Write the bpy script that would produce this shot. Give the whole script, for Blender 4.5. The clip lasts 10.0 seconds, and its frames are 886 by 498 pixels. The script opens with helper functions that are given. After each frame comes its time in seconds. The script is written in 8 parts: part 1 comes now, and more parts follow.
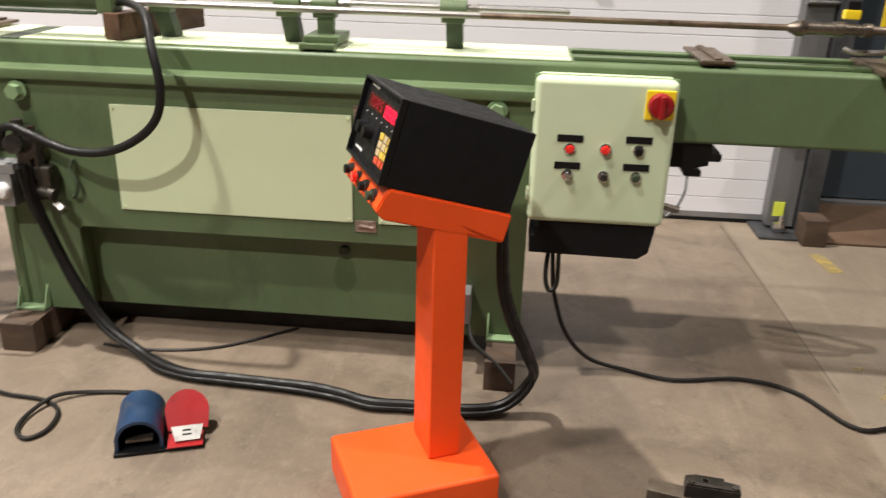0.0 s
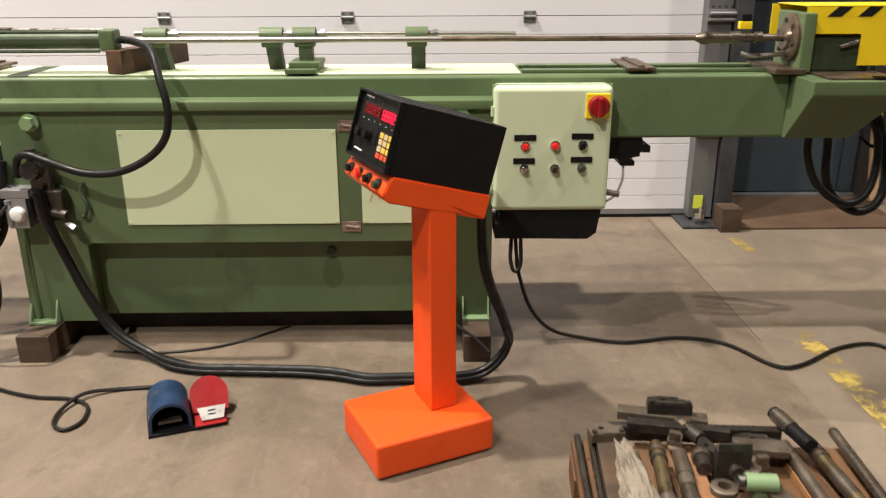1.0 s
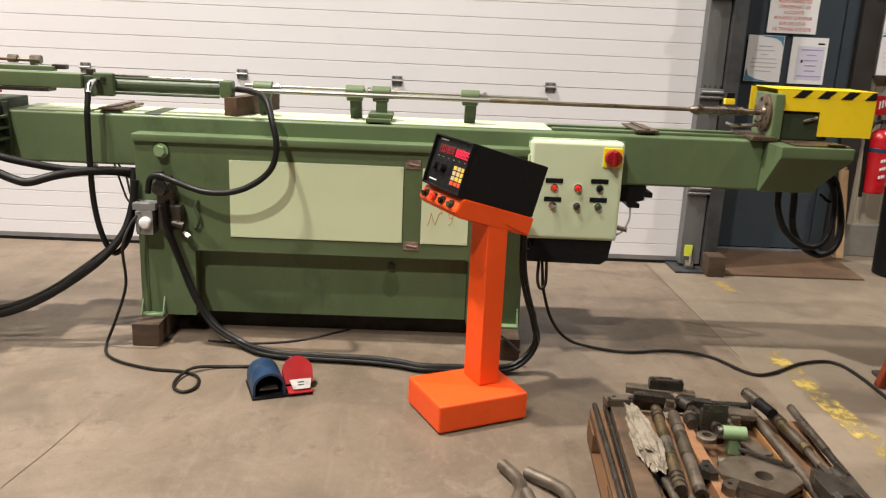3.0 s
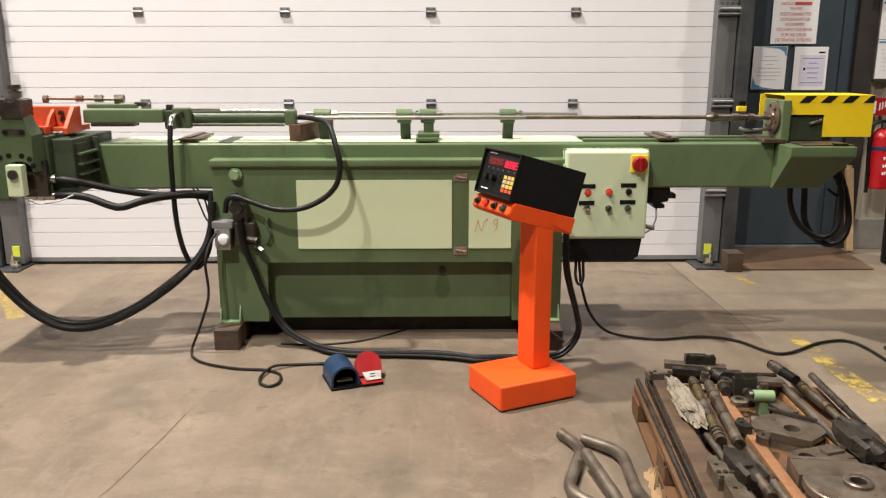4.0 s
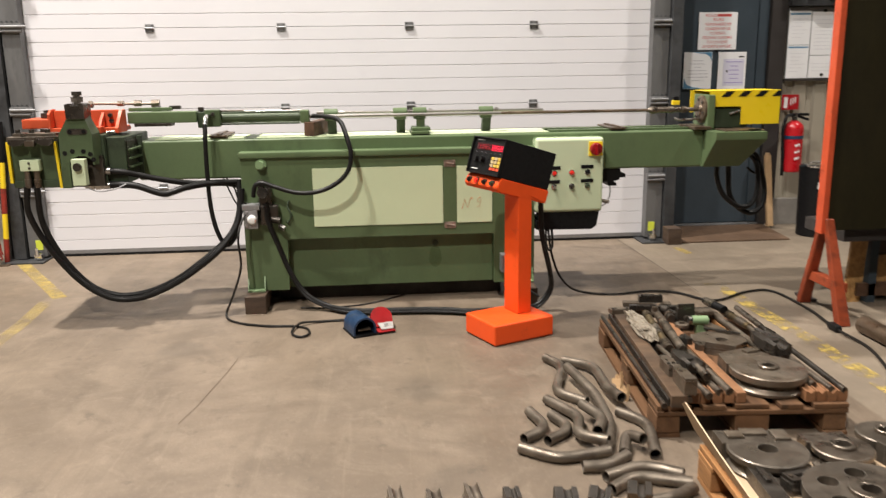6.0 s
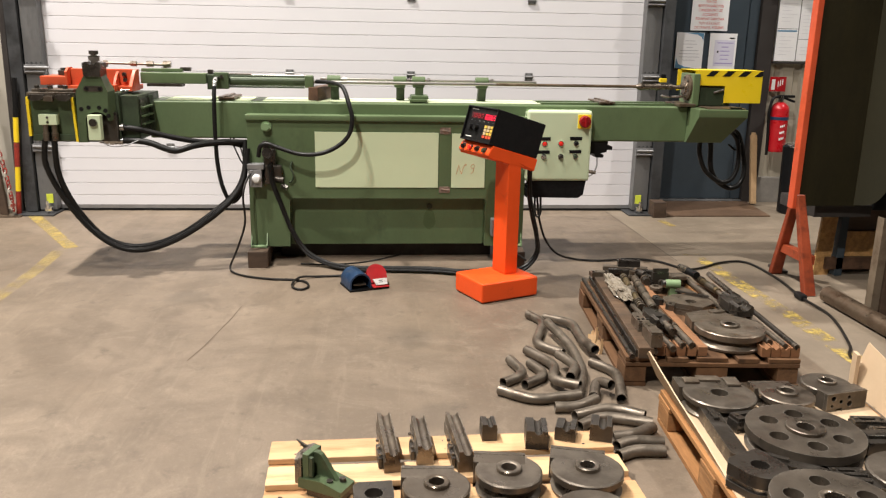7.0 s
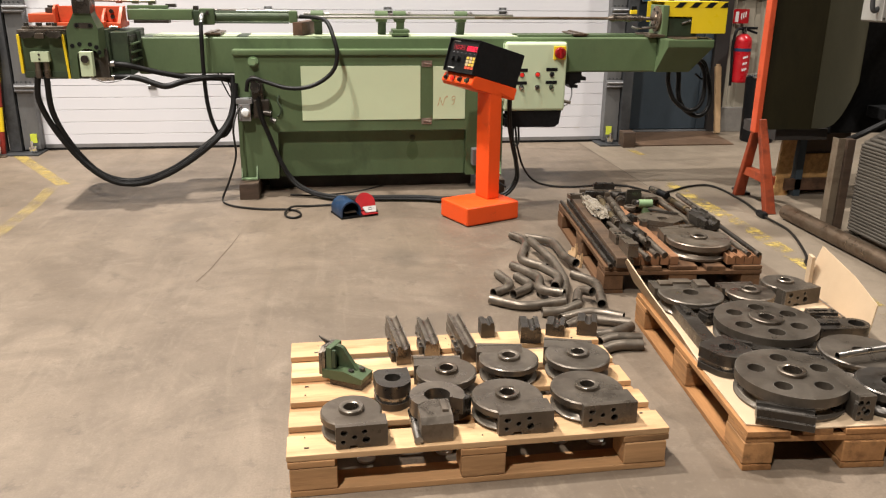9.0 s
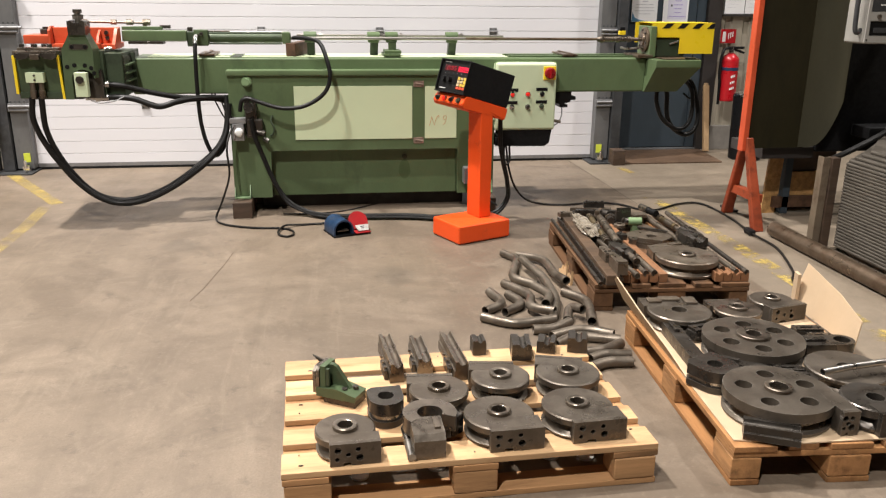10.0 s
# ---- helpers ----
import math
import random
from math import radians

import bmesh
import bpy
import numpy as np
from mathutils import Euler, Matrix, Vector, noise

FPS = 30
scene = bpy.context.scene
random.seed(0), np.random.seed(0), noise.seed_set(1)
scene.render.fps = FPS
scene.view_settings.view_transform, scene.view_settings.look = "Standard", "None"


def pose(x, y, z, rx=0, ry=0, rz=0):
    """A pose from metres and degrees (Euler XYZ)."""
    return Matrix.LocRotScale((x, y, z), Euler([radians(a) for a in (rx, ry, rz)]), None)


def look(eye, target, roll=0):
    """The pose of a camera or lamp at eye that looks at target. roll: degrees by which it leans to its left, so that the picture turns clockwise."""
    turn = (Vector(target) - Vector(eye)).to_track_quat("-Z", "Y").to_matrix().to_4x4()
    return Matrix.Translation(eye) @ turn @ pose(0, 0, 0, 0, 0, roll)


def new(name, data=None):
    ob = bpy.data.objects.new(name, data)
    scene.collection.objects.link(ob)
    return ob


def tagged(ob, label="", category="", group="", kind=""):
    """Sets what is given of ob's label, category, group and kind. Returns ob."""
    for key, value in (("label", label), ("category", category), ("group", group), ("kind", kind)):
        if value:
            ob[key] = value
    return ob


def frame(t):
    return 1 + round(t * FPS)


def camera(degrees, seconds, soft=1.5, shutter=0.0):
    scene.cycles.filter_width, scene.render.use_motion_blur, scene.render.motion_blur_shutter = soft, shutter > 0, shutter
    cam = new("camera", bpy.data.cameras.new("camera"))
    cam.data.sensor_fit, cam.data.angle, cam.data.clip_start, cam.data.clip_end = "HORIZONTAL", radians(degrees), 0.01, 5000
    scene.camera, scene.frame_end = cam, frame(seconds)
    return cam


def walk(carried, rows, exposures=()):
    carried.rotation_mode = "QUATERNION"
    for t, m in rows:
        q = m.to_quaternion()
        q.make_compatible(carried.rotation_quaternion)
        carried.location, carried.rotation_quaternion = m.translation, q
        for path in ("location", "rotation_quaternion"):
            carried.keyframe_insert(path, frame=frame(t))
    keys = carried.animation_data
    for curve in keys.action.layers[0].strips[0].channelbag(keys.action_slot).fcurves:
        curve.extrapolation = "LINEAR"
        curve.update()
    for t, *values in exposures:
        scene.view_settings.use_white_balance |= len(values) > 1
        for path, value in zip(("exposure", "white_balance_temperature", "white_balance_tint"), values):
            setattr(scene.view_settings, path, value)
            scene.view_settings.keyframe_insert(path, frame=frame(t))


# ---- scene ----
cam = camera(57.6, 10.0, soft=1.2, shutter=0.5)
PATH = [
    (0, (1.747, 0.157, 1.521), (1.595, 2.004, 0.768), 1.7),
    (0.5, (1.674, 0.018, 1.512), (1.667, 1.898, 0.83), 1.0),
    (1, (1.578, -0.301, 1.506), (1.605, 1.585, 0.841), -0.2),
    (1.5, (1.552, -0.49, 1.574), (1.695, 1.398, 0.932), 1.7),
    (2, (1.539, -0.666, 1.545), (1.567, 1.265, 1.022), 3.7),
    (2.2, (1.489, -0.743, 1.564), (1.472, 1.189, 1.049), 3.3),
    (3.3, (1.267, -1.225, 1.524), (1.337, 0.709, 1.018), 2.4),
    (3.5, (1.238, -1.316, 1.534), (1.285, 0.62, 1.037), 2.2),
    (4, (1.095, -1.533, 1.553), (1.125, 0.413, 1.091), 0.0),
    (4.5, (0.973, -1.763, 1.566), (1.038, 0.186, 1.124), -0.4),
    (5, (0.946, -1.992, 1.56), (1.011, -0.039, 1.136), 1.0),
    (5.5, (0.894, -2.206, 1.56), (0.975, -0.252, 1.142), 0.6),
    (6, (0.756, -2.42, 1.528), (0.924, -0.476, 1.09), -0.8),
    (6.2, (0.758, -2.493, 1.528), (0.945, -0.556, 1.066), -0.7),
    (7.3, (0.747, -2.796, 1.519), (0.917, -0.869, 1.012), 1.5),
    (7.5, (0.72, -2.836, 1.51), (0.892, -0.911, 0.996), 1.6),
    (8, (0.649, -2.928, 1.5), (0.853, -1.015, 0.953), 1.3),
    (8.5, (0.61, -2.98, 1.499), (0.849, -1.084, 0.909), 1.3),
    (9, (0.592, -3.018, 1.492), (0.849, -1.139, 0.858), 0.6),
    (9.5, (0.582, -3.042, 1.504), (0.853, -1.161, 0.881), 0.5),
    (10, (0.586, -3.059, 1.516), (0.864, -1.17, 0.921), 0.6),
]
walk(cam, [(t, look(eye, target, roll)) for t, eye, target, roll in PATH],
     exposures=((0, 0.03, 6350, 10), (1, -0.04, 6600, 10), (2, -0.12, 6620, 10), (3.5, 0.03, 6520, 10), (6, -0.02, 6450, 10), (7.5, 0.02, 6420, 10), (9, 0.05, 6400, 10), (10, 0.07, 6280, 10)))

# ---- world and lamps: high-bay lamps under the hall's roof ----
world = bpy.data.worlds.new("hall_air")
world.use_nodes = True
world.node_tree.nodes["Background"].inputs["Color"].default_value = (0.9, 0.95, 1.0, 1)
world.node_tree.nodes["Background"].inputs["Strength"].default_value = 0.002
scene.world = world


def high_bay(x, y, z, watts, size, colour):
    data = bpy.data.lights.new("high_bay_lamp", "AREA")
    data.shape, data.size, data.energy, data.color = "DISK", size, watts, colour
    lamp = new("high_bay_lamp", data)
    lamp.matrix_world = pose(x, y, z)


WARM = (1.0, 0.93, 0.85)
high_bay(-2.65, 2.4, 10.4, 1900, 0.35, WARM)
high_bay(-2.35, -0.9, 10.4, 700, 0.35, WARM)
high_bay(8.6, 1.3, 10.4, 850, 0.35, WARM)
high_bay(-2.2, -5.9, 10.4, 1350, 0.4, WARM)
scene.view_settings.exposure = 0.0

# ---- materials ----
def material(name, colour, rough=0.5, metal=0.0, vary=0.12, scale=5.0, bump=0.15, grain=60.0,
             dirt=None, dirt_amount=0.3, dirt_scale=3.0, stretch=(1, 1, 1), gloss_vary=0.12, spec=0.5, knots=0.0, each=0.0):
    """A painted, metal or mineral surface: tone variation at two scales, dirt patches and fine relief."""
    m = bpy.data.materials.new(name)
    m.use_nodes = True
    nt = m.node_tree
    nodes, links = nt.nodes, nt.links
    bsdf = nodes["Principled BSDF"]
    coord = nodes.new("ShaderNodeTexCoord")
    info = nodes.new("ShaderNodeObjectInfo")
    shift = nodes.new("ShaderNodeVectorMath")
    shift.operation = "MULTIPLY_ADD"
    links.new(info.outputs["Random"], shift.inputs[0])
    shift.inputs[1].default_value = (7.3, 3.1, 5.7)
    links.new(coord.outputs["Object"], shift.inputs[2])
    squeeze = nodes.new("ShaderNodeMapping")
    squeeze.inputs["Scale"].default_value = stretch
    links.new(shift.outputs[0], squeeze.inputs["Vector"])
    place = squeeze.outputs[0]

    def noise_tex(s, detail=4.0, roughness=0.6):
        n = nodes.new("ShaderNodeTexNoise")
        n.inputs["Scale"].default_value = s
        n.inputs["Detail"].default_value = detail
        n.inputs["Roughness"].default_value = roughness
        links.new(place, n.inputs["Vector"])
        return n.outputs["Fac"]

    def mix(fac, a, b):
        n = nodes.new("ShaderNodeMix")
        n.data_type = "RGBA"
        links.new(fac, n.inputs["Factor"])
        for sock, v in ((n.inputs[6], a), (n.inputs[7], b)):
            if isinstance(v, tuple):
                sock.default_value = (*v, 1)
            else:
                links.new(v, sock)
        return n.outputs[2]

    def ramp(fac, lo, hi, top=1.0):
        n = nodes.new("ShaderNodeMapRange")
        n.inputs["From Min"].default_value = lo
        n.inputs["From Max"].default_value = hi
        n.inputs["To Max"].default_value = top
        links.new(fac, n.inputs["Value"])
        return n.outputs["Result"]

    low = tuple(c * (1 - vary) for c in colour)
    high = tuple(min(1.0, c * (1 + vary)) for c in colour)
    base = mix(ramp(noise_tex(scale, 6.0), 0.38, 0.62), low, high)
    fine = mix(ramp(noise_tex(grain, 2.0), 0.25, 0.75), tuple(c * (1 - vary * 0.6) for c in colour), tuple(min(1.0, c * (1 + vary * 0.6)) for c in colour))
    half = nodes.new("ShaderNodeMix")
    half.data_type = "RGBA"
    half.inputs["Factor"].default_value = 0.4
    links.new(base, half.inputs[6])
    links.new(fine, half.inputs[7])
    out = half.outputs[2]
    if dirt:
        spot = ramp(noise_tex(dirt_scale, 8.0, 0.7), 0.66 - dirt_amount * 0.5, 0.80 - dirt_amount * 0.4, 0.85)
        out = mix(spot, out, dirt)
    if each:
        out = mix(ramp(info.outputs["Random"], 0.0, 1.0, each), out, tuple(c * k for c, k in zip(colour, (0.62, 0.5, 0.38))))
    if knots:
        eye = nodes.new("ShaderNodeTexVoronoi")
        eye.inputs["Scale"].default_value = knots
        links.new(place, eye.inputs["Vector"])
        out = mix(ramp(eye.outputs["Distance"], 0.17, 0.06, 0.8), out, tuple(c * 0.3 for c in colour))
    links.new(out, bsdf.inputs["Base Color"])
    bsdf.inputs["Metallic"].default_value = metal
    bsdf.inputs["Specular IOR Level"].default_value = spec
    sheen = nodes.new("ShaderNodeMapRange")
    sheen.inputs["To Min"].default_value = max(0.03, rough - gloss_vary)
    sheen.inputs["To Max"].default_value = min(1.0, rough + gloss_vary)
    links.new(ramp(noise_tex(scale * 1.6, 6.0), 0.36, 0.64), sheen.inputs["Value"])
    links.new(sheen.outputs["Result"], bsdf.inputs["Roughness"])
    if bump:
        b = nodes.new("ShaderNodeBump")
        b.inputs["Strength"].default_value = bump
        b.inputs["Distance"].default_value = 0.004
        links.new(noise_tex(grain * 1.5, 3.0), b.inputs["Height"])
        links.new(b.outputs["Normal"], bsdf.inputs["Normal"])
    return m


def glowing(name, colour, strength):
    m = bpy.data.materials.new(name)
    m.use_nodes = True
    b = m.node_tree.nodes["Principled BSDF"]
    b.inputs["Base Color"].default_value = (colour[0] * 0.2, colour[1] * 0.2, colour[2] * 0.2, 1)
    b.inputs["Emission Color"].default_value = (*colour, 1)
    b.inputs["Emission Strength"].default_value = strength
    return m


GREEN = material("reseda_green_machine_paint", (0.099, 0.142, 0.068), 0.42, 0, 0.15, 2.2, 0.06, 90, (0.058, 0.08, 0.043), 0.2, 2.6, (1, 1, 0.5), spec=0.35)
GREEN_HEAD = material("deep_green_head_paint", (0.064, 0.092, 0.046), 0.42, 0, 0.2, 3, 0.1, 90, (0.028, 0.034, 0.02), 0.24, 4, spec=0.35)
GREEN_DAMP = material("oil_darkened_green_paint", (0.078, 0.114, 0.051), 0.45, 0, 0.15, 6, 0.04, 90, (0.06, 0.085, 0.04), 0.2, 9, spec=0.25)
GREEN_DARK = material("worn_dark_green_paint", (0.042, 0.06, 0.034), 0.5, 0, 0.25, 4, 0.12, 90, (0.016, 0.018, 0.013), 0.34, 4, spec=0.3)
GREEN_LIGHT = material("scuffed_light_green_paint", (0.19, 0.28, 0.145), 0.45, 0, 0.14, 4, 0.1, 90, (0.07, 0.09, 0.05), 0.2, 6)
CREAM = material("cream_panel_paint", (0.565, 0.64, 0.42), 0.5, 0, 0.03, 3, 0.03, 120, (0.46, 0.51, 0.33), 0.05, 4, spec=0.2)
CREAM_BOX = material("cream_green_box_paint", (0.53, 0.61, 0.41), 0.45, 0, 0.03, 3, 0.03, 120, (0.40, 0.46, 0.31), 0.03, 5, spec=0.25)
ORANGE = material("orange_console_paint", (0.720, 0.077, 0.011), 0.42, 0, 0.08, 4, 0.06, 90, (0.45, 0.05, 0.012), 0.12, 7, spec=0.3)
ORANGE_OLD = material("faded_orange_red_paint", (0.27, 0.05, 0.018), 0.55, 0, 0.25, 5, 0.12, 80, (0.07, 0.02, 0.012), 0.3, 6, spec=0.3)
RED_ARM = material("orange_red_clamp_paint", (0.52, 0.078, 0.028), 0.5, 0, 0.14, 6, 0.1, 90, (0.15, 0.03, 0.015), 0.16, 9, spec=0.3)
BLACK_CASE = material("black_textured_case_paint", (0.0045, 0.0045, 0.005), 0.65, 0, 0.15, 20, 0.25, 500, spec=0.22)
BLACK_PLASTIC = material("black_plastic", (0.005, 0.005, 0.0055), 0.5, 0, 0.15, 20, 0.05, 200, spec=0.25)
RUBBER = material("black_rubber_hose", (0.0055, 0.0052, 0.005), 0.5, 0, 0.3, 12, 0.1, 200, (0.012, 0.011, 0.01), 0.12, 20, spec=0.3)
CABLE = material("dark_brown_cable_sheath", (0.011, 0.0095, 0.008), 0.5, 0, 0.2, 12, 0.05, 200, spec=0.25)
STEEL = material("dull_tool_steel", (0.195, 0.167, 0.137), 0.36, 0.85, 0.3, 7, 0.06, 110, (0.085, 0.066, 0.05), 0.3, 9, gloss_vary=0.17, each=0.35)
STEEL_DARK = material("oiled_black_steel", (0.066, 0.058, 0.05), 0.36, 0.7, 0.3, 8, 0.08, 110, (0.06, 0.047, 0.036), 0.3, 10, gloss_vary=0.18)
ROD_STEEL = material("drawn_steel_rod", (0.30, 0.285, 0.265), 0.42, 0.9, 0.06, 4, 0.0, 60, gloss_vary=0.03)
DIE_STEEL = material("machined_die_steel", (0.132, 0.112, 0.09), 0.4, 0.6, 0.34, 7, 0.06, 110, (0.06, 0.047, 0.036), 0.34, 9, gloss_vary=0.15, each=0.3)
STEEL_BRIGHT = material("bright_ground_steel", (0.38, 0.36, 0.335), 0.34, 1.0, 0.12, 14, 0.0, 120, (0.24, 0.21, 0.18), 0.2, 10)
STEEL_BROWN = material("rust_brown_steel", (0.175, 0.133, 0.096), 0.4, 0.7, 0.34, 8, 0.1, 110, (0.085, 0.05, 0.03), 0.34, 10, gloss_vary=0.16, each=0.35)
TUBE_STEEL = material("bare_mild_steel_tube", (0.175, 0.148, 0.118), 0.46, 0.75, 0.25, 9, 0.02, 110, (0.085, 0.065, 0.05), 0.3, 10, gloss_vary=0.13)
STEEL_GUN = material("dark_gun_grey_die_steel", (0.112, 0.094, 0.075), 0.42, 0.62, 0.3, 6, 0.07, 110, (0.058, 0.048, 0.038), 0.3, 8, gloss_vary=0.15)
STEEL_WORN = material("worn_grey_brown_bar_steel", (0.185, 0.155, 0.122), 0.42, 0.7, 0.3, 9, 0.08, 110, (0.1, 0.066, 0.042), 0.34, 10, gloss_vary=0.15, each=0.3)
CHROME = material("chromed_fitting", (0.72, 0.72, 0.72), 0.16, 1.0, 0.06, 20, 0.0, 200)
GALV = material("galvanised_rail_steel", (0.28, 0.28, 0.285), 0.42, 0.6, 0.16, 6, 0.06, 120, (0.15, 0.15, 0.15), 0.22, 3, (1, 1, 0.3))
TRACK_STEEL = material("dull_grey_track_steel", (0.15, 0.15, 0.15), 0.5, 0.4, 0.18, 6, 0.06, 120, (0.07, 0.07, 0.068), 0.24, 3, (1, 1, 0.3))
GALV_DARK = material("dark_grey_track_steel", (0.06, 0.062, 0.065), 0.48, 0.3, 0.25, 6, 0.06, 120, (0.025, 0.025, 0.025), 0.34, 4, spec=0.35)
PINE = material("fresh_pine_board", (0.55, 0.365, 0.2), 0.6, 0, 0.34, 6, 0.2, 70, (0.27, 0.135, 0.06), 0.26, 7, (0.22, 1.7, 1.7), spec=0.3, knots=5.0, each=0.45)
# dirty pine for the lower boards, darkened for the shade below the deck
PINE_SHADED = material("shaded_dirty_pine_bearer", (0.43, 0.245, 0.115), 0.65, 0, 0.3, 6, 0.2, 70, (0.15, 0.075, 0.035), 0.28, 7, (0.22, 1.7, 1.7), spec=0.3, knots=4.0, each=0.4)
PINE_OLD = material("worn_pallet_wood", (0.40, 0.21, 0.088), 0.66, 0, 0.4, 6, 0.3, 70, (0.1, 0.055, 0.03), 0.36, 7, (1.7, 0.22, 1.7), spec=0.3, knots=5.0, each=0.55)
PINE_GREY = material("grimy_pallet_wood", (0.15, 0.082, 0.042), 0.7, 0, 0.34, 6, 0.25, 70, (0.055, 0.034, 0.021), 0.38, 7, (1.7, 0.22, 1.7), spec=0.3, knots=5.0, each=0.6)
WOOD_DARK = material("oil_soaked_wood_block", (0.065, 0.04, 0.025), 0.65, 0, 0.3, 12, 0.25, 90, (0.035, 0.022, 0.015), 0.3, 8, (0.4, 1.5, 1.5))
WOOD_BROWN = material("brown_timber", (0.095, 0.052, 0.031), 0.6, 0, 0.45, 7, 0.2, 80, (0.03, 0.018, 0.013), 0.38, 6, (1.5, 0.3, 1.5), spec=0.3)
PLANK_OILY = material("oil_stained_brown_plank", (0.095, 0.06, 0.037), 0.55, 0, 0.45, 5, 0.2, 80, (0.045, 0.034, 0.026), 0.45, 4, (0.25, 1.5, 1.5), spec=0.35)
WOOD_RED = material("red_brown_batten", (0.24, 0.118, 0.058), 0.6, 0, 0.35, 7, 0.2, 80, (0.08, 0.045, 0.026), 0.3, 7, (0.3, 1.5, 1.5), spec=0.3, each=0.3)
WOOD_PALE = material("pale_raw_wood", (0.5, 0.33, 0.18), 0.6, 0, 0.15, 10, 0.15, 80, None)
RUST_PALE = material("rusty_bare_steel_catch", (0.27, 0.2, 0.16), 0.5, 0.3, 0.45, 30, 0.2, 120, (0.1, 0.06, 0.04), 0.4, 40)
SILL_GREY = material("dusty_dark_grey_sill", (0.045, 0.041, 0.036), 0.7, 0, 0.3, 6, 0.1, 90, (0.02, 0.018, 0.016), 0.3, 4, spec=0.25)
JOINT = material("dusty_saw_cut_filler", (0.085, 0.068, 0.05), 0.8, 0, 0.3, 14, 0.1, 90)
PENDANT_GREY = material("pale_grey_pendant_paint", (0.3, 0.29, 0.265), 0.5, 0, 0.08, 8, 0.05, 120, (0.19, 0.18, 0.16), 0.15, 9)
OSB = material("strand_board", (0.42, 0.24, 0.09), 0.6, 0, 0.35, 22, 0.2, 60, (0.24, 0.12, 0.04), 0.35, 26)
CARD = material("brown_cardboard", (0.50, 0.37, 0.24), 0.75, 0, 0.06, 6, 0.05, 150, (0.36, 0.25, 0.15), 0.1, 6)
DOOR_WHITE = material("white_sectional_door_paint", (0.68, 0.67, 0.695), 0.45, 0, 0.02, 1.2, 0.05, 220, (0.61, 0.595, 0.62), 0.04, 1.5, spec=0.35)
SLATE = material("slate_blue_door_paint", (0.045, 0.06, 0.074), 0.48, 0, 0.16, 2, 0.05, 120, (0.03, 0.037, 0.043), 0.24, 1.6, spec=0.3)
DARK_FRAME = material("dark_brown_frame_paint", (0.035, 0.03, 0.028), 0.5, 0, 0.15, 4, 0.05, 120)
CLADDING = material("beige_wall_cladding", (0.34, 0.305, 0.24), 0.5, 0, 0.06, 1.5, 0.04, 120, (0.27, 0.24, 0.19), 0.12, 1.4)
# near-black tone for walls out of view, chosen to limit bounced light
WALL_UNSEEN = material("darkened_unseen_wall", (0.07, 0.066, 0.06), 0.7, 0, 0.08, 1.2, 0.06, 100, (0.05, 0.047, 0.042), 0.12, 1.1)
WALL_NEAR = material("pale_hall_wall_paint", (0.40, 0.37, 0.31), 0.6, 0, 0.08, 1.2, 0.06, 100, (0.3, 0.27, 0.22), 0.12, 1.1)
# roof out of view, kept dark to limit bounced light
ROOF = material("darkened_unseen_roof", (0.05, 0.05, 0.05), 0.6, 0, 0.05, 1, 0.0, 100)
PLINTH = material("raw_concrete_plinth", (0.2, 0.185, 0.165), 0.8, 0, 0.2, 5, 0.25, 60)
YELLOW = material("yellow_guard_paint", (0.80, 0.58, 0.018), 0.38, 0, 0.05, 4, 0.04, 120, (0.5, 0.34, 0.02), 0.06, 6)
HAZARD_BLACK = material("black_hazard_stripe", (0.009, 0.0085, 0.008), 0.5, 0, 0.1, 8, 0.0, 100, spec=0.25)
RED = material("red_enamel", (0.38, 0.009, 0.014), 0.32, 0, 0.08, 6, 0.02, 100)
RED_DULL = material("red_pedal_plastic", (0.28, 0.012, 0.014), 0.45, 0, 0.14, 10, 0.08, 150, (0.14, 0.012, 0.012), 0.2, 12, spec=0.3)
RED_KNOB = material("deep_red_switch_knob", (0.24, 0.005, 0.008), 0.24, 0, 0.08, 10, 0.0, 100)
BLUE = material("navy_blue_pedal_paint", (0.012, 0.033, 0.078), 0.42, 0, 0.2, 12, 0.1, 150, (0.04, 0.05, 0.06), 0.2, 14)
WHITE_LABEL = material("white_label_plastic", (0.72, 0.72, 0.70), 0.45, 0, 0.05, 12, 0.0, 100, (0.4, 0.38, 0.36), 0.1, 16)
PAPER = material("white_paper", (0.84, 0.84, 0.85), 0.55, 0, 0.03, 5, 0.0, 100)
PAPER_LILAC = material("lilac_tinted_paper", (0.66, 0.65, 0.76), 0.55, 0, 0.03, 5, 0.0, 100)
PAPER_BLUE = material("printed_blue_ink", (0.10, 0.26, 0.42), 0.5, 0, 0.05, 5, 0.0, 100)
INK_GREY = material("grey_print", (0.48, 0.48, 0.52), 0.6, 0, 0.1, 50, 0.0, 100)
INK_FAINT = material("faint_print", (0.66, 0.66, 0.69), 0.6, 0, 0.05, 50, 0.0, 100)
INK_RED = material("red_print", (0.62, 0.09, 0.08), 0.5, 0, 0.08, 40, 0.0, 100)
INK_LILAC = material("violet_print", (0.38, 0.33, 0.6), 0.6, 0, 0.1, 50, 0.0, 100)
PENCIL_RED = material("faded_red_chalk", (0.50, 0.27, 0.13), 0.8, 0, 0.3, 60, 0.0, 100)
# upright dark streaks put the guard sheet's shading gradient into its colour
OLIVE = material("streak_shaded_olive_sheet", (0.024, 0.0205, 0.010), 0.55, 0.0, 0.4, 1.6, 0.05, 90, (0.011, 0.0095, 0.006), 0.34, 1.6, (1, 1, 0.3), spec=0.12)
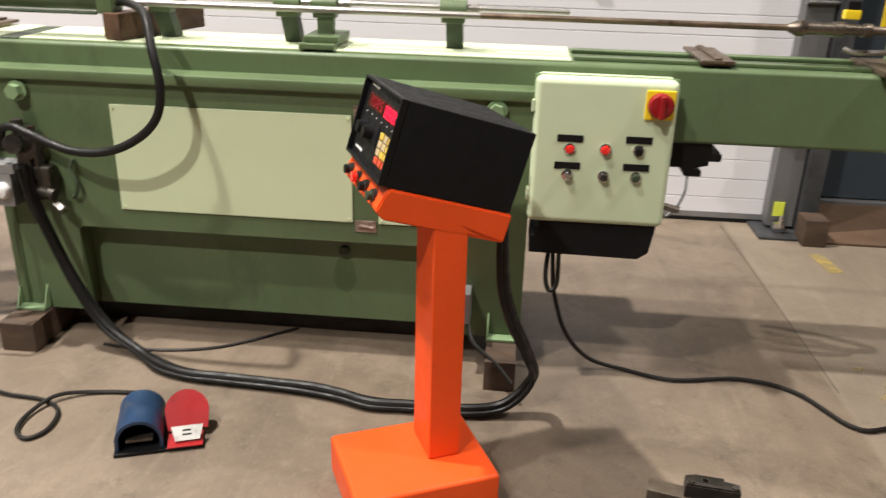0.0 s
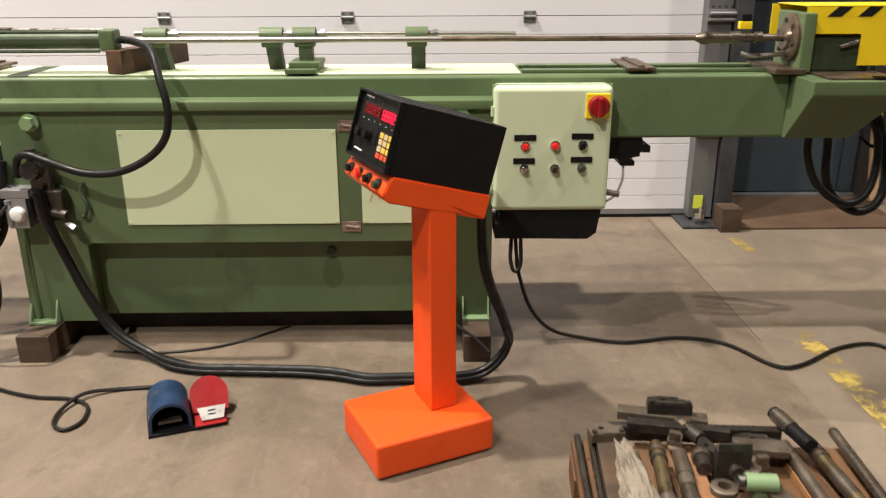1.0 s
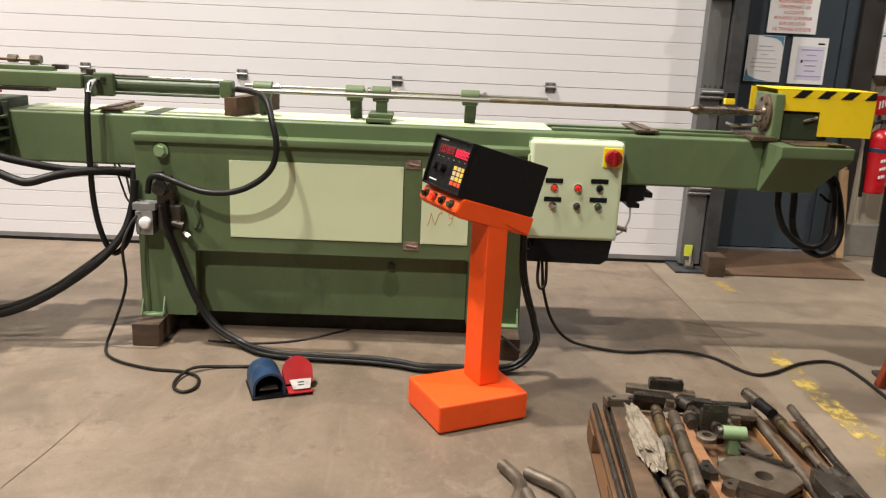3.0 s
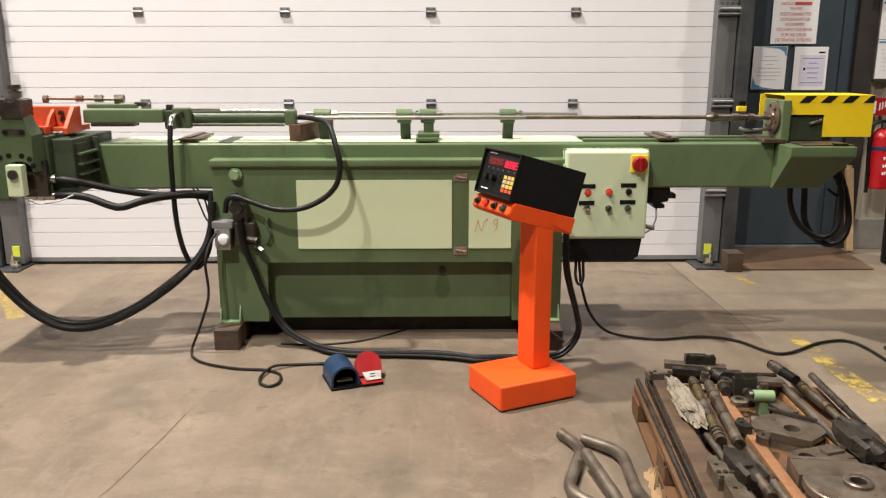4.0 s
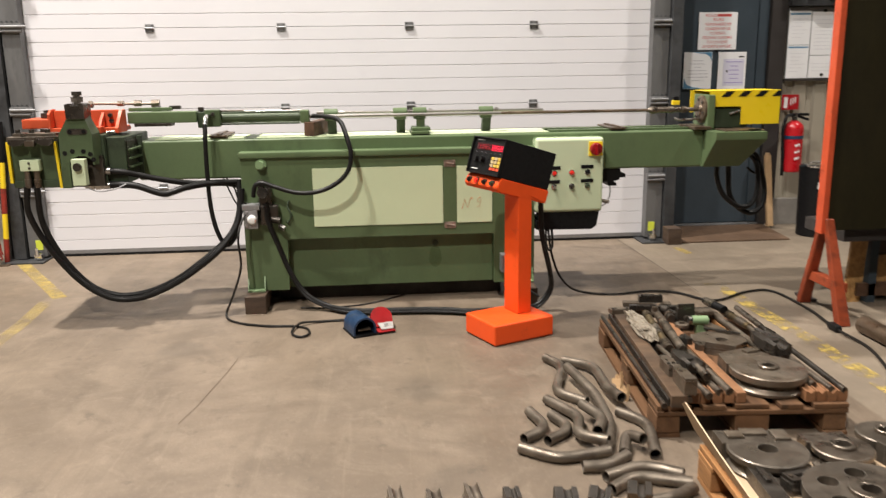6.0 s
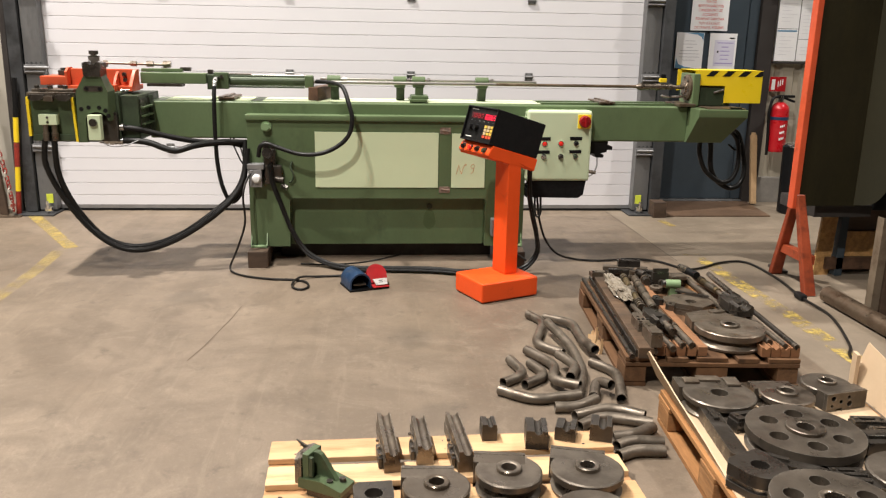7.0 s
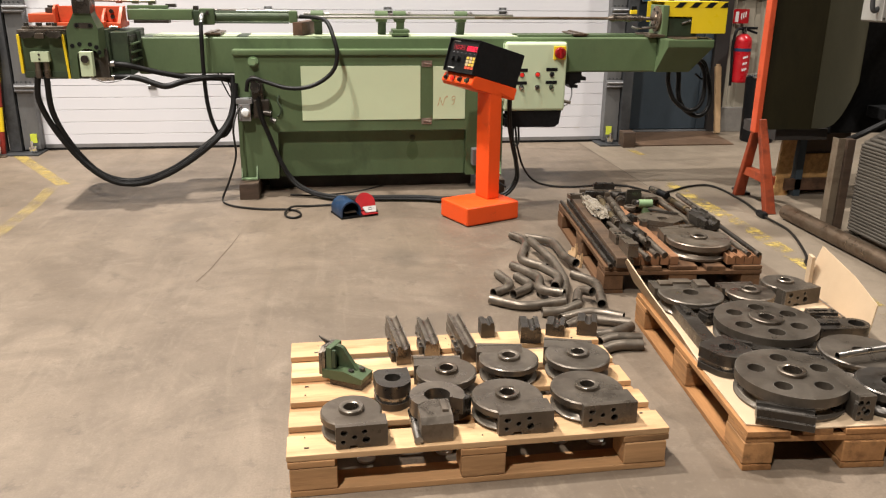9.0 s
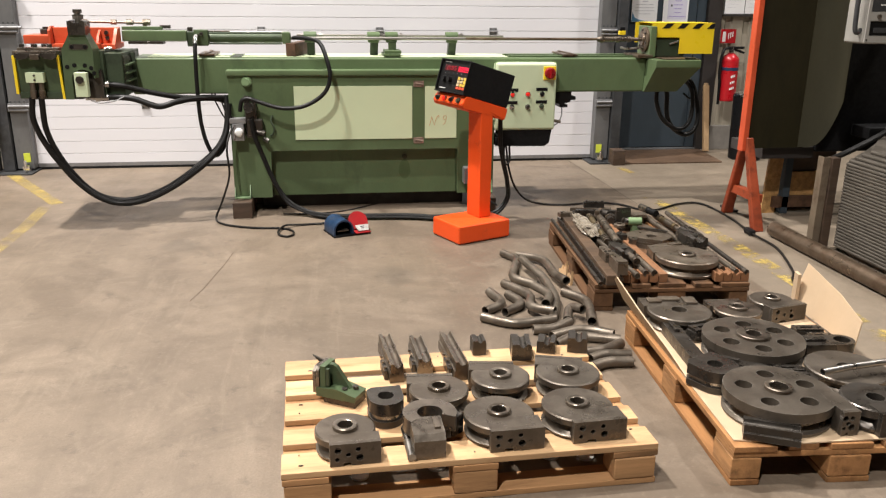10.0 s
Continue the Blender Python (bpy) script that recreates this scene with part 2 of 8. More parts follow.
GREY_SHEET = material("grey_ribbed_sheet", (0.085, 0.074, 0.06), 0.5, 0.2, 0.2, 6, 0.1, 120, (0.085, 0.07, 0.055), 0.22, 7)
BEIGE_ANGLE = material("beige_steel_angle", (0.16, 0.125, 0.088), 0.55, 0.2, 0.2, 6, 0.08, 120, (0.08, 0.052, 0.032), 0.3, 8)
FILM = material("crumpled_plastic_film", (0.21, 0.18, 0.14), 0.25, 0, 0.2, 16, 0.5, 60, (0.08, 0.066, 0.05), 0.24, 12)
MAT_BROWN = material("worn_brown_floor_board", (0.105, 0.063, 0.037), 0.6, 0, 0.2, 3, 0.1, 70, (0.09, 0.055, 0.035), 0.3, 4)
LED_RED = glowing("lit_red_digits", (1.0, 0.015, 0.06), 1.7)
LED_DIM = glowing("dim_red_digits", (0.8, 0.012, 0.04), 0.22)
DISPLAY_RED = material("dark_red_display_window", (0.06, 0.002, 0.004), 0.2, 0, 0.05, 10, 0.0, 100)
LAMP_RED = material("red_signal_lens", (0.75, 0.03, 0.02), 0.25, 0, 0.05, 20, 0.0, 100)
KEY_YELLOW = material("yellow_keys", (0.6, 0.4, 0.06), 0.45, 0, 0.1, 30, 0.0, 100)
KEY_PALE = material("pale_keys", (0.46, 0.36, 0.2), 0.45, 0, 0.1, 30, 0.0, 100)
KEY_RED = material("red_keys", (0.55, 0.07, 0.03), 0.45, 0, 0.1, 30, 0.0, 100)
GREEN_TAG = material("yellow_green_tag", (0.50, 0.55, 0.05), 0.5, 0, 0.1, 30, 0.0, 100)


def concrete():
    """Worn hall floor: broad stains, tyre-dark patches, specks and hairline crazing."""
    m = bpy.data.materials.new("worn_concrete_floor")
    m.use_nodes = True
    nt = m.node_tree
    nodes, links = nt.nodes, nt.links
    bsdf = nodes["Principled BSDF"]
    coord = nodes.new("ShaderNodeTexCoord").outputs["Object"]

    def tex(s, detail, roughness=0.6, warp=0.0, squeeze=None, turn=0.0):
        n = nodes.new("ShaderNodeTexNoise")
        n.inputs["Scale"].default_value = s
        n.inputs["Detail"].default_value = detail
        n.inputs["Roughness"].default_value = roughness
        n.inputs["Distortion"].default_value = warp
        way = coord
        if squeeze:
            mapping = nodes.new("ShaderNodeMapping")
            mapping.inputs["Rotation"].default_value = (0, 0, turn)
            mapping.inputs["Scale"].default_value = squeeze
            links.new(coord, mapping.inputs["Vector"])
            way = mapping.outputs[0]
        links.new(way, n.inputs["Vector"])
        return n.outputs["Fac"]

    def span(fac, lo, hi, a=0.0, b=1.0):
        n = nodes.new("ShaderNodeMapRange")
        for key, v in (("From Min", lo), ("From Max", hi), ("To Min", a), ("To Max", b)):
            n.inputs[key].default_value = v
        links.new(fac, n.inputs["Value"])
        return n.outputs["Result"]

    def mix(fac, a, b):
        n = nodes.new("ShaderNodeMix")
        n.data_type = "RGBA"
        links.new(fac, n.inputs["Factor"])
        for sock, v in ((n.inputs[6], a), (n.inputs[7], b)):
            if isinstance(v, tuple):
                sock.default_value = (*v, 1)
            else:
                links.new(v, sock)
        return n.outputs[2]

    c = mix(span(tex(0.7, 8, 0.68, 0.8), 0.39, 0.61), (0.122, 0.092, 0.065), (0.201, 0.155, 0.112))
    c = mix(span(tex(2.3, 9, 0.74, 1.0), 0.48, 0.66, 0.0, 0.7), c, (0.096, 0.072, 0.050))
    c = mix(span(tex(4.6, 9, 0.74, 0.8), 0.53, 0.68, 0.0, 0.5), c, (0.245, 0.194, 0.143))
    c = mix(span(tex(1.5, 7, 0.68, 1.0, (4.2, 0.4, 1), -0.3), 0.54, 0.68, 0.0, 0.35), c, (0.099, 0.075, 0.052))
    c = mix(span(tex(1.9, 7, 0.68, 1.2, (5.5, 0.5, 1), -0.2), 0.56, 0.68, 0.0, 0.25), c, (0.245, 0.196, 0.144))
    c = mix(span(tex(7.5, 6, 0.7), 0.58, 0.68, 0.0, 0.6), c, (0.071, 0.054, 0.038))
    c = mix(span(tex(40.0, 4, 0.65), 0.55, 0.70, 0.0, 0.35), c, (0.225, 0.181, 0.134))
    c = mix(span(tex(120.0, 2, 0.5), 0.35, 0.7, 0.0, 0.4), c, (0.116, 0.089, 0.065))
    crack = nodes.new("ShaderNodeTexVoronoi")
    crack.feature = "DISTANCE_TO_EDGE"
    crack.inputs["Scale"].default_value = 0.55
    crack.inputs["Randomness"].default_value = 1.0
    bend = nodes.new("ShaderNodeVectorMath")
    bend.operation = "MULTIPLY_ADD"
    wobble = nodes.new("ShaderNodeTexNoise")
    wobble.inputs["Scale"].default_value = 3.0
    wobble.inputs["Detail"].default_value = 6.0
    links.new(coord, wobble.inputs["Vector"])
    links.new(wobble.outputs["Color"], bend.inputs[0])
    bend.inputs[1].default_value = (0.35, 0.35, 0.35)
    links.new(coord, bend.inputs[2])
    links.new(bend.outputs[0], crack.inputs["Vector"])
    split = nodes.new("ShaderNodeSeparateXYZ")
    links.new(coord, split.inputs[0])
    c = mix(span(split.outputs["X"], 2.945, 2.965, 0.0, 0.25), c, (0.34, 0.29, 0.222))
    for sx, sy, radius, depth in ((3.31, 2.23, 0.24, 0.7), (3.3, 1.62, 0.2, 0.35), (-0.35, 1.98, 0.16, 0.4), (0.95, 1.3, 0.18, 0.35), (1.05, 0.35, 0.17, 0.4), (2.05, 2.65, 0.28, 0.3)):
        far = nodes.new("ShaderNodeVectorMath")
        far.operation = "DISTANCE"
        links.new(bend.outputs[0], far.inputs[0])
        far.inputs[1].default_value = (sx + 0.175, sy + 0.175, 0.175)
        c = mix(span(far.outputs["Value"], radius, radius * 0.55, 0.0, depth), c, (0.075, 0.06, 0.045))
    c = mix(span(crack.outputs["Distance"], 0.0, 0.005, 0.12, 0.0), c, (0.11, 0.09, 0.072))
    links.new(c, bsdf.inputs["Base Color"])
    links.new(span(tex(2.2, 7, 0.65), 0.3, 0.7, 0.42, 0.68), bsdf.inputs["Roughness"])
    b = nodes.new("ShaderNodeBump")
    b.inputs["Strength"].default_value = 0.12
    b.inputs["Distance"].default_value = 0.003
    links.new(tex(90.0, 5), b.inputs["Height"])
    links.new(b.outputs["Normal"], bsdf.inputs["Normal"])
    return m


CONCRETE = concrete()


def worn_line_paint(low, high):
    """Yellow floor paint, flaked off in patches."""
    m = material("flaked_yellow_floor_paint", (0.46, 0.34, 0.09), 0.55, 0, 0.15, 8, 0.1, 90, (0.36, 0.26, 0.09), 0.3, 9)
    nt = m.node_tree
    nodes, links = nt.nodes, nt.links
    coord = nodes.new("ShaderNodeTexCoord")
    n = nodes.new("ShaderNodeTexNoise")
    n.inputs["Scale"].default_value = 5.0
    n.inputs["Detail"].default_value = 8.0
    n.inputs["Roughness"].default_value = 0.75
    links.new(coord.outputs["Object"], n.inputs["Vector"])
    r = nodes.new("ShaderNodeMapRange")
    r.inputs["From Min"].default_value, r.inputs["From Max"].default_value = low, high
    links.new(n.outputs["Fac"], r.inputs["Value"])
    links.new(r.outputs["Result"], nodes["Principled BSDF"].inputs["Alpha"])
    return m


LINE_PAINT = worn_line_paint(0.47, 0.58)
LINE_WHOLE = worn_line_paint(0.32, 0.74)
LINE_FAINT = worn_line_paint(0.4, 0.85)


def chipped(base, name, bare, width):
    """The same surface, edges recoloured in places: paint knocked bare, steel given painted highlights."""
    m = base.copy()
    m.name = name
    nodes, links = m.node_tree.nodes, m.node_tree.links
    bsdf = nodes["Principled BSDF"]
    paint = bsdf.inputs["Base Color"].links[0].from_socket
    edge = nodes.new("ShaderNodeBevel")
    edge.samples = 4
    edge.inputs["Radius"].default_value = width
    true = nodes.new("ShaderNodeNewGeometry")
    dot = nodes.new("ShaderNodeVectorMath")
    dot.operation = "DOT_PRODUCT"
    links.new(edge.outputs["Normal"], dot.inputs[0])
    links.new(true.outputs["True Normal"], dot.inputs[1])
    coord = nodes.new("ShaderNodeTexCoord")
    n = nodes.new("ShaderNodeTexNoise")
    n.inputs["Scale"].default_value = 26.0
    n.inputs["Detail"].default_value = 6.0
    links.new(coord.outputs["Object"], n.inputs["Vector"])
    add = nodes.new("ShaderNodeMath")
    add.operation = "MULTIPLY_ADD"
    add.inputs[1].default_value = 0.5
    links.new(n.outputs["Fac"], add.inputs[0])
    links.new(dot.outputs["Value"], add.inputs[2])
    r = nodes.new("ShaderNodeMapRange")
    for key, v in (("From Min", 1.06), ("From Max", 1.13), ("To Min", 1.0), ("To Max", 0.0)):
        r.inputs[key].default_value = v
    links.new(add.outputs[0], r.inputs["Value"])
    mix = nodes.new("ShaderNodeMix")
    mix.data_type = "RGBA"
    links.new(r.outputs["Result"], mix.inputs["Factor"])
    links.new(paint, mix.inputs[6])
    mix.inputs[7].default_value = (*bare, 1)
    links.new(mix.outputs[2], bsdf.inputs["Base Color"])
    return m


ORANGE_CHIPPED = chipped(ORANGE, "chipped_orange_base_paint", (0.07, 0.03, 0.02), 0.01)
GREEN_CHIPPED = chipped(GREEN, "chipped_green_paint", (0.16, 0.2, 0.12), 0.006)
# on the steels the paler edge colour is a painted rim highlight
STEEL = chipped(STEEL, "tool_steel_with_bright_edges", (0.32, 0.285, 0.245), 0.004)
STEEL_DARK = chipped(STEEL_DARK, "black_steel_with_worn_edges", (0.2, 0.185, 0.165), 0.004)
STEEL_BROWN = chipped(STEEL_BROWN, "brown_steel_with_worn_edges", (0.34, 0.3, 0.25), 0.004)
STEEL_GUN = chipped(STEEL_GUN, "gun_grey_steel_with_worn_edges", (0.3, 0.28, 0.25), 0.004)
STEEL_WORN = chipped(STEEL_WORN, "bar_steel_with_bright_edges", (0.36, 0.32, 0.27), 0.003)
DIE_STEEL = chipped(DIE_STEEL, "die_steel_with_worn_edges", (0.27, 0.25, 0.22), 0.003)

# ---- mesh helpers ----
from mathutils.geometry import tessellate_polygon


def flatten_normals(data, limit):
    """Corner normals weighted by area, so that broad flat faces stay flat beside their rounded edges."""
    polys = data.polygons
    normals = [p.normal.copy() for p in polys]
    weighted = [n * p.area for n, p in zip(normals, polys)]
    round_vert = [[] for _ in data.vertices]
    for p in polys:
        for v in p.vertices:
            round_vert[v].append(p.index)
    out = []
    for p in polys:
        n = normals[p.index]
        for v in p.vertices:
            total = Vector((0, 0, 0))
            for q in round_vert[v]:
                if normals[q].dot(n) >= limit:
                    total += weighted[q]
            out.append(total.normalized() if total.length > 1e-12 else n)
    data.normals_split_custom_set(out)


def part(name, bm, mat, parent=None, label="", smooth=35):
    """Links a bmesh as one mesh object, under a thing or a part if given."""
    data = bpy.data.meshes.new(name)
    bmesh.ops.recalc_face_normals(bm, faces=bm.faces)
    bm.to_mesh(data)
    bm.free()
    data.materials.append(mat)
    if smooth:
        for p in data.polygons:
            p.use_smooth = True
        data.set_sharp_from_angle(angle=radians(smooth))
        flatten_normals(data, math.cos(radians(smooth)))
    ob = new(name, data)
    if parent:
        attach(ob, parent)
    if label:
        tagged(ob, label)
    return ob


def base_of(ob):
    """The world pose of an object, worked out from its parents."""
    if ob.parent:
        return base_of(ob.parent) @ ob.matrix_parent_inverse @ ob.matrix_basis
    return ob.matrix_basis.copy()


def attach(ob, parent):
    ob.parent = parent
    ob.matrix_parent_inverse = base_of(parent).inverted()


def thing(name, at, label, category, group=""):
    ob = new(name)
    ob.empty_display_size = 0.1
    ob.location = at
    return tagged(ob, label, category, group)


def setting(name, bm, mat, label="", smooth=35):
    return tagged(part(name, bm, mat, None, label, smooth), kind="structure")


def box(bm, x0, x1, y0, y1, z0, z1, bevel=0.0, m=None, seg=2):
    vs = [bm.verts.new((x, y, z)) for z in (z0, z1) for y in (y0, y1) for x in (x0, x1)]
    fs = [bm.faces.new([vs[i] for i in f]) for f in ((0, 2, 3, 1), (4, 5, 7, 6), (0, 1, 5, 4), (2, 6, 7, 3), (0, 4, 6, 2), (1, 3, 7, 5))]
    geo = vs
    if bevel:
        edges = {e for f in fs for e in f.edges}
        made = bmesh.ops.bevel(bm, geom=list(edges), offset=bevel, segments=seg, affect="EDGES", profile=0.5)
        geo = list({v for f in made["faces"] for v in f.verts} | {v for v in vs if v.is_valid})
    if m is not None:
        bmesh.ops.transform(bm, matrix=m, verts=geo)
    return bm


def Box(*args, **kw):
    return box(bmesh.new(), *args, **kw)


def rod(bm, p, q, r, seg=18, r2=None, caps=True):
    """A round bar from p to q, tapered to r2 if given."""
    p, q = Vector(p), Vector(q)
    way = (q - p).normalized()
    side = way.orthogonal().normalized()
    up = way.cross(side)
    r2 = r if r2 is None else r2
    rings = []
    for c, rr in ((p, r), (q, r2)):
        rings.append([bm.verts.new(c + (side * math.cos(a) + up * math.sin(a)) * rr) for a in (2 * math.pi * i / seg for i in range(seg))])
    for i in range(seg):
        j = (i + 1) % seg
        bm.faces.new((rings[0][i], rings[0][j], rings[1][j], rings[1][i]))
    if caps:
        bm.faces.new(rings[0][::-1])
        bm.faces.new(rings[1])
    return bm


def Rod(*args, **kw):
    return rod(bmesh.new(), *args, **kw)


def lathe(bm, profile, m=None, seg=28, closed=False):
    """Turns a profile of (radius, height) about z; a closed one becomes a ring."""
    m = m or Matrix.Identity(4)
    cols = []
    for i in range(seg):
        a = 2 * math.pi * i / seg
        cols.append([bm.verts.new(m @ Vector((r * math.cos(a), r * math.sin(a), z))) for r, z in profile])
    n = len(profile)
    for i in range(seg):
        j = (i + 1) % seg
        for k in range(n if closed else n - 1):
            l = (k + 1) % n
            bm.faces.new((cols[i][k], cols[j][k], cols[j][l], cols[i][l]))
    if not closed:
        for k, flip in ((0, True), (n - 1, False)):
            ring = [cols[i][k] for i in range(seg)]
            bm.faces.new(ring[::-1] if flip else ring)
    return bm


def Lathe(*args, **kw):
    return lathe(bmesh.new(), *args, **kw)


def smooth_path(points, n=7):
    """Catmull-Rom through the points."""
    pts = [Vector(p) for p in points]
    pts = [pts[0] * 2 - pts[1]] + pts + [pts[-1] * 2 - pts[-2]]
    out = []
    for a, b, c, d in zip(pts, pts[1:], pts[2:], pts[3:]):
        for i in range(n):
            t = i / n
            out.append(0.5 * ((2 * b) + (c - a) * t + (2 * a - 5 * b + 4 * c - d) * t * t + (3 * b - a - 3 * c + d) * t ** 3))
    out.append(pts[-2])
    return out


def sweep(bm, path, r, seg=10, hollow=0.0):
    """A round hose, cable or tube along a path; hollow gives the wall's thickness and open ends."""
    path = [Vector(p) for p in path]
    side = (path[1] - path[0]).orthogonal().normalized()
    outer, inner = [], []
    for i, p in enumerate(path):
        way = (path[min(i + 1, len(path) - 1)] - path[max(i - 1, 0)]).normalized()
        side = (side - way * side.dot(way)).normalized()
        up = way.cross(side)
        ring = [side * math.cos(2 * math.pi * k / seg) + up * math.sin(2 * math.pi * k / seg) for k in range(seg)]
        outer.append([bm.verts.new(p + d * r) for d in ring])
        if hollow:
            inner.append([bm.verts.new(p + d * (r - hollow)) for d in ring])
    for rings, flip in ((outer, False), (inner, True)):
        for a, b in zip(rings, rings[1:]):
            for k in range(seg):
                l = (k + 1) % seg
                f = (a[k], a[l], b[l], b[k])
                bm.faces.new(f[::-1] if flip else f)
    for end, flip in ((0, True), (-1, False)):
        if hollow:
            for k in range(seg):
                l = (k + 1) % seg
                bm.faces.new((outer[end][k], outer[end][l], inner[end][l], inner[end][k]))
        else:
            bm.faces.new(outer[end][::-1] if flip else outer[end])
    return bm


def Hose(points, r, seg=10, n=7):
    return sweep(bmesh.new(), smooth_path(points, n), r, seg)


def circle(x, y, r, seg=20, start=0.0, turn=2 * math.pi, end=False):
    k = seg + 1 if end else seg
    return [(x + r * math.cos(start + turn * i / seg), y + r * math.sin(start + turn * i / seg)) for i in range(k)]


def plate(bm, outline, z0, z1, holes=(), m=None):
    """A flat plate of any outline with holes through it, extruded from z0 to z1."""
    m = m or Matrix.Identity(4)
    loops = [list(outline)] + [list(h) for h in holes]
    flat = [Vector((x, y, 0)) for loop in loops for x, y in loop]
    tris = tessellate_polygon([[Vector((x, y, 0)) for x, y in loop] for loop in loops])
    low = [bm.verts.new(m @ Vector((v.x, v.y, z0))) for v in flat]
    top = [bm.verts.new(m @ Vector((v.x, v.y, z1))) for v in flat]
    for t in tris:
        for ring, flip in ((low, True), (top, False)):
            try:
                bm.faces.new([ring[i] for i in (t[::-1] if flip else t)])
            except ValueError:
                pass
    i = 0
    for loop in loops:
        n = len(loop)
        for k in range(n):
            a, b = i + k, i + (k + 1) % n
            bm.faces.new((low[a], low[b], top[b], top[a]))
        i += n
    return bm


def Plate(*args, **kw):
    return plate(bmesh.new(), *args, **kw)


# frames that lay a plate's outline on an upright face: (x, y) -> (x, z) facing the viewer's side, or (y, z)
def upright(y):
    return Matrix.Translation((0, y, 0)) @ pose(0, 0, 0, 90)


def sideways(x):
    return Matrix.Translation((x, 0, 0)) @ Matrix(((0, 0, 1, 0), (1, 0, 0, 0), (0, 1, 0, 0), (0, 0, 0, 1)))


def hexbolt(x, y, z, r, depth, parent, mat, name="bolt"):
    bm = Rod((x, y, z), (x, y - depth * 0.35, z), r * 1.35, 20)
    rod(bm, (x, y - depth * 0.35, z), (x, y - depth, z), r, 6)
    return part(name, bm, mat, parent, smooth=20)

# ---- the hall ----
DOOR_Y = 4.55
bm = bmesh.new()
box(bm, -9, 14, -22, 5.2, -0.2, 0)
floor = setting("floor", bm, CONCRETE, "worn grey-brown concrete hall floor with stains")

setting("wall_north_left", Box(-9, -2.28, 4.72, 5.0, 0, 11), WALL_NEAR, "pale beige hall wall beside the door")
# unseen walls and ceiling, added to close the hall and hold bounce down
setting("wall_north_over_door", Box(-2.28, 3.36, 4.72, 5.0, 4.6, 11), WALL_UNSEEN)
setting("wall_west", Box(-9.2, -9, -22, 5.0, 0, 11), WALL_UNSEEN)
setting("wall_east", Box(14, 14.2, -22, 5.2, 0, 11), WALL_UNSEEN)
setting("wall_south", Box(-9.2, 14.2, -22.2, -22, 0, 11), WALL_UNSEEN)
setting("ceiling", Box(-9.2, 14.2, -22.2, 5.3, 11, 11.2), ROOF)
setting("wall_north_jamb", Box(3.36, 3.44, 4.72, 5.06, 0, 7), DARK_FRAME)
setting("wall_north_over_side_door", Box(3.44, 4.62, 5.03, 5.2, 2.35, 11), WALL_UNSEEN)

# corrugated cladding right of the side door
bm = bmesh.new()
outline = []
x = 4.62
while x < 14:
    for dx, dy in ((0, 0), (0.055, 0), (0.075, 0.022), (0.125, 0.022), (0.145, 0)):
        outline.append((x + dx, 5.03 + dy))
    x += 0.2
outline += [(x, 5.03), (x, 5.2), (4.62, 5.2)]
plate(bm, outline, 0.24, 7)
setting("wall_north_cladding", bm, CLADDING, "beige corrugated metal wall cladding", smooth=0)
setting("wall_north_plinth", Box(4.6, 14, 4.97, 5.2, 0, 0.25, 0.006), PLINTH, "rough grey concrete wall plinth")

# white sectional door: six ribs to a section, hinges on the joints
door = tagged(new("door_1"), "closed white ribbed sectional overhead door", kind="structure")
SECTION, RIBS = 0.653, 6
for k in range(7):
    z0 = -0.08 + SECTION * k
    pts = []
    step = SECTION / RIBS
    for i in range(RIBS):
        a, b = z0 + i * step, z0 + (i + 1) * step
        if i:
            pts += [(DOOR_Y + 0.004, a), (DOOR_Y, a + 0.007), (DOOR_Y, b - 0.001)]
        else:
            pts += [(DOOR_Y + 0.007, a + 0.0015), (DOOR_Y, a + 0.003), (DOOR_Y, b - 0.001)]
    pts += [(DOOR_Y + 0.04, b - 0.001), (DOOR_Y + 0.04, max(z0, 0.012))]
    pts = [(y, max(z, 0.012)) for y, z in pts]
    part("door_section", plate(bmesh.new(), pts, -2.03, 3.225, m=sideways(0)), DOOR_WHITE, door, smooth=0)
part("bottom_rail", Box(-2.02, 3.215, DOOR_Y - 0.003, DOOR_Y - 0.0005, 0.0225, 0.055, 0.001), GALV, door, "grey aluminium bottom rail")
part("bottom_seal", Box(-2.02, 3.215, DOOR_Y - 0.004, DOOR_Y + 0.03, 0, 0.022, 0.004), BLACK_PLASTIC, door, "black rubber door seal")


def door_hinge(x, z):
    bm = bmesh.new()
    box(bm, x - 0.036, x + 0.036, DOOR_Y - 0.007, DOOR_Y - 0.001, z - 0.034, z + 0.034, 0.003)
    rod(bm, (x - 0.036, DOOR_Y - 0.012, z), (x + 0.036, DOOR_Y - 0.012, z), 0.0085, 12)
    hinge = part("hinge", bm, GALV, door, "galvanised door hinge")
    for dx in (-0.022, 0.022):
        for dz in (-0.022, 0.022):
            part("screw", Rod((x + dx, DOOR_Y - 0.006, z + dz), (x + dx, DOOR_Y - 0.0105, z + dz), 0.005, 8), GALV_DARK, hinge)


for row in range(1, 5):
    for col in range(5):
        door_hinge(-1.01 + 1.055 * col, -0.08 + SECTION * row - 0.004)


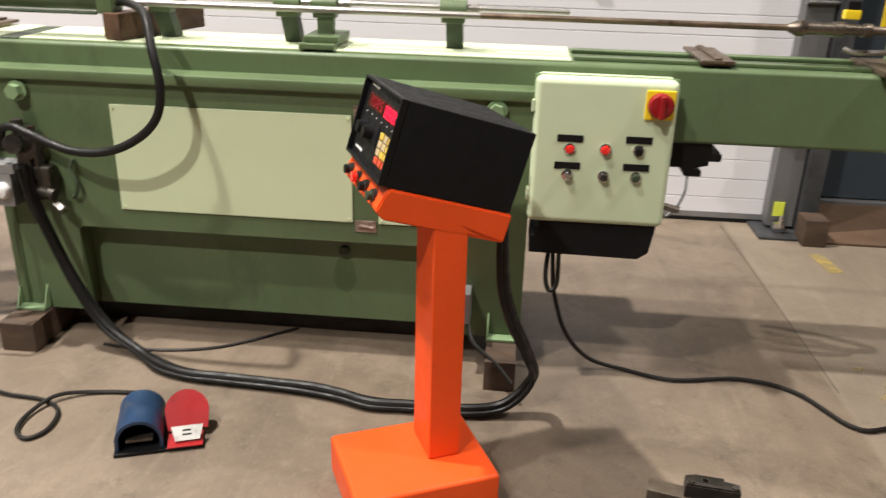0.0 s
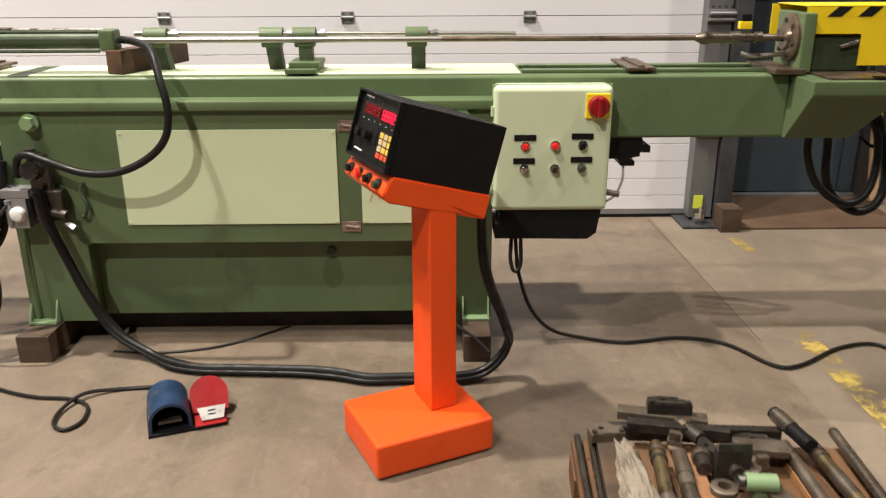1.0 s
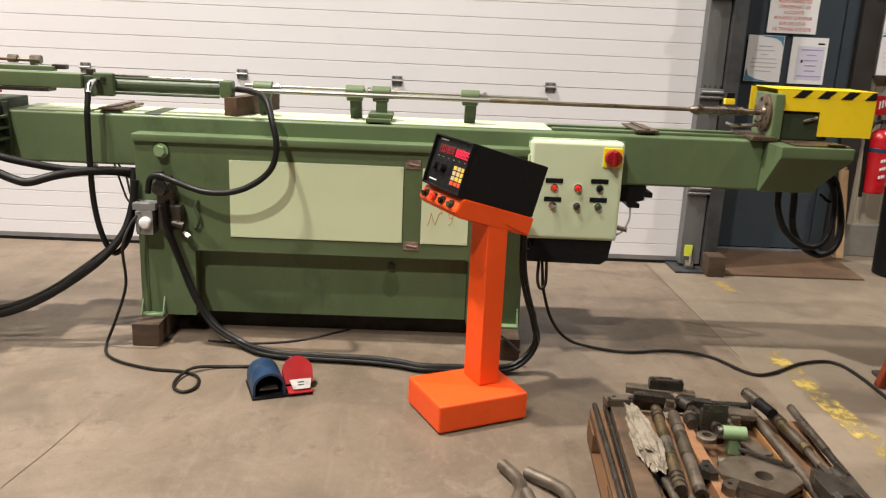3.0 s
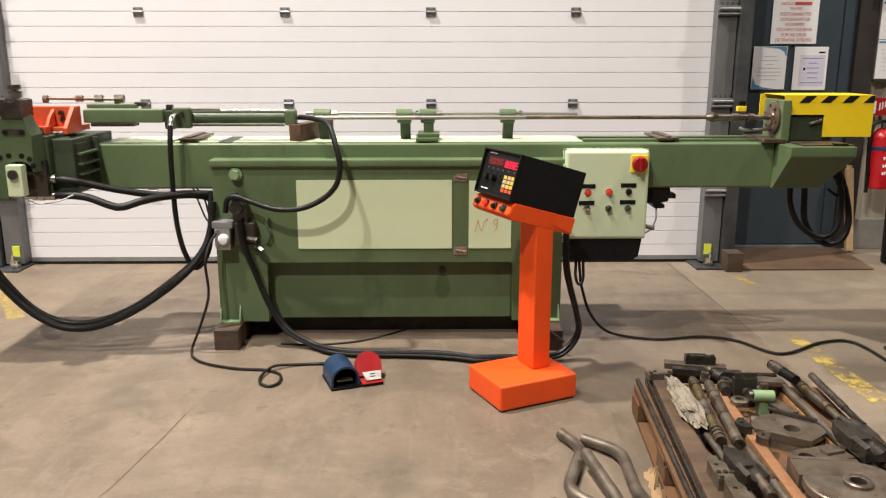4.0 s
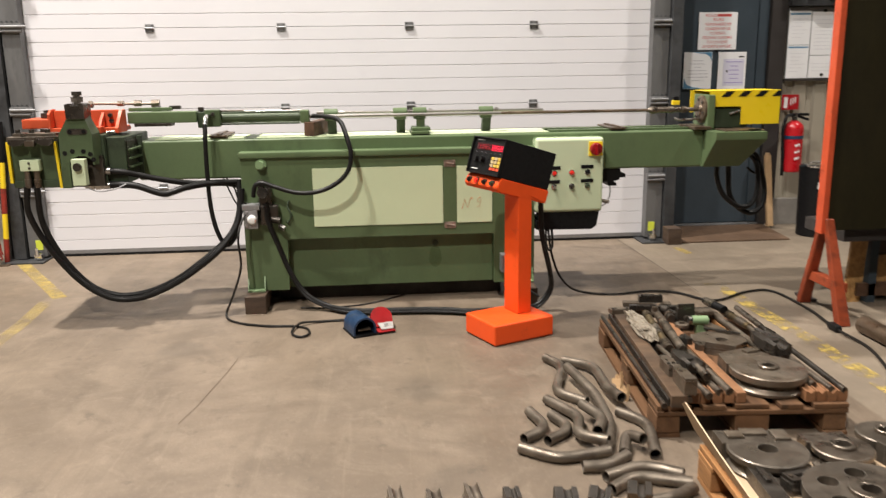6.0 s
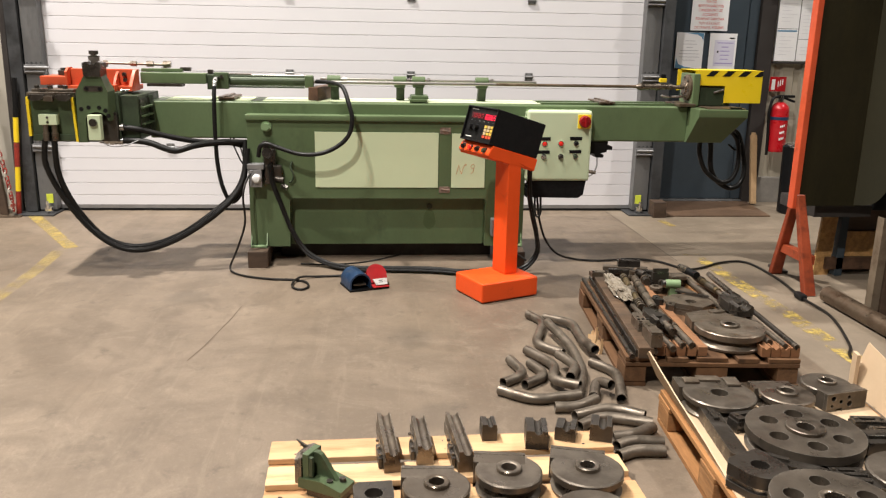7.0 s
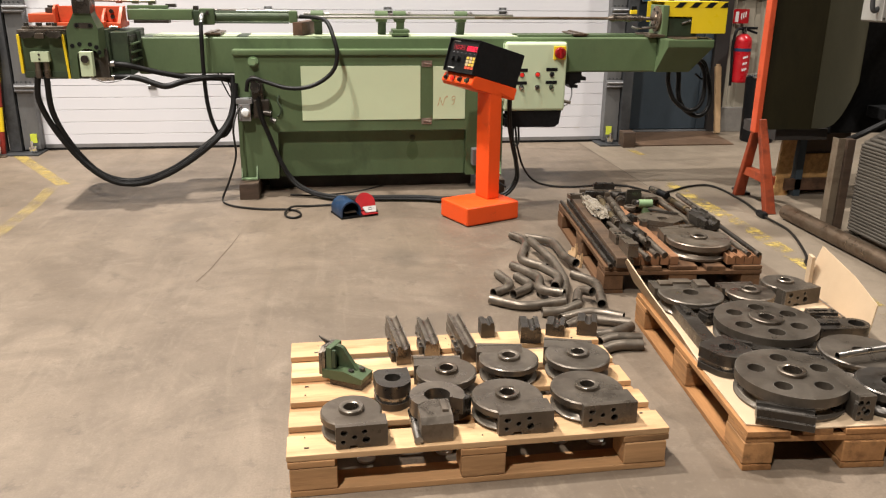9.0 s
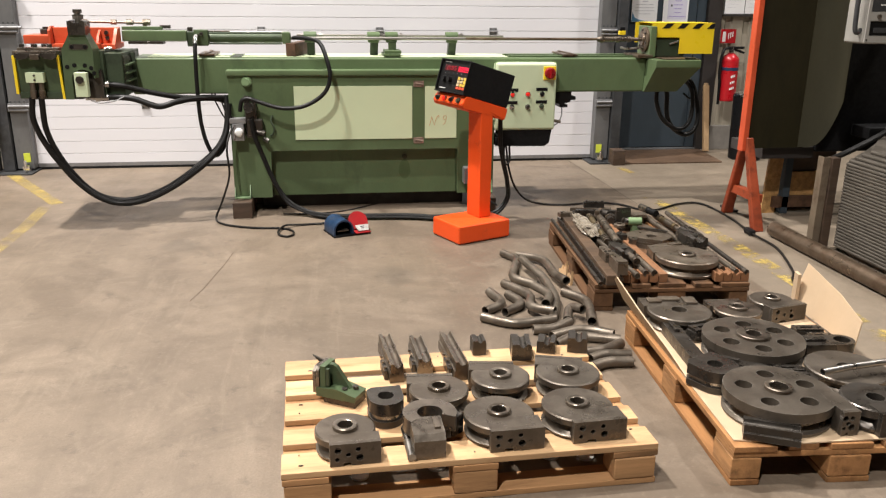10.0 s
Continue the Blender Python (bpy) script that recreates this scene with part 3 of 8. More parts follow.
def door_track(x0, x1, dark0, dark1, name, out):
    """The upright steel rail that carries the door's rollers, with joint brackets and a foot."""
    track = tagged(new(name), "grey galvanised upright door track", kind="structure")
    bm = bmesh.new()
    box(bm, x0, x1, 4.44, 4.452, 0.03, 4.6, 0.002)
    box(bm, x0, x0 + 0.008, 4.452, 4.54, 0.03, 4.6)
    box(bm, x1 - 0.008, x1, 4.452, 4.54, 0.03, 4.6)
    part("rail_face", bm, TRACK_STEEL, track)
    part("roller_channel", Box(dark0, dark1, 4.40, 4.55, 0.02, 4.6, 0.004), GALV_DARK, track, "dark steel roller channel")
    for z in (0.57, 1.23, 1.88, 2.53):
        bm = bmesh.new()
        box(bm, x0 - 0.01, x1 + 0.03, 4.424, 4.438, z - 0.035, z + 0.035, 0.003)
        rod(bm, (x0 + 0.0, 4.415, z + 0.012), (x1 + 0.06, 4.415, z + 0.012), 0.011, 12)
        rod(bm, (x0 + 0.0, 4.417, z - 0.022), (x1 + 0.02, 4.417, z - 0.022), 0.007, 10)
        b = part("roller_bracket", bm, GALV, track, "bright roller bracket")
        for i in range(4):
            xx = x0 + 0.02 + i * (x1 - x0 - 0.03) / 3
            part("bolt_head", Rod((xx, 4.425, z + 0.05), (xx, 4.434, z + 0.05), 0.007, 8), GALV_DARK, b)
    part("foot_plate", Box(min(x0, dark0) - 0.07, max(x1, dark1) + 0.02, 4.29, 4.55, 0, 0.014, 0.003), GALV_DARK, track, "dark steel foot plate")
    bm = bmesh.new()
    xm = (x0 + x1) / 2 + 0.02 * out
    box(bm, xm - 0.03, xm + 0.03, 4.37, 4.43, 0.015, 0.07, 0.006)
    rod(bm, (xm, 4.36, 0.05), (xm, 4.36, 0.12), 0.012, 10)
    part("foot_clamp", bm, CHROME, track, "bright foot clamp")
    part("tag", Box(xm - 0.028, xm + 0.028, 4.428, 4.436, 0.09, 0.17, 0.002), GREEN_TAG, track, "yellow-green inspection tag")


door_track(3.16, 3.30, 3.31, 3.405, "door_track_right", -1)
door_track(-2.125, -1.985, -2.235, -2.135, "door_track_left", 1)

# slate-blue side door with its frame
side_door = tagged(new("door_2"), "closed slate-blue steel side door", kind="structure")
part("leaf", Box(3.46, 4.36, 5.03, 5.08, 0.03, 2.25, 0.004), SLATE, side_door)
part("leaf_strip", Box(4.365, 4.46, 5.02, 5.08, 0.03, 2.25, 0.004), SLATE, side_door)
part("frame_post", Box(4.47, 4.62, 4.99, 5.2, 0.0, 2.35, 0.005), DARK_FRAME, side_door, "dark brown door post")
part("frame_head", Box(3.44, 4.47, 4.99, 5.2, 2.26, 2.35, 0.005), DARK_FRAME, side_door, "dark brown door head")
part("threshold", Box(3.44, 4.47, 4.985, 5.08, 0.0, 0.022, 0.004), GALV, side_door, "bright metal threshold")
part("edge_trim", Box(3.455, 3.475, 4.985, 5.028, 1.55, 2.25, 0.003), GALV, side_door, "pale metal edge trim")
setting("wall_north_girt", Box(4.62, 9, 4.93, 5.02, 2.04, 2.42, 0.005), GALV_DARK, "dark steel girt above the notice board")

# worn yellow markings
def marking(points, width, paint):
    bm = bmesh.new()
    for (xa, ya), (xb, yb) in zip(points, points[1:]):
        n = Vector((-(yb - ya), xb - xa)).normalized() * width / 2
        bm.faces.new([bm.verts.new((x, y, 0.002)) for x, y in ((xa - n.x, ya - n.y), (xb - n.x, yb - n.y), (xb + n.x, yb + n.y), (xa + n.x, ya + n.y))])
    setting("floor_marking", bm, paint, "flaked yellow floor line", smooth=0)


marking([(-2.2, 4.42), (-1.44, 3.2)], 0.095, LINE_WHOLE)
marking([(-1.5, 3.12), (-1.46, 2.6), (-1.45, 1.2)], 0.09, LINE_FAINT)
marking([(3.14, 2.95), (3.17, 2.5), (3.19, 1.6), (3.19, 0.9), (3.17, 0.1), (3.15, -1.2)], 0.115, LINE_PAINT)
marking([(3.325, 4.12), (3.35, 3.88)], 0.07, LINE_WHOLE)

# saw-cut joint and a long scratch in the concrete
def groove(points, width, name, label, mat):
    bm = bmesh.new()
    for (xa, ya), (xb, yb) in zip(points, points[1:]):
        n = Vector((-(yb - ya), xb - xa)).normalized() * width / 2
        bm.faces.new([bm.verts.new((x, y, 0.0015)) for x, y in ((xa - n.x, ya - n.y), (xb - n.x, yb - n.y), (xb + n.x, yb + n.y), (xa + n.x, ya + n.y))])
    setting(name, bm, mat, label, smooth=0)


groove([(2.93, 4.5), (2.945, 3.9), (2.955, 3.3), (2.965, 2.75)], 0.006, "floor_joint", "dark saw-cut joint in the concrete", JOINT)
groove([(-0.005, 1.82), (-0.03, 1.6), (-0.06, 1.42), (-0.095, 1.19), (-0.14, 1.0)], 0.0035, "floor_scratch", "dark scratch in the concrete", WOOD_DARK)
setting("floor_board", Plate([(3.40, 4.27), (4.42, 4.27), (4.5, 4.96), (3.45, 4.96)], 0.001, 0.012), MAT_BROWN, "worn brown board lying on the floor", smooth=0)

# ---- tube bending machine ----
machine = thing("tube_bending_machine", (0.87, 3.05, 0), "long green tube bending machine on timber blocks", "machine")
FACE = 2.785

# pedestal: two broad legs, a hanging skirt and a ledge
bm = bmesh.new()
plate(bm, [(-0.08, 0.115), (0.185, 0.115), (0.192, 0.44), (0.205, 0.455), (1.535, 0.455), (1.548, 0.44), (1.55, 0.115), (1.82, 0.115), (1.82, 0.99), (-0.08, 0.99)],
      -3.34, -FACE, m=pose(0, 0, 0, 90))
pedestal = part("pedestal", bm, GREEN_CHIPPED, machine, "reseda green welded steel pedestal", smooth=20)
part("ledge", Box(-0.088, 1.828, FACE - 0.022, 3.35, 0.985, 1.024, 0.008), GREEN_CHIPPED, pedestal)
part("skirt", Box(0.188, 1.548, FACE + 0.085, 3.3, 0.108, 0.452, 0.004), GREEN, pedestal)
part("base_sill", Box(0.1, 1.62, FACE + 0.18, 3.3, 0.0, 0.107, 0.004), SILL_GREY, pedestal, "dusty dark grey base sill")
for x0, x1 in ((-0.078, 0.035), (1.70, 1.812)):
    bm = bmesh.new()
    box(bm, x0, x1, FACE - 0.045, FACE, 0.115, 0.128, 0.003)
    for x in (x0, x1 - 0.007):
        plate(bm, [(FACE, 0.128), (FACE, 0.21), (FACE - 0.04, 0.128)], x, x + 0.007, m=sideways(0))
    part("foot_bracket", bm, GREEN_LIGHT, pedestal, "light green foot bracket", smooth=0)
part("edge_strip", Box(-0.079, -0.04, FACE - 0.006, FACE, 0.13, 0.62, 0.002), GREEN, pedestal)
hexbolt(0.05, FACE, 0.945, 0.026, 0.045, pedestal, GREEN_LIGHT)
hexbolt(1.695, FACE, 0.952, 0.026, 0.045, pedestal, GREEN_LIGHT)
part("skirt_plug", Rod((1.16, FACE + 0.085, 0.385), (1.16, FACE + 0.07, 0.385), 0.02, 16), GREEN_DARK, pedestal)
stain_ = Matrix.Translation((1.16, 0, 0)) @ pose(0, 0, 0, 90)
part("oil_stain", plate(bmesh.new(), [(0.047 * math.cos(2 * math.pi * i / 28) * (1.0 if math.sin(2 * math.pi * i / 28) < 0 else 0.86), 0.29 + 0.074 * math.sin(2 * math.pi * i / 28)) for i in range(28)], -(FACE + 0.085), -(FACE + 0.0843), m=stain_), GREEN_DAMP, pedestal, "damp oil stain below the plug", smooth=0)

# cream cover panels with screws
for name, x0, x1, z0, z1 in (("cover_panel", 0.37, 1.21, 0.532, 0.912), ("cover_panel", 1.302, 1.535, 0.532, 0.908)):
    p = part(name, Box(x0, x1, FACE - 0.008, FACE - 0.001, z0, z1, 0.002), CREAM, machine, "cream painted sheet cover panel")
    for x in (x0 + 0.012, x1 - 0.012):
        for z in (z0 + 0.012, z1 - 0.012):
            part("screw", Rod((x, FACE - 0.0085, z), (x, FACE - 0.012, z), 0.005, 10), CREAM, p)
for z in (0.925, 0.518):
    bm = Box(1.218, 1.294, FACE - 0.006, FACE, z - 0.022, z + 0.022, 0.003)
    rod(bm, (1.235, FACE - 0.008, z + 0.004), (1.285, FACE - 0.008, z - 0.004), 0.006, 8)
    part("panel_catch", bm, RUST_PALE, machine, "worn rusty panel catch")


def chalk_stroke(points, y, r=0.0018):
    return sweep(bmesh.new(), smooth_path([(x, y, z) for x, z in points], 5), r, 5)


# the chalked mark "N° 9" on the smaller panel
CH = FACE - 0.0085
bm = chalk_stroke([(1.335, 0.625), (1.345, 0.66), (1.352, 0.69)], CH)
for stroke in ([(1.352, 0.69), (1.362, 0.655), (1.372, 0.63)], [(1.372, 0.63), (1.382, 0.665), (1.392, 0.695)],
               [(1.40, 0.70), (1.406, 0.694), (1.402, 0.688), (1.397, 0.694), (1.401, 0.70)],
               [(1.458, 0.672), (1.442, 0.668), (1.438, 0.686), (1.45, 0.697), (1.461, 0.69), (1.458, 0.672), (1.452, 0.645), (1.436, 0.632)]):
    sweep(bm, smooth_path([(x, CH, z) for x, z in stroke], 5), 0.0018, 5)
part("chalk_mark", bm, PENCIL_RED, machine, "faded red chalk mark reading N 9")

# the beam
bm = bmesh.new()
box(bm, -0.73, 2.985, 2.86, 3.22, 0.852, 1.102, 0.014, seg=3)
beam = part("beam", bm, GREEN_CHIPPED, machine, "green box-section beam")
for x0, x1 in ((-0.62, -0.33), (-0.3, -0.06), (0.02, 1.03), (1.13, 1.93)):
    part("top_plate", Box(x0, x1, 2.885, 3.2, 1.1025, 1.109, 0.002), CREAM, beam, "cream top cover plate")
part("top_gap_plate", Box(-0.055, 0.015, 2.88, 3.2, 1.1025, 1.1065, 0.002), GREEN_DARK, beam)
for y0, y1 in ((2.92, 2.975), (3.08, 3.135)):
    part("slide_rail", Box(1.94, 2.97, y0, y1, 1.1025, 1.116, 0.003), GREEN, beam)


def cross_bar(x, mat):
    bm = Box(x - 0.055, x + 0.055, 2.87, 3.2, 1.117, 1.128, 0.003)
    box(bm, x - 0.012, x + 0.012, 2.875, 3.19, 1.128, 1.136, 0.002)
    box(bm, x - 0.05, x + 0.05, 2.90, 3.15, 1.107, 1.117)
    return part("cross_bar", bm, mat, beam, "scuffed grey steel cross bar")


cross_bar(2.40, STEEL_BROWN)
cross_bar(-0.22, STEEL_BROWN)

# wedge-shaped end housing
bm = bmesh.new()
x0, x1 = 2.985, 3.36
sec = [(3.22, 0.852), (3.22, 1.098), (2.665, 1.098), (2.665, 1.045), (2.84, 0.852)]
lo = [bm.verts.new((2.985 if z > 1.0 else 2.975, y, z)) for y, z in sec]
hi = [bm.verts.new((3.335 if z > 1.0 else 3.24, y, z)) for y, z in sec]
bm.faces.new(lo[::-1])
bm.faces.new(hi)
for i in range(5):
    j = (i + 1) % 5
    bm.faces.new((lo[i], lo[j], hi[j], hi[i]))
bmesh.ops.bevel(bm, geom=list(bm.edges), offset=0.006, segments=2, affect="EDGES", profile=0.5)
end = part("end_housing", bm, GREEN, machine, "wedge-shaped green end housing", smooth=25)
part("end_cap_plate", Box(3.06, 3.33, 2.70, 3.15, 1.0985, 1.106, 0.002), STEEL_BROWN, end, "grimy steel top plate")
part("end_slot", Box(3.22, 3.30, 2.69, 2.715, 1.1065, 1.114, 0.002), STEEL_DARK, end)

# tailstock on the beam's end
TUBE_Y, TUBE_Z = 2.95, 1.232
tail = part("tailstock", Box(3.0, 3.05, 2.85, 3.1, 1.106, 1.33, 0.008), GREEN, machine, "green tailstock block")
part("tailstock_body", Box(3.05, 3.3, 2.9, 3.1, 1.106, 1.24, 0.008), GREEN_DARK, tail)
part("tailstock_foot", Box(2.9, 3.02, 2.82, 3.12, 1.103, 1.124, 0.004), STEEL_BROWN, tail, "worn steel foot")
axis = Matrix.Translation((3.0, TUBE_Y, TUBE_Z)) @ pose(0, 0, 0, 0, -90, 0)
part("flange", Lathe([(0.018, 0.0), (0.092, 0.0), (0.092, 0.014), (0.08, 0.02), (0.05, 0.022), (0.045, 0.034), (0.018, 0.034)], axis, 32, closed=True), STEEL_BROWN, tail, "round brown steel flange")
for k in range(6):
    a = math.pi * k / 3 + 0.3
    part("flange_bolt", Rod((2.982, TUBE_Y + 0.068 * math.cos(a), TUBE_Z + 0.068 * math.sin(a)), (2.971, TUBE_Y + 0.068 * math.cos(a), TUBE_Z + 0.068 * math.sin(a)), 0.009, 8), STEEL_DARK, tail)
part("lever", Hose([(2.8, 2.93, 1.175), (2.84, 2.92, 1.165), (2.95, 2.92, 1.17), (2.99, 2.93, 1.17)], 0.009, 8), STEEL_BRIGHT, tail, "bright steel lever")
part("side_pin", Rod((3.17, 2.89, 1.2), (3.235, 2.885, 1.222), 0.007, 10), STEEL_BRIGHT, tail)

# pushing rod, collet and chuck
bm = Rod((0.36, TUBE_Y, TUBE_Z), (1.62, TUBE_Y, TUBE_Z), 0.0115, 16)
part("push_rod", bm, ROD_STEEL, machine, "bright steel push rod")
part("mandrel_rod", Rod((1.62, TUBE_Y, TUBE_Z), (2.62, TUBE_Y, TUBE_Z), 0.0105, 16), STEEL_BROWN, machine, "brown steel mandrel rod")
prof = [(0.0, 0.0), (0.012, 0.0), (0.026, 0.03), (0.026, 0.05), (0.02, 0.055), (0.02, 0.14), (0.024, 0.142), (0.024, 0.175), (0.018, 0.178), (0.018, 0.235), (0.022, 0.237), (0.022, 0.262), (0.014, 0.266), (0.014, 0.36), (0.0, 0.36)]
part("collet", Lathe(prof[1:-1], Matrix.Translation((2.62, TUBE_Y, TUBE_Z)) @ pose(0, 0, 0, 0, 90, 0), 22), STEEL, machine, "turned steel collet")
part("oil_cup", Box(2.80, 2.85, 2.97, 3.0, 1.262, 1.292, 0.004), YELLOW, machine, "small yellow oil cup")
part("oil_cup_cap", Box(2.805, 2.845, 2.972, 2.998, 1.292, 1.32, 0.004), BLACK_PLASTIC, machine, "black cap")
part("guide_rod", Rod((0.40, 3.03, 1.252), (1.92, 3.03, 1.246), 0.0085, 12), ROD_STEEL, machine, "thin bright guide rod")


def clamp(x, based):
    """A green rod clamp on a leg that stands on the beam."""
    bm = Rod((x - 0.05, 3.0, 1.246), (x + 0.04, 3.0, 1.246), 0.031, 20)
    box(bm, x - 0.045, x + 0.035, 2.975, 3.03, 1.2, 1.24, 0.006)
    c = part("rod_clamp", bm, GREEN, machine, "green rod clamp")
    bm = Rod((x + 0.04, 3.0, 1.25), (x + 0.085, 3.0, 1.25), 0.012, 12)
    rod(bm, (x + 0.058, 3.0, 1.25), (x + 0.076, 3.0, 1.25), 0.019, 6)
    part("clamp_screw", bm, STEEL_BRIGHT, c, "bright clamp screw")
    if based:
        leg = Box(x - 0.028, x + 0.028, 2.97, 3.01, 1.125, 1.21, 0.004)
        box(leg, x - 0.06, x + 0.06, 2.9, 3.1, 1.128, 1.15, 0.004)
        box(leg, x - 0.07, x + 0.05, 2.868, 3.13, 1.1095, 1.128, 0.003)
        part("clamp_leg", leg, GREEN, c)
    else:
        leg = bmesh.new()
        plate(leg, [(2.975, 1.21), (3.03, 1.21), (3.09, 1.1095), (3.03, 1.1095)], x - 0.028, x + 0.028, m=sideways(0))
        part("clamp_leg", leg, GREEN_DARK, c, smooth=0)


clamp(0.955, False)
clamp(1.085, True)
clamp(1.53, False)
clamp(0.50, False)

# hydraulic cylinder and its square carrier tube
bm = Rod((-0.27, TUBE_Y, TUBE_Z), (0.31, TUBE_Y, TUBE_Z), 0.031, 24)
cyl = part("hydraulic_cylinder", bm, GREEN_HEAD, machine, "green hydraulic cylinder")
bm = Box(0.30, 0.36, 2.905, 2.995, 1.192, 1.276, 0.012)
part("cylinder_head", bm, GREEN, cyl)
bm = Box(-0.345, -0.29, 2.89, 3.0, 1.175, 1.275, 0.008)
rod(bm, (-0.29, 2.95, 1.232), (-0.25, 2.95, 1.232), 0.04, 20)
part("cylinder_foot", bm, GREEN_DARK, cyl)
part("foot_stud", Box(-0.345, -0.31, 2.93, 2.965, 1.276, 1.305, 0.004), STEEL_DARK, cyl)
part("bleed_block", Box(-0.22, -0.06, 2.955, 3.0, 1.263, 1.281, 0.004), STEEL, cyl, "dull steel bleed block")
part("tie_rod", Rod((-0.25, 2.985, 1.272), (0.3, 2.985, 1.272), 0.006, 8), STEEL_BRIGHT, cyl, "bright tie rod")
for y_, z_ in ((2.912, 1.268), (2.912, 1.196)):
    part("tie_rod", Rod((-0.25, y_, z_), (0.3, y_, z_), 0.0065, 8), GREEN_DARK, cyl, "dark green tie rod")
part("clamp_saddle", Box(-0.30, -0.2, 2.885, 2.93, 1.18, 1.29, 0.01), GREEN_HEAD, cyl)
part("saddle_bolt", Rod((-0.245, 2.885, 1.262), (-0.245, 2.868, 1.262), 0.013, 6), STEEL_DARK, cyl)
bm = Box(-0.769, -0.345, 2.865, 2.96, 1.212, 1.282, 0.006)
carrier = part("carrier_tube", bm, GREEN, machine, "green square carrier tube")
part("wear_strip", Box(-0.73, -0.5, 2.86, 2.95, 1.193, 1.2115, 0.002), STEEL_DARK, carrier, "black wear strip")
part("top_rail", Box(-0.79, -0.52, 2.975, 3.02, 1.2825, 1.305, 0.003), GREEN, carrier)
part("stop_block", Box(-0.54, -0.47, 3.0, 3.04, 1.292, 1.315, 0.004), STEEL_DARK, carrier)

# bending head
def loft(front, y0, back, y1):
    """A solid between two upright outlines of the same count, (x, z) at y0 and y1."""
    bm = bmesh.new()
    rings = [[bm.verts.new((x, y, z)) for x, z in outline] for outline, y in ((front, y0), (back, y1))]
    n = len(front)
    for ring in rings:
        for tri in tessellate_polygon([[Vector((v.co.x, v.co.z, 0)) for v in ring]]):
            bm.faces.new([ring[i] for i in tri])
    for i in range(n):
        j = (i + 1) % n
        bm.faces.new((rings[0][i], rings[0][j], rings[1][j], rings[1][i]))
    return bm


HF = 2.5
head = part("head_frame", Box(-1.355, -1.08, HF + 0.02, 3.12, 0.868, 1.138, 0.006), GREEN_HEAD, machine, "green bending head frame")
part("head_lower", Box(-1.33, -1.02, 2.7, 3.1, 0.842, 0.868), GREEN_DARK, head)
bm = bmesh.new()
plate(bm, [(-1.365, 2.515), (-1.33, 2.485), (-1.12, 2.485), (-1.075, 2.52), (-1.075, 3.14), (-1.365, 3.14)], 1.1385, 1.168, holes=[circle(-1.29, 2.55, 0.02, 14), circle(-1.17, 2.545, 0.02, 14)])
part("table_plate", bm, STEEL, head, "worn grey steel table plate", smooth=25)
for flip in (1, -1):
    jaw = [(-1.215 - flip * 0.125, 1.134), (-1.215 - flip * 0.12, 1.158), (-1.215 - flip * 0.03, 1.158), (-1.215 - flip * 0.03, 1.142), (-1.215 - flip * 0.055, 1.124), (-1.215 - flip * 0.1, 1.118)]
    part("table_jaw", plate(bmesh.new(), jaw, -2.53, -2.462, m=pose(0, 0, 0, 90)), STEEL_DARK, head, "black rounded table jaw", smooth=30)
part("table_bar", Box(-1.35, -1.1, 2.56, 2.66, 1.1685, 1.186, 0.004), STEEL, head, "bare steel bar on the table")
part("table_clip", Box(-1.245, -1.19, 2.455, 2.485, 1.118, 1.15, 0.003), STEEL, head, "bright steel clip")
for x in (-1.33, -1.25, -1.16):
    part("table_nut", Rod((x, 2.6, 1.186), (x, 2.6, 1.206), 0.017, 6), STEEL_DARK, head)
part("frame_sill", Box(-1.352, -1.084, HF + 0.012, HF + 0.0195, 0.872, 0.91, 0.002), GREEN_DARK, head)
part("warning_strip", Box(-1.367, -1.349, HF - 0.002, HF + 0.02, 0.9, 1.14, 0.002), YELLOW, head, "yellow warning strip")
part("warning_strip", plate(bmesh.new(), [(-1.098, 1.14), (-1.083, 1.14), (-1.071, 0.866), (-1.086, 0.866)], -(HF + 0.0195), -(HF - 0.004), m=pose(0, 0, 0, 90)), YELLOW, head, "yellow warning strip", smooth=0)
ARCH = [(-1.012 + 0.068 * (1 - math.cos(a_)), 1.0 + 0.055 * math.sin(a_)) for a_ in (math.pi * i / 10 for i in range(11))]
BACK = [(-1.068, 0.866), (-1.012, 0.866)] + ARCH + [(-0.852, 1.0), (-0.848, 1.185), (-0.902, 1.296), (-0.902, 1.325), (-0.998, 1.325), (-1.0, 1.292), (-1.066, 1.182)]
FRONT = [(-1.064, 0.866), (-1.012, 0.866)] + ARCH + [(-0.872, 1.0), (-0.868, 1.178), (-0.908, 1.29), (-0.908, 1.325), (-0.992, 1.325), (-0.994, 1.288), (-1.056, 1.18)]
swing = part("swing_block", loft(FRONT, HF - 0.022, BACK, HF + 0.06), GREEN_HEAD, machine, "tapered green swing block with arched foot", smooth=12)
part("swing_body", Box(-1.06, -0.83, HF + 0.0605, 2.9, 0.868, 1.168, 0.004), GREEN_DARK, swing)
part("arch_recess", Box(-1.0115, -0.84, HF + 0.03, HF + 0.06, 0.868, 1.05), STEEL_DARK, swing, "dark arched recess")
bm = bmesh.new()
plate(bm, [(-1.0, 1.27), (-0.897, 1.27), (-0.895, 1.352), (-0.918, 1.358), (-0.93, 1.342), (-0.97, 1.342), (-0.98, 1.358), (-1.002, 1.352)], -2.59, -(HF - 0.034), m=pose(0, 0, 0, 90))
part("swing_cap", bm, STEEL_DARK, swing, "dark greased steel fork cap", smooth=20)
bm = Rod((-0.947, 2.53, 1.34), (-0.947, 2.53, 1.405), 0.021, 16)
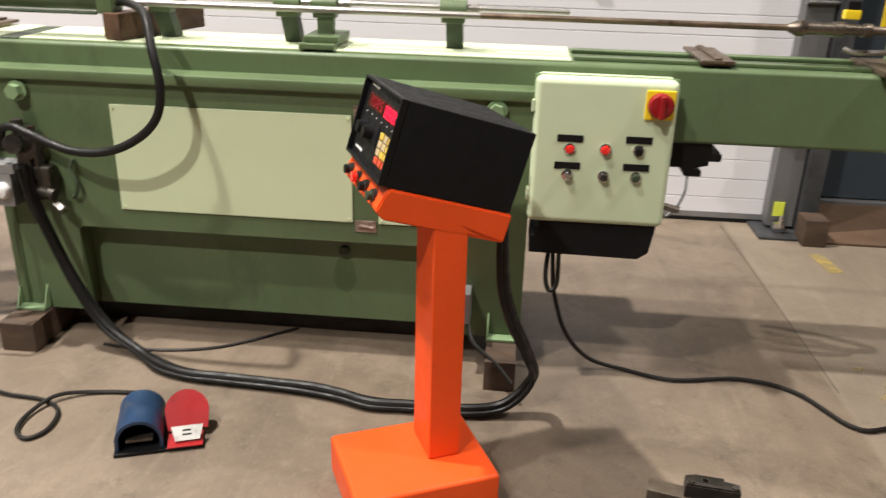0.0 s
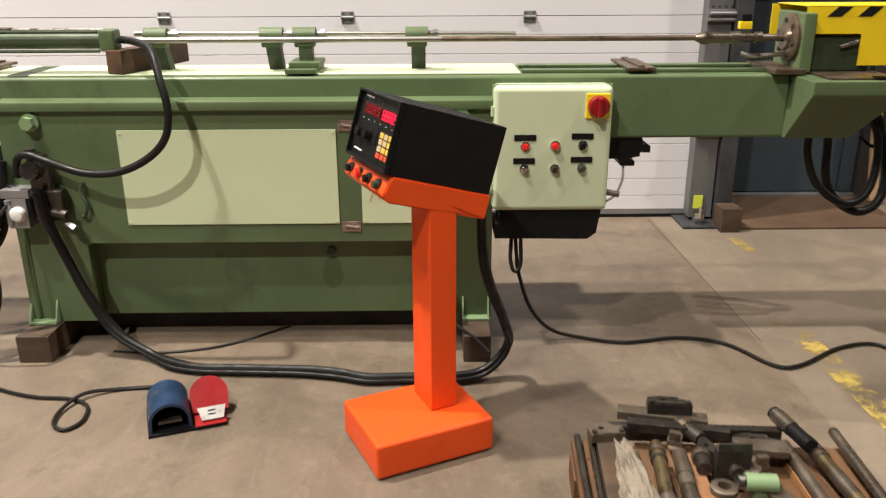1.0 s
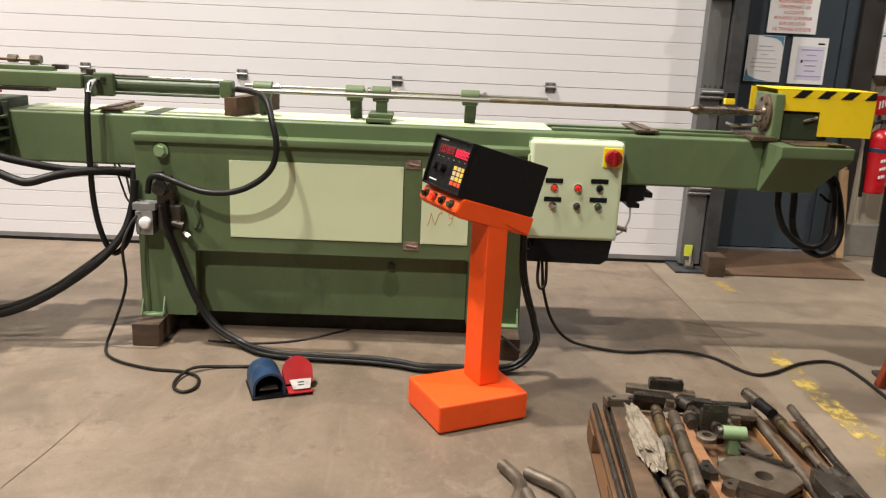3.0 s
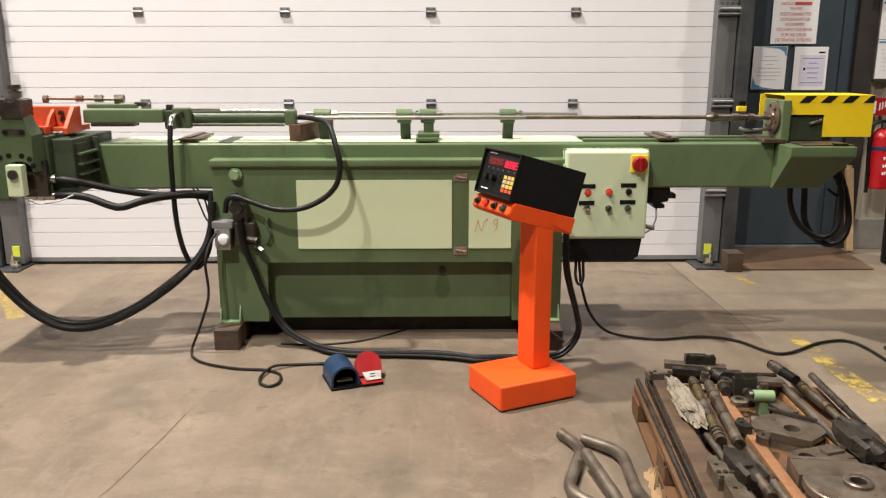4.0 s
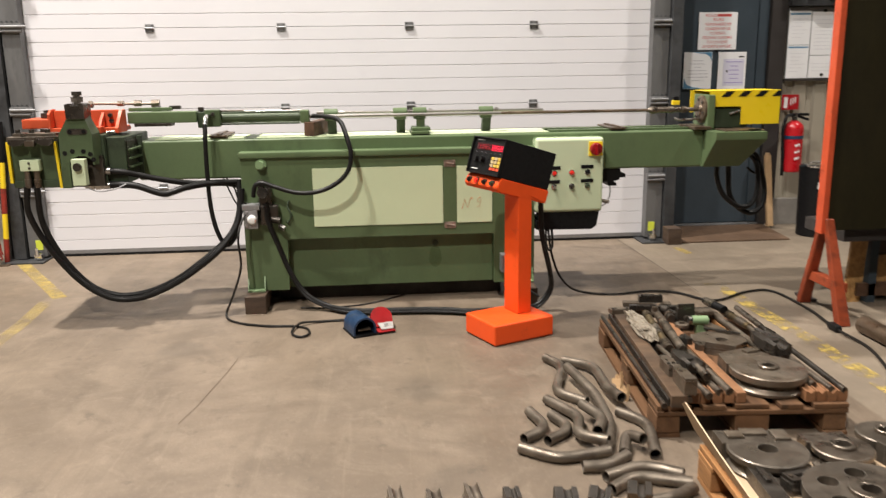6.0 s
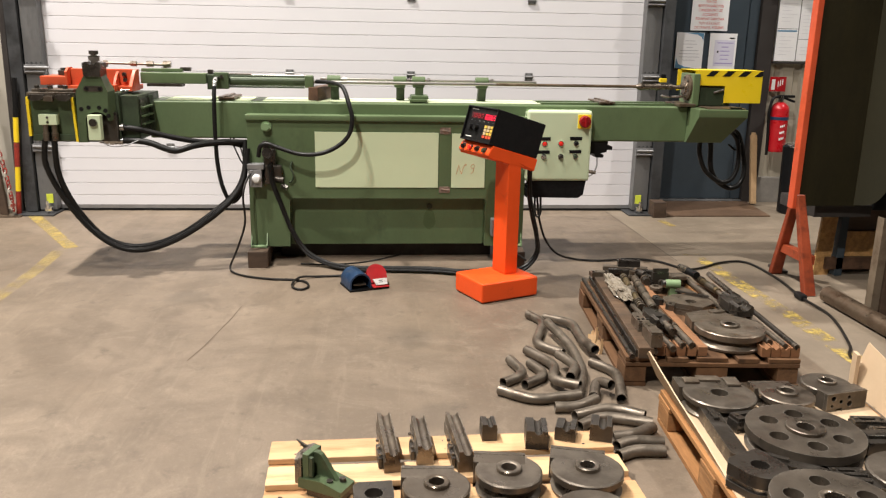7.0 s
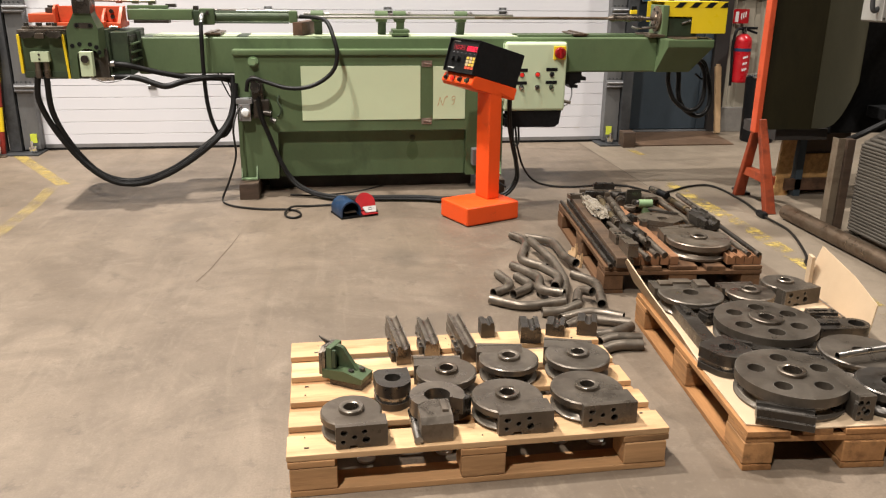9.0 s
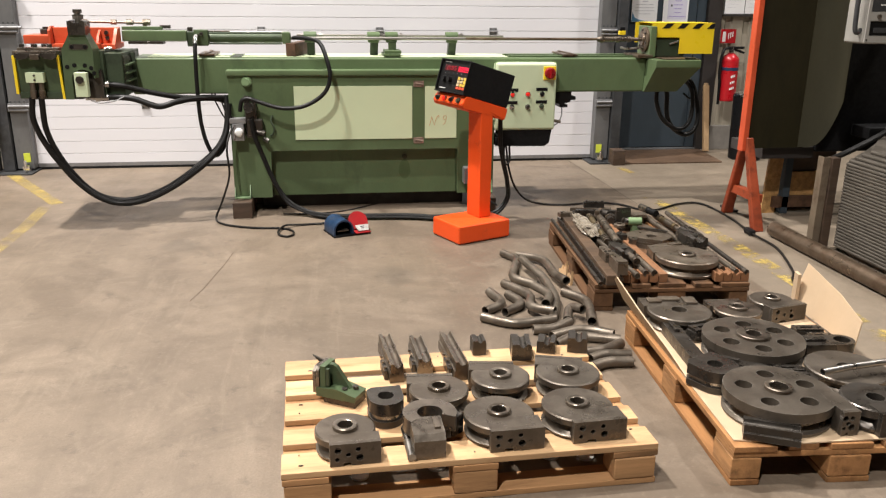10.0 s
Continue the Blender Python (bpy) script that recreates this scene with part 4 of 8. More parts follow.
rod(bm, (-0.947, 2.53, 1.362), (-0.947, 2.53, 1.386), 0.037, 6)
part("stud", bm, STEEL_BRIGHT, swing, "bright steel stud and nut")
bm = Rod((-0.947, 2.53, 1.403), (-0.947, 2.53, 1.424), 0.031, 6)
rod(bm, (-0.947, 2.53, 1.386), (-0.947, 2.53, 1.392), 0.034, 16)
part("lock_nut", bm, STEEL_DARK, swing, "dark greasy lock nut")
for x, z in ((-1.032, 1.072), (-0.988, 1.082), (-0.925, 1.08), (-0.888, 1.064), (-0.873, 1.032)):
    part("bolt_hole", Rod((x, HF - 0.021, z), (x, HF - 0.0245, z), 0.0135, 14), BLACK_PLASTIC, swing)
bm = plate(bmesh.new(), circle(-0.993, 1.196, 0.0165, 10, math.pi / 2, math.pi, True) + circle(-0.908, 1.196, 0.0165, 10, -math.pi / 2, math.pi, True), -(HF - 0.022), -(HF - 0.0245), m=pose(0, 0, 0, 90))
part("key_slot", bm, STEEL_DARK, swing, "black oval key slot", smooth=0)
for x in (-0.99, -0.912):
    part("slot_bolt", Rod((x, HF - 0.0245, 1.196), (x, HF - 0.03, 1.196), 0.011, 10), BLACK_PLASTIC, swing)

for x0, x1, z0, z1, y in ((-1.29, -1.182, 0.973, 1.037, HF + 0.02), (-0.986, -0.91, 0.886, 1.04, HF - 0.02)):
    p = part("junction_box", Box(x0, x1, y - 0.055, y - 0.001, z0, z1, 0.004), CREAM_BOX, machine, "small cream junction box")
    if x1 - x0 < 0.1:
        part("box_plug", Rod((x0 + 0.036, y - 0.055, z1 - 0.045), (x0 + 0.036, y - 0.07, z1 - 0.045), 0.024, 20), STEEL_DARK, p, "dark round plug")
    else:
        for z in (z0 + 0.018, z1 - 0.018):
            part("box_plug", Rod(((x0 + x1) / 2, y - 0.055, z), ((x0 + x1) / 2, y - 0.06, z), 0.007, 10), STEEL_DARK, p)
        for x in (x0 + 0.03, x1 - 0.025):
            bm = Rod((x, y - 0.03, z0), (x, y - 0.03, z0 - 0.05), 0.017, 12)
            rod(bm, (x, y - 0.03, z0 - 0.05), (x, y - 0.03, z0 - 0.1), 0.021, 12)
            part("cable_gland", bm, STEEL, p, "grey cable gland")

bm = Box(-0.92, -0.722, 2.60, 3.12, 0.868, 1.15, 0.006)
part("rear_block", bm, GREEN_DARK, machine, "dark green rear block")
rack = part("gear_rack", Box(-0.7215, -0.716, 2.625, 2.85, 0.915, 1.125, 0.001), STEEL_DARK, machine, "black greased rack pocket in the rear block")
for k in range(3):
    z = 0.968 + 0.052 * k
    part("rack_tooth", Box(-0.7155, -0.69, 2.625, 2.835, z - 0.006, z + 0.006, 0.002), GREEN_HEAD, rack, "green rack tooth")
part("rack_lip", Box(-0.7215, -0.69, 2.838, 2.856, 0.872, 1.14, 0.002), GREEN_DARK, rack)

# orange-red clamp carriage on the head: a long arm, an upright wall and gussets
bm = Box(-1.362, -1.205, 2.74, 2.98, 1.2, 1.256, 0.006)
red = part("clamp_carriage", bm, RED_ARM, machine, "orange-red clamp carriage", smooth=25)
part("carriage_floor", Box(-1.205, -0.79, 2.74, 3.0, 1.169, 1.2, 0.004), RED_ARM, red)
part("carriage_wall", Box(-1.19, -0.79, 2.80, 2.845, 1.2005, 1.304, 0.005), RED_ARM, red)
part("carriage_riser", plate(bmesh.new(), [(2.735, 1.2005), (2.735, 1.285), (2.78, 1.312), (2.845, 1.312), (2.845, 1.2005)], -1.2045, -1.191, m=sideways(0)), RED_ARM, red, smooth=0)
part("carriage_gusset", plate(bmesh.new(), [(2.7995, 1.2005), (2.7995, 1.29), (2.74, 1.25), (2.68, 1.175), (2.739, 1.17), (2.739, 1.2005)], -0.90, -0.885, m=sideways(0)), RED_ARM, red, smooth=0)
part("carriage_end", plate(bmesh.new(), [(2.845, 1.17), (2.845, 1.304), (2.77, 1.302), (2.66, 1.2), (2.66, 1.172)], -0.7895, -0.77, m=sideways(0)), RED_ARM, red, smooth=0)
part("carriage_lug", Box(-0.93, -0.86, 2.62, 2.68, 1.172, 1.212, 0.005), RED_ARM, red)
part("lug_bolt", Rod((-0.84, 2.66, 1.176), (-0.79, 2.66, 1.178), 0.008, 10), STEEL_BRIGHT, red, "bright steel pin")
for x, z in ((-0.85, 1.272), (-0.845, 1.235)):
    part("carriage_bolt", Rod((x, 2.80, z), (x, 2.782, z), 0.014, 6), STEEL_DARK, red)
for x in (-1.30, -1.235):
    part("carriage_nut", Rod((x, 2.73, 1.17), (x, 2.73, 1.199), 0.019, 6), STEEL_DARK, red)
bm = Box(-1.28, -1.215, 2.83, 2.92, 1.2565, 1.29, 0.005)
rod(bm, (-1.255, 2.87, 1.29), (-1.255, 2.87, 1.305), 0.02, 6)
part("carriage_stop", bm, STEEL_DARK, red, "dark steel stop on the carriage arm")
bm = Rod((-1.06, 3.05, 1.334), (-0.62, 3.05, 1.327), 0.0085, 12)
for x, r, l in ((-1.055, 0.02, 0.025), (-0.875, 0.018, 0.04), (-0.77, 0.02, 0.045), (-0.66, 0.022, 0.05)):
    rod(bm, (x, 3.05, 1.332), (x + l, 3.05, 1.332), r, 8)
box(bm, -1.055, -1.03, 3.04, 3.06, 1.308, 1.33)
box(bm, -0.66, -0.635, 3.035, 3.065, 1.292, 1.33)
part("stop_spindle", bm, STEEL, machine, "greasy stop spindle with nuts")

# electric box on the front, with its switches
EB = 2.74
ebox = part("switch_cabinet", Box(1.815, 2.268, EB, 2.858, 0.588, 1.076, 0.022, seg=3), CREAM_BOX, machine, "cream green switch cabinet with rounded edges")
part("cabinet_lid_seam", Box(1.812, 2.271, EB + 0.045, EB + 0.05, 0.585, 1.079, 0.003), GREEN_LIGHT, ebox)
for z in (0.68, 0.98):
    part("cabinet_hinge", Box(1.806, 1.818, EB + 0.01, EB + 0.05, z - 0.02, z + 0.02, 0.003), CREAM_BOX, ebox)
stop = part("switch_plate", Box(2.163, 2.255, EB - 0.01, EB, 0.955, 1.049, 0.004), YELLOW, ebox, "yellow main switch plate")
stop_axis = Matrix.Translation((2.209, EB - 0.01, 1.002)) @ pose(0, 0, 0, 90)
part("switch_knob", Lathe([(0.041, 0.0), (0.041, 0.016), (0.036, 0.024), (0.02, 0.027)], stop_axis, 26), RED_KNOB, stop, "deep red rotary switch knob")
part("knob_grip", Box(2.2, 2.218, EB - 0.058, EB - 0.034, 0.966, 1.038, 0.005), RED_KNOB, stop)
for x, z in ((1.937, 0.882), (2.157, 0.886), (1.935, 0.791), (2.157, 0.795)):
    part("label_plate", Box(x - 0.042, x + 0.042, EB - 0.004, EB - 0.0005, z - 0.0115, z + 0.0115, 0.001), BLACK_PLASTIC, ebox, "engraved black label plate")


def push_button(x, z, cap, label, long=0.022, r=0.0145):
    a = Matrix.Translation((x, EB, z)) @ pose(0, 0, 0, 90)
    b = part("button", Lathe([(r, 0.0), (r, long * 0.55), (r * 0.8, long * 0.6), (r * 0.8, long), (r * 0.5, long * 1.05)], a, 18), cap, ebox, label)
    part("bezel", Lathe([(r, 0.0), (r * 1.35, 0.0), (r * 1.3, 0.006), (r, 0.007)], a, 18, closed=True), CHROME, b, "chromed bezel")


push_button(1.939, 0.847, LAMP_RED, "red signal lamp", 0.014)
push_button(2.053, 0.850, LAMP_RED, "red push button", 0.02, 0.015)
push_button(2.159, 0.851, BLACK_PLASTIC, "black push button", 0.018)
push_button(1.937, 0.759, CHROME, "chromed key switch", 0.022)
push_button(2.054, 0.760, STEEL_DARK, "dark selector switch", 0.024)
push_button(2.159, 0.761, GREEN_DARK, "dark green push button", 0.02)
bm = bmesh.new()
plate(bm, [(1.86, 0.588), (1.86, 0.545), (1.845, 0.545), (1.845, 0.53), (1.83, 0.53), (1.83, 0.47), (2.2, 0.465), (2.235, 0.49), (2.25, 0.588)], -2.93, -(EB + 0.02), m=pose(0, 0, 0, 90))
part("cable_tray", bm, BLACK_CASE, machine, "black-green cable tray under the cabinet", smooth=20)
bm = bmesh.new()
plate(bm, [(2.27, 0.852), (2.27, 0.765), (2.33, 0.765), (2.345, 0.735), (2.4, 0.735), (2.4, 0.755), (2.375, 0.765), (2.42, 0.775), (2.42, 0.79), (2.46, 0.79), (2.46, 0.815), (2.425, 0.82), (2.425, 0.852)], -3.05, -2.88, m=pose(0, 0, 0, 90))
part("limit_switch", bm, BLACK_PLASTIC, machine, "black limit switch bracket", smooth=20)
part("earth_wire", Hose([(2.36, 2.9, 0.735), (2.35, 2.86, 0.68), (2.31, 2.8, 0.635), (2.27, 2.79, 0.61)], 0.005, 6), GALV, machine, "thin grey wire")
part("cable_plug", Rod((2.27, 2.80, 0.65), (2.325, 2.79, 0.64), 0.012, 10), STEEL, machine)

# yellow safety guard over the tailstock: front, top and back sheets
bm = bmesh.new()
plate(bm, [(3.022, 1.25), (3.245, 1.25), (3.245, 1.13), (3.515, 1.13), (3.515, 1.312), (3.022, 1.312)], -2.889, -2.885, m=pose(0, 0, 0, 90))
guard = part("guard_front", bm, YELLOW, machine, "yellow sheet metal safety guard", smooth=0)
part("guard_top", Box(3.022, 3.515, 2.885, 3.17, 1.3515, 1.3555, 0.001), YELLOW, guard)
part("guard_back", Box(3.0, 3.515, 3.166, 3.17, 1.2, 1.351), YELLOW, guard)
part("stripe_band", Box(3.022, 3.515, 2.885, 2.889, 1.3125, 1.351), YELLOW, guard)
for k in range(4):
    x = 3.10 + 0.118 * k
    bm = Plate([(x, 1.314), (x + 0.055, 1.314), (x + 0.095, 1.351), (x + 0.04, 1.351)], -2.8846, -2.8835, m=pose(0, 0, 0, 90))
    if x + 0.1 < 3.515:
        part("hazard_stripe", bm, HAZARD_BLACK, guard, "black hazard stripe", smooth=0)
part("hazard_stripe", Plate([(3.454, 1.314), (3.509, 1.314), (3.514, 1.32), (3.514, 1.351), (3.494, 1.351)], -2.8846, -2.8835, m=pose(0, 0, 0, 90)), HAZARD_BLACK, guard, smooth=0)

# hose fittings and hydraulic hoses that belong to the machine
part("elbow", Hose([(-0.27, 2.92, 1.24), (-0.272, 2.87, 1.25), (-0.275, 2.80, 1.24), (-0.276, 2.77, 1.2)], 0.016, 12), CHROME, machine, "chromed pipe elbow")
for z, x in ((0.952, -0.955), (0.866, -0.965)):
    bm = Rod((x, 2.56, z), (x + 0.12, 2.58, z), 0.016, 16)
    rod(bm, (x + 0.03, 2.565, z), (x + 0.05, 2.568, z), 0.026, 6)
    rod(bm, (x + 0.058, 2.57, z), (x + 0.085, 2.574, z), 0.028, 6)
    rod(bm, (x + 0.088, 2.575, z), (x + 0.14, 2.58, z), 0.024, 16)
    part("hose_fitting", bm, STEEL_BRIGHT, machine, "bright hose fitting")
HOSES = [
    ([(-1.272, 2.49, 0.88), (-1.285, 2.5, 0.72), (-1.215, 2.54, 0.51), (-1.074, 2.58, 0.285), (-0.915, 2.6, 0.161), (-0.746, 2.6, 0.143), (-0.573, 2.6, 0.196), (-0.397, 2.62, 0.293), (-0.221, 2.65, 0.427), (-0.125, 2.7, 0.55), (-0.09, 2.74, 0.67), (-0.075, 2.76, 0.8)], 0.0185),
    ([(-1.217, 2.49, 0.88), (-1.225, 2.53, 0.658), (-1.16, 2.57, 0.449), (-1.036, 2.62, 0.25), (-0.899, 2.65, 0.163), (-0.727, 2.65, 0.160), (-0.516, 2.66, 0.236), (-0.303, 2.69, 0.380), (-0.165, 2.74, 0.504), (-0.105, 2.78, 0.645), (-0.098, 2.82, 0.85)], 0.0185),
    ([(-0.276, 2.77, 1.2), (-0.278, 2.75, 1.096), (-0.281, 2.75, 0.889), (-0.274, 2.75, 0.678), (-0.243, 2.75, 0.518), (-0.191, 2.75, 0.435), (-0.13, 2.77, 0.5), (-0.10, 2.8, 0.644), (-0.1, 2.84, 0.8)], 0.014),
    ([(-0.83, 2.58, 0.952), (-0.74, 2.59, 0.94), (-0.656, 2.62, 0.915), (-0.532, 2.66, 0.88), (-0.367, 2.72, 0.845), (-0.2, 2.78, 0.84), (-0.09, 2.83, 0.83)], 0.018),
    ([(-0.84, 2.58, 0.866), (-0.75, 2.58, 0.866), (-0.66, 2.58, 0.853), (-0.563, 2.58, 0.816), (-0.498, 2.59, 0.803), (-0.397, 2.63, 0.83), (-0.296, 2.72, 0.838), (-0.18, 2.8, 0.83), (-0.09, 2.85, 0.8)], 0.02),
    ([(0.38, 2.94, 1.236), (0.47, 2.84, 1.235), (0.56, 2.72, 1.215), (0.603, 2.65, 1.12), (0.626, 2.63, 1.011), (0.605, 2.63, 0.912), (0.535, 2.63, 0.838), (0.42, 2.635, 0.785), (0.28, 2.65, 0.778), (0.135, 2.68, 0.817), (0.068, 2.69, 0.838), (0.018, 2.7, 0.822), (0.0, 2.71, 0.75)], 0.0145),
    ([(3.129, 2.95, 0.86), (3.133, 2.95, 0.76), (3.19, 2.95, 0.635), (3.306, 2.95, 0.553), (3.40, 2.96, 0.572), (3.445, 2.98, 0.677), (3.435, 3.0, 0.846), (3.35, 3.02, 0.95)], 0.017),
    ([(3.225, 3.0, 0.86), (3.235, 3.0, 0.8), (3.25, 3.0, 0.648), (3.308, 3.0, 0.552), (3.411, 3.0, 0.497), (3.497, 3.01, 0.54), (3.52, 3.03, 0.668), (3.467, 3.06, 0.877), (3.36, 3.08, 0.96)], 0.019),
    ([(3.3, 2.98, 0.9), (3.40, 2.98, 0.93), (3.46, 3.0, 0.86), (3.44, 3.02, 0.78), (3.37, 3.0, 0.82)], 0.008),
]
for pts, r in HOSES:
    part("hydraulic_hose", Hose(pts, r, 12), RUBBER, machine, "black hydraulic hose")
part("signal_wire", Hose([(-0.93, 2.45, 0.88), (-0.86, 2.46, 0.845), (-0.78, 2.5, 0.85), (-0.72, 2.54, 0.875)], 0.004, 6), GALV, machine, "thin grey signal wire")
for pts in ([(-0.2, 2.84, 0.86), (-0.16, 2.8, 0.78), (-0.11, 2.75, 0.7), (-0.06, 2.74, 0.69), (0.02, 2.74, 0.695)], [(-0.18, 2.84, 0.86), (-0.13, 2.8, 0.8), (-0.1, 2.76, 0.73), (-0.05, 2.74, 0.7)]):
    part("signal_wire", Hose(pts, 0.0055, 6), CABLE, machine, "thin black signal wire")

# valve cluster on the left leg
bm = Box(-0.075, 0.035, 2.70, FACE, 0.665, 0.70, 0.004)
box(bm, -0.06, 0.02, 2.70, FACE, 0.545, 0.665, 0.005)
rod(bm, (-0.05, 2.7, 0.56), (-0.05, 2.7, 0.66), 0.012, 10)
valve = part("valve_block", bm, GALV, machine, "grey steel valve block")
part("valve_button", Lathe([(0.03, 0.0), (0.03, 0.012), (0.022, 0.024), (0.008, 0.028)], Matrix.Translation((-0.015, 2.70, 0.605)) @ pose(0, 0, 0, 90), 20), WHITE_LABEL, valve, "white round valve button")
bm = Box(0.03, 0.11, 2.73, FACE, 0.56, 0.80, 0.012)
rod(bm, (0.06, 2.73, 0.77), (0.06, 2.68, 0.78), 0.035, 14)
rod(bm, (0.1, 2.73, 0.6), (0.16, 2.72, 0.59), 0.022, 12)
box(bm, 0.036, 0.15, 2.722, FACE, 0.575, 0.69, 0.012)
rod(bm, (0.045, 2.75, 0.79), (0.045, 2.75, 0.85), 0.02, 12)
rod(bm, (0.09, 2.75, 0.79), (0.09, 2.75, 0.83), 0.016, 12)
part("coupling", bm, STEEL_DARK, valve, "black hose coupling")
part("union_nut", Rod((0.15, 2.735, 0.555), (0.185, 2.72, 0.535), 0.018, 6), STEEL_BRIGHT, valve, "bright union nut")
part("hook", Hose([(0.215, FACE - 0.01, 0.71), (0.205, FACE - 0.02, 0.67), (0.225, FACE - 0.025, 0.62), (0.21, FACE - 0.02, 0.575), (0.195, FACE - 0.01, 0.57)], 0.007, 8), GREEN_DARK, machine)

# timber blocks the machine stands on, and the timber across the beam
def wood_block(x0, x1, y0, y1, z0, z1, label, mat=WOOD_DARK, turn=0.0):
    cx, cy = (x0 + x1) / 2, (y0 + y1) / 2
    t = thing("timber_block", (cx, cy, z0), label, "timber block")
    part("block", box(bmesh.new(), -(x1 - x0) / 2, (x1 - x0) / 2, -(y1 - y0) / 2, (y1 - y0) / 2, 0, z1 - z0, 0.005, m=Matrix.Translation((cx, cy, z0)) @ pose(0, 0, 0, 0, 0, turn)), mat, t)


wood_block(-0.086, 0.047, 2.632, 2.95, 0, 0.115, "dark oil-soaked timber block under the machine leg")
wood_block(1.70, 1.81, 2.60, 2.95, 0, 0.115, "dark oil-soaked timber block under the machine leg")
wood_block(-0.06, 0.09, 3.05, 3.3, 0, 0.115, "dark oil-soaked timber block under the machine leg")
wood_block(0.385, 0.455, 2.88, 3.36, 1.1095, 1.2, "short brown timber laid across the machine beam", WOOD_BROWN, -15)
wood_block(3.29, 3.41, 4.22, 4.36, 0, 0.145, "dark square timber offcut beside the door track", WOOD_DARK)

# ---- operator console on its orange stand ----
console = thing("operator_console", (1.53, 2.0, 0), "orange control stand with tilted black digital console", "control console")
YAW, TILT_C = 24.6, 16.6
stand = Matrix.Translation((1.405, 1.807, 0)) @ pose(0, 0, 0, 0, 0, YAW)
base = part("base", box(bmesh.new(), 0, 0.407, 0, 0.318, 0.004, 0.125, 0.012, m=stand, seg=3), ORANGE_CHIPPED, console, "heavy orange base with chipped edges")
part("column", box(bmesh.new(), 0.237, 0.33, 0.118, 0.264, 0.125, 0.86, 0.008, m=stand), ORANGE, console)
u = Vector((math.cos(radians(YAW)), math.sin(radians(YAW)), 0))
w = Vector((-u.y, u.x, 0))
k = Vector((0, 0, 1))
ct, st = math.cos(radians(TILT_C)), math.sin(radians(TILT_C))
a, b = u * ct - k * st, u * st + k * ct
tray_m = Matrix(((a.x, w.x, b.x, 1.4545), (a.y, w.y, b.y, 1.965), (a.z, w.z, b.z, 0.933), (0, 0, 0, 1)))
CL, CW, CHT = 0.345, 0.335, 0.213
swap = Matrix(((1, 0, 0, 0), (0, 0, 1, 0), (0, 1, 0, 0), (0, 0, 0, 1)))  # (x, z) outline swept along the width
bm = bmesh.new()
plate(bm, [(0.014, -0.001), (0.004, -0.02), (-0.006, -0.06), (0.016, -0.08), (CL + 0.006, -0.078), (CL + 0.006, -0.001)], -0.006, CW + 0.006, m=tray_m @ swap)
bmesh.ops.bevel(bm, geom=list(bm.edges), offset=0.004, segments=2, affect="EDGES")
tray = part("tray", bm, ORANGE, console, smooth=25)
case = part("case", box(bmesh.new(), 0.0, CL, 0.0, CW, 0.0, CHT, 0.004, m=tray_m), BLACK_CASE, console, "black textured console case")
bm = bmesh.new()
t_ = 0.008
for y0, y1, z0, z1 in ((0, CW, CHT - t_, CHT), (0, CW, 0, t_), (0, t_, t_, CHT - t_), (CW - t_, CW, t_, CHT - t_)):
    box(bm, -0.018, 0.0, y0, y1, z0, z1, 0.002, m=tray_m)
part("bezel", bm, BLACK_PLASTIC, case)
fascia = part("fascia", box(bmesh.new(), -0.004, -0.0005, t_, CW - t_, t_, CHT - t_, m=tray_m), BLACK_PLASTIC, case)


def on_fascia(name, u0, u1, v0, v1, mat, label="", proud=0.004):
    """u runs over the width as the operator sees it, v down from the top; both 0 to 1."""
    y0, y1 = CW * (1 - u1), CW * (1 - u0)
    z0, z1 = CHT * (1 - v1), CHT * (1 - v0)
    return part(name, box(bmesh.new(), -0.004 - proud, -0.004, y0, y1, z0, z1, 0.0008, m=tray_m), mat, fascia, label)


on_fascia("display_window", 0.14, 0.56, 0.17, 0.34, DISPLAY_RED, "dark red display window", 0.002)
on_fascia("display_window", 0.58, 0.96, 0.17, 0.36, DISPLAY_RED, "dark red display window", 0.002)


def digit(u0, u1, v0, v1, segs, lit):
    um, vm = 0.16 * (u1 - u0), (v0 + v1) / 2
    dv = 0.09 * (v1 - v0)
    spans = {"a": (u0, u1, v0, v0 + dv), "g": (u0, u1, vm - dv / 2, vm + dv / 2), "d": (u0, u1, v1 - dv, v1),
             "f": (u0, u0 + um, v0, vm), "b": (u1 - um, u1, v0, vm), "e": (u0, u0 + um, vm, v1), "c": (u1 - um, u1, vm, v1)}
    bm = bmesh.new()
    for s in segs:
        ua, ub, va, vb = spans[s]
        box(bm, -0.0075, -0.0062, CW * (1 - ub), CW * (1 - ua), CHT * (1 - vb), CHT * (1 - va), m=tray_m)
    part("digit", bm, lit, fascia, "lit red digit", smooth=0)


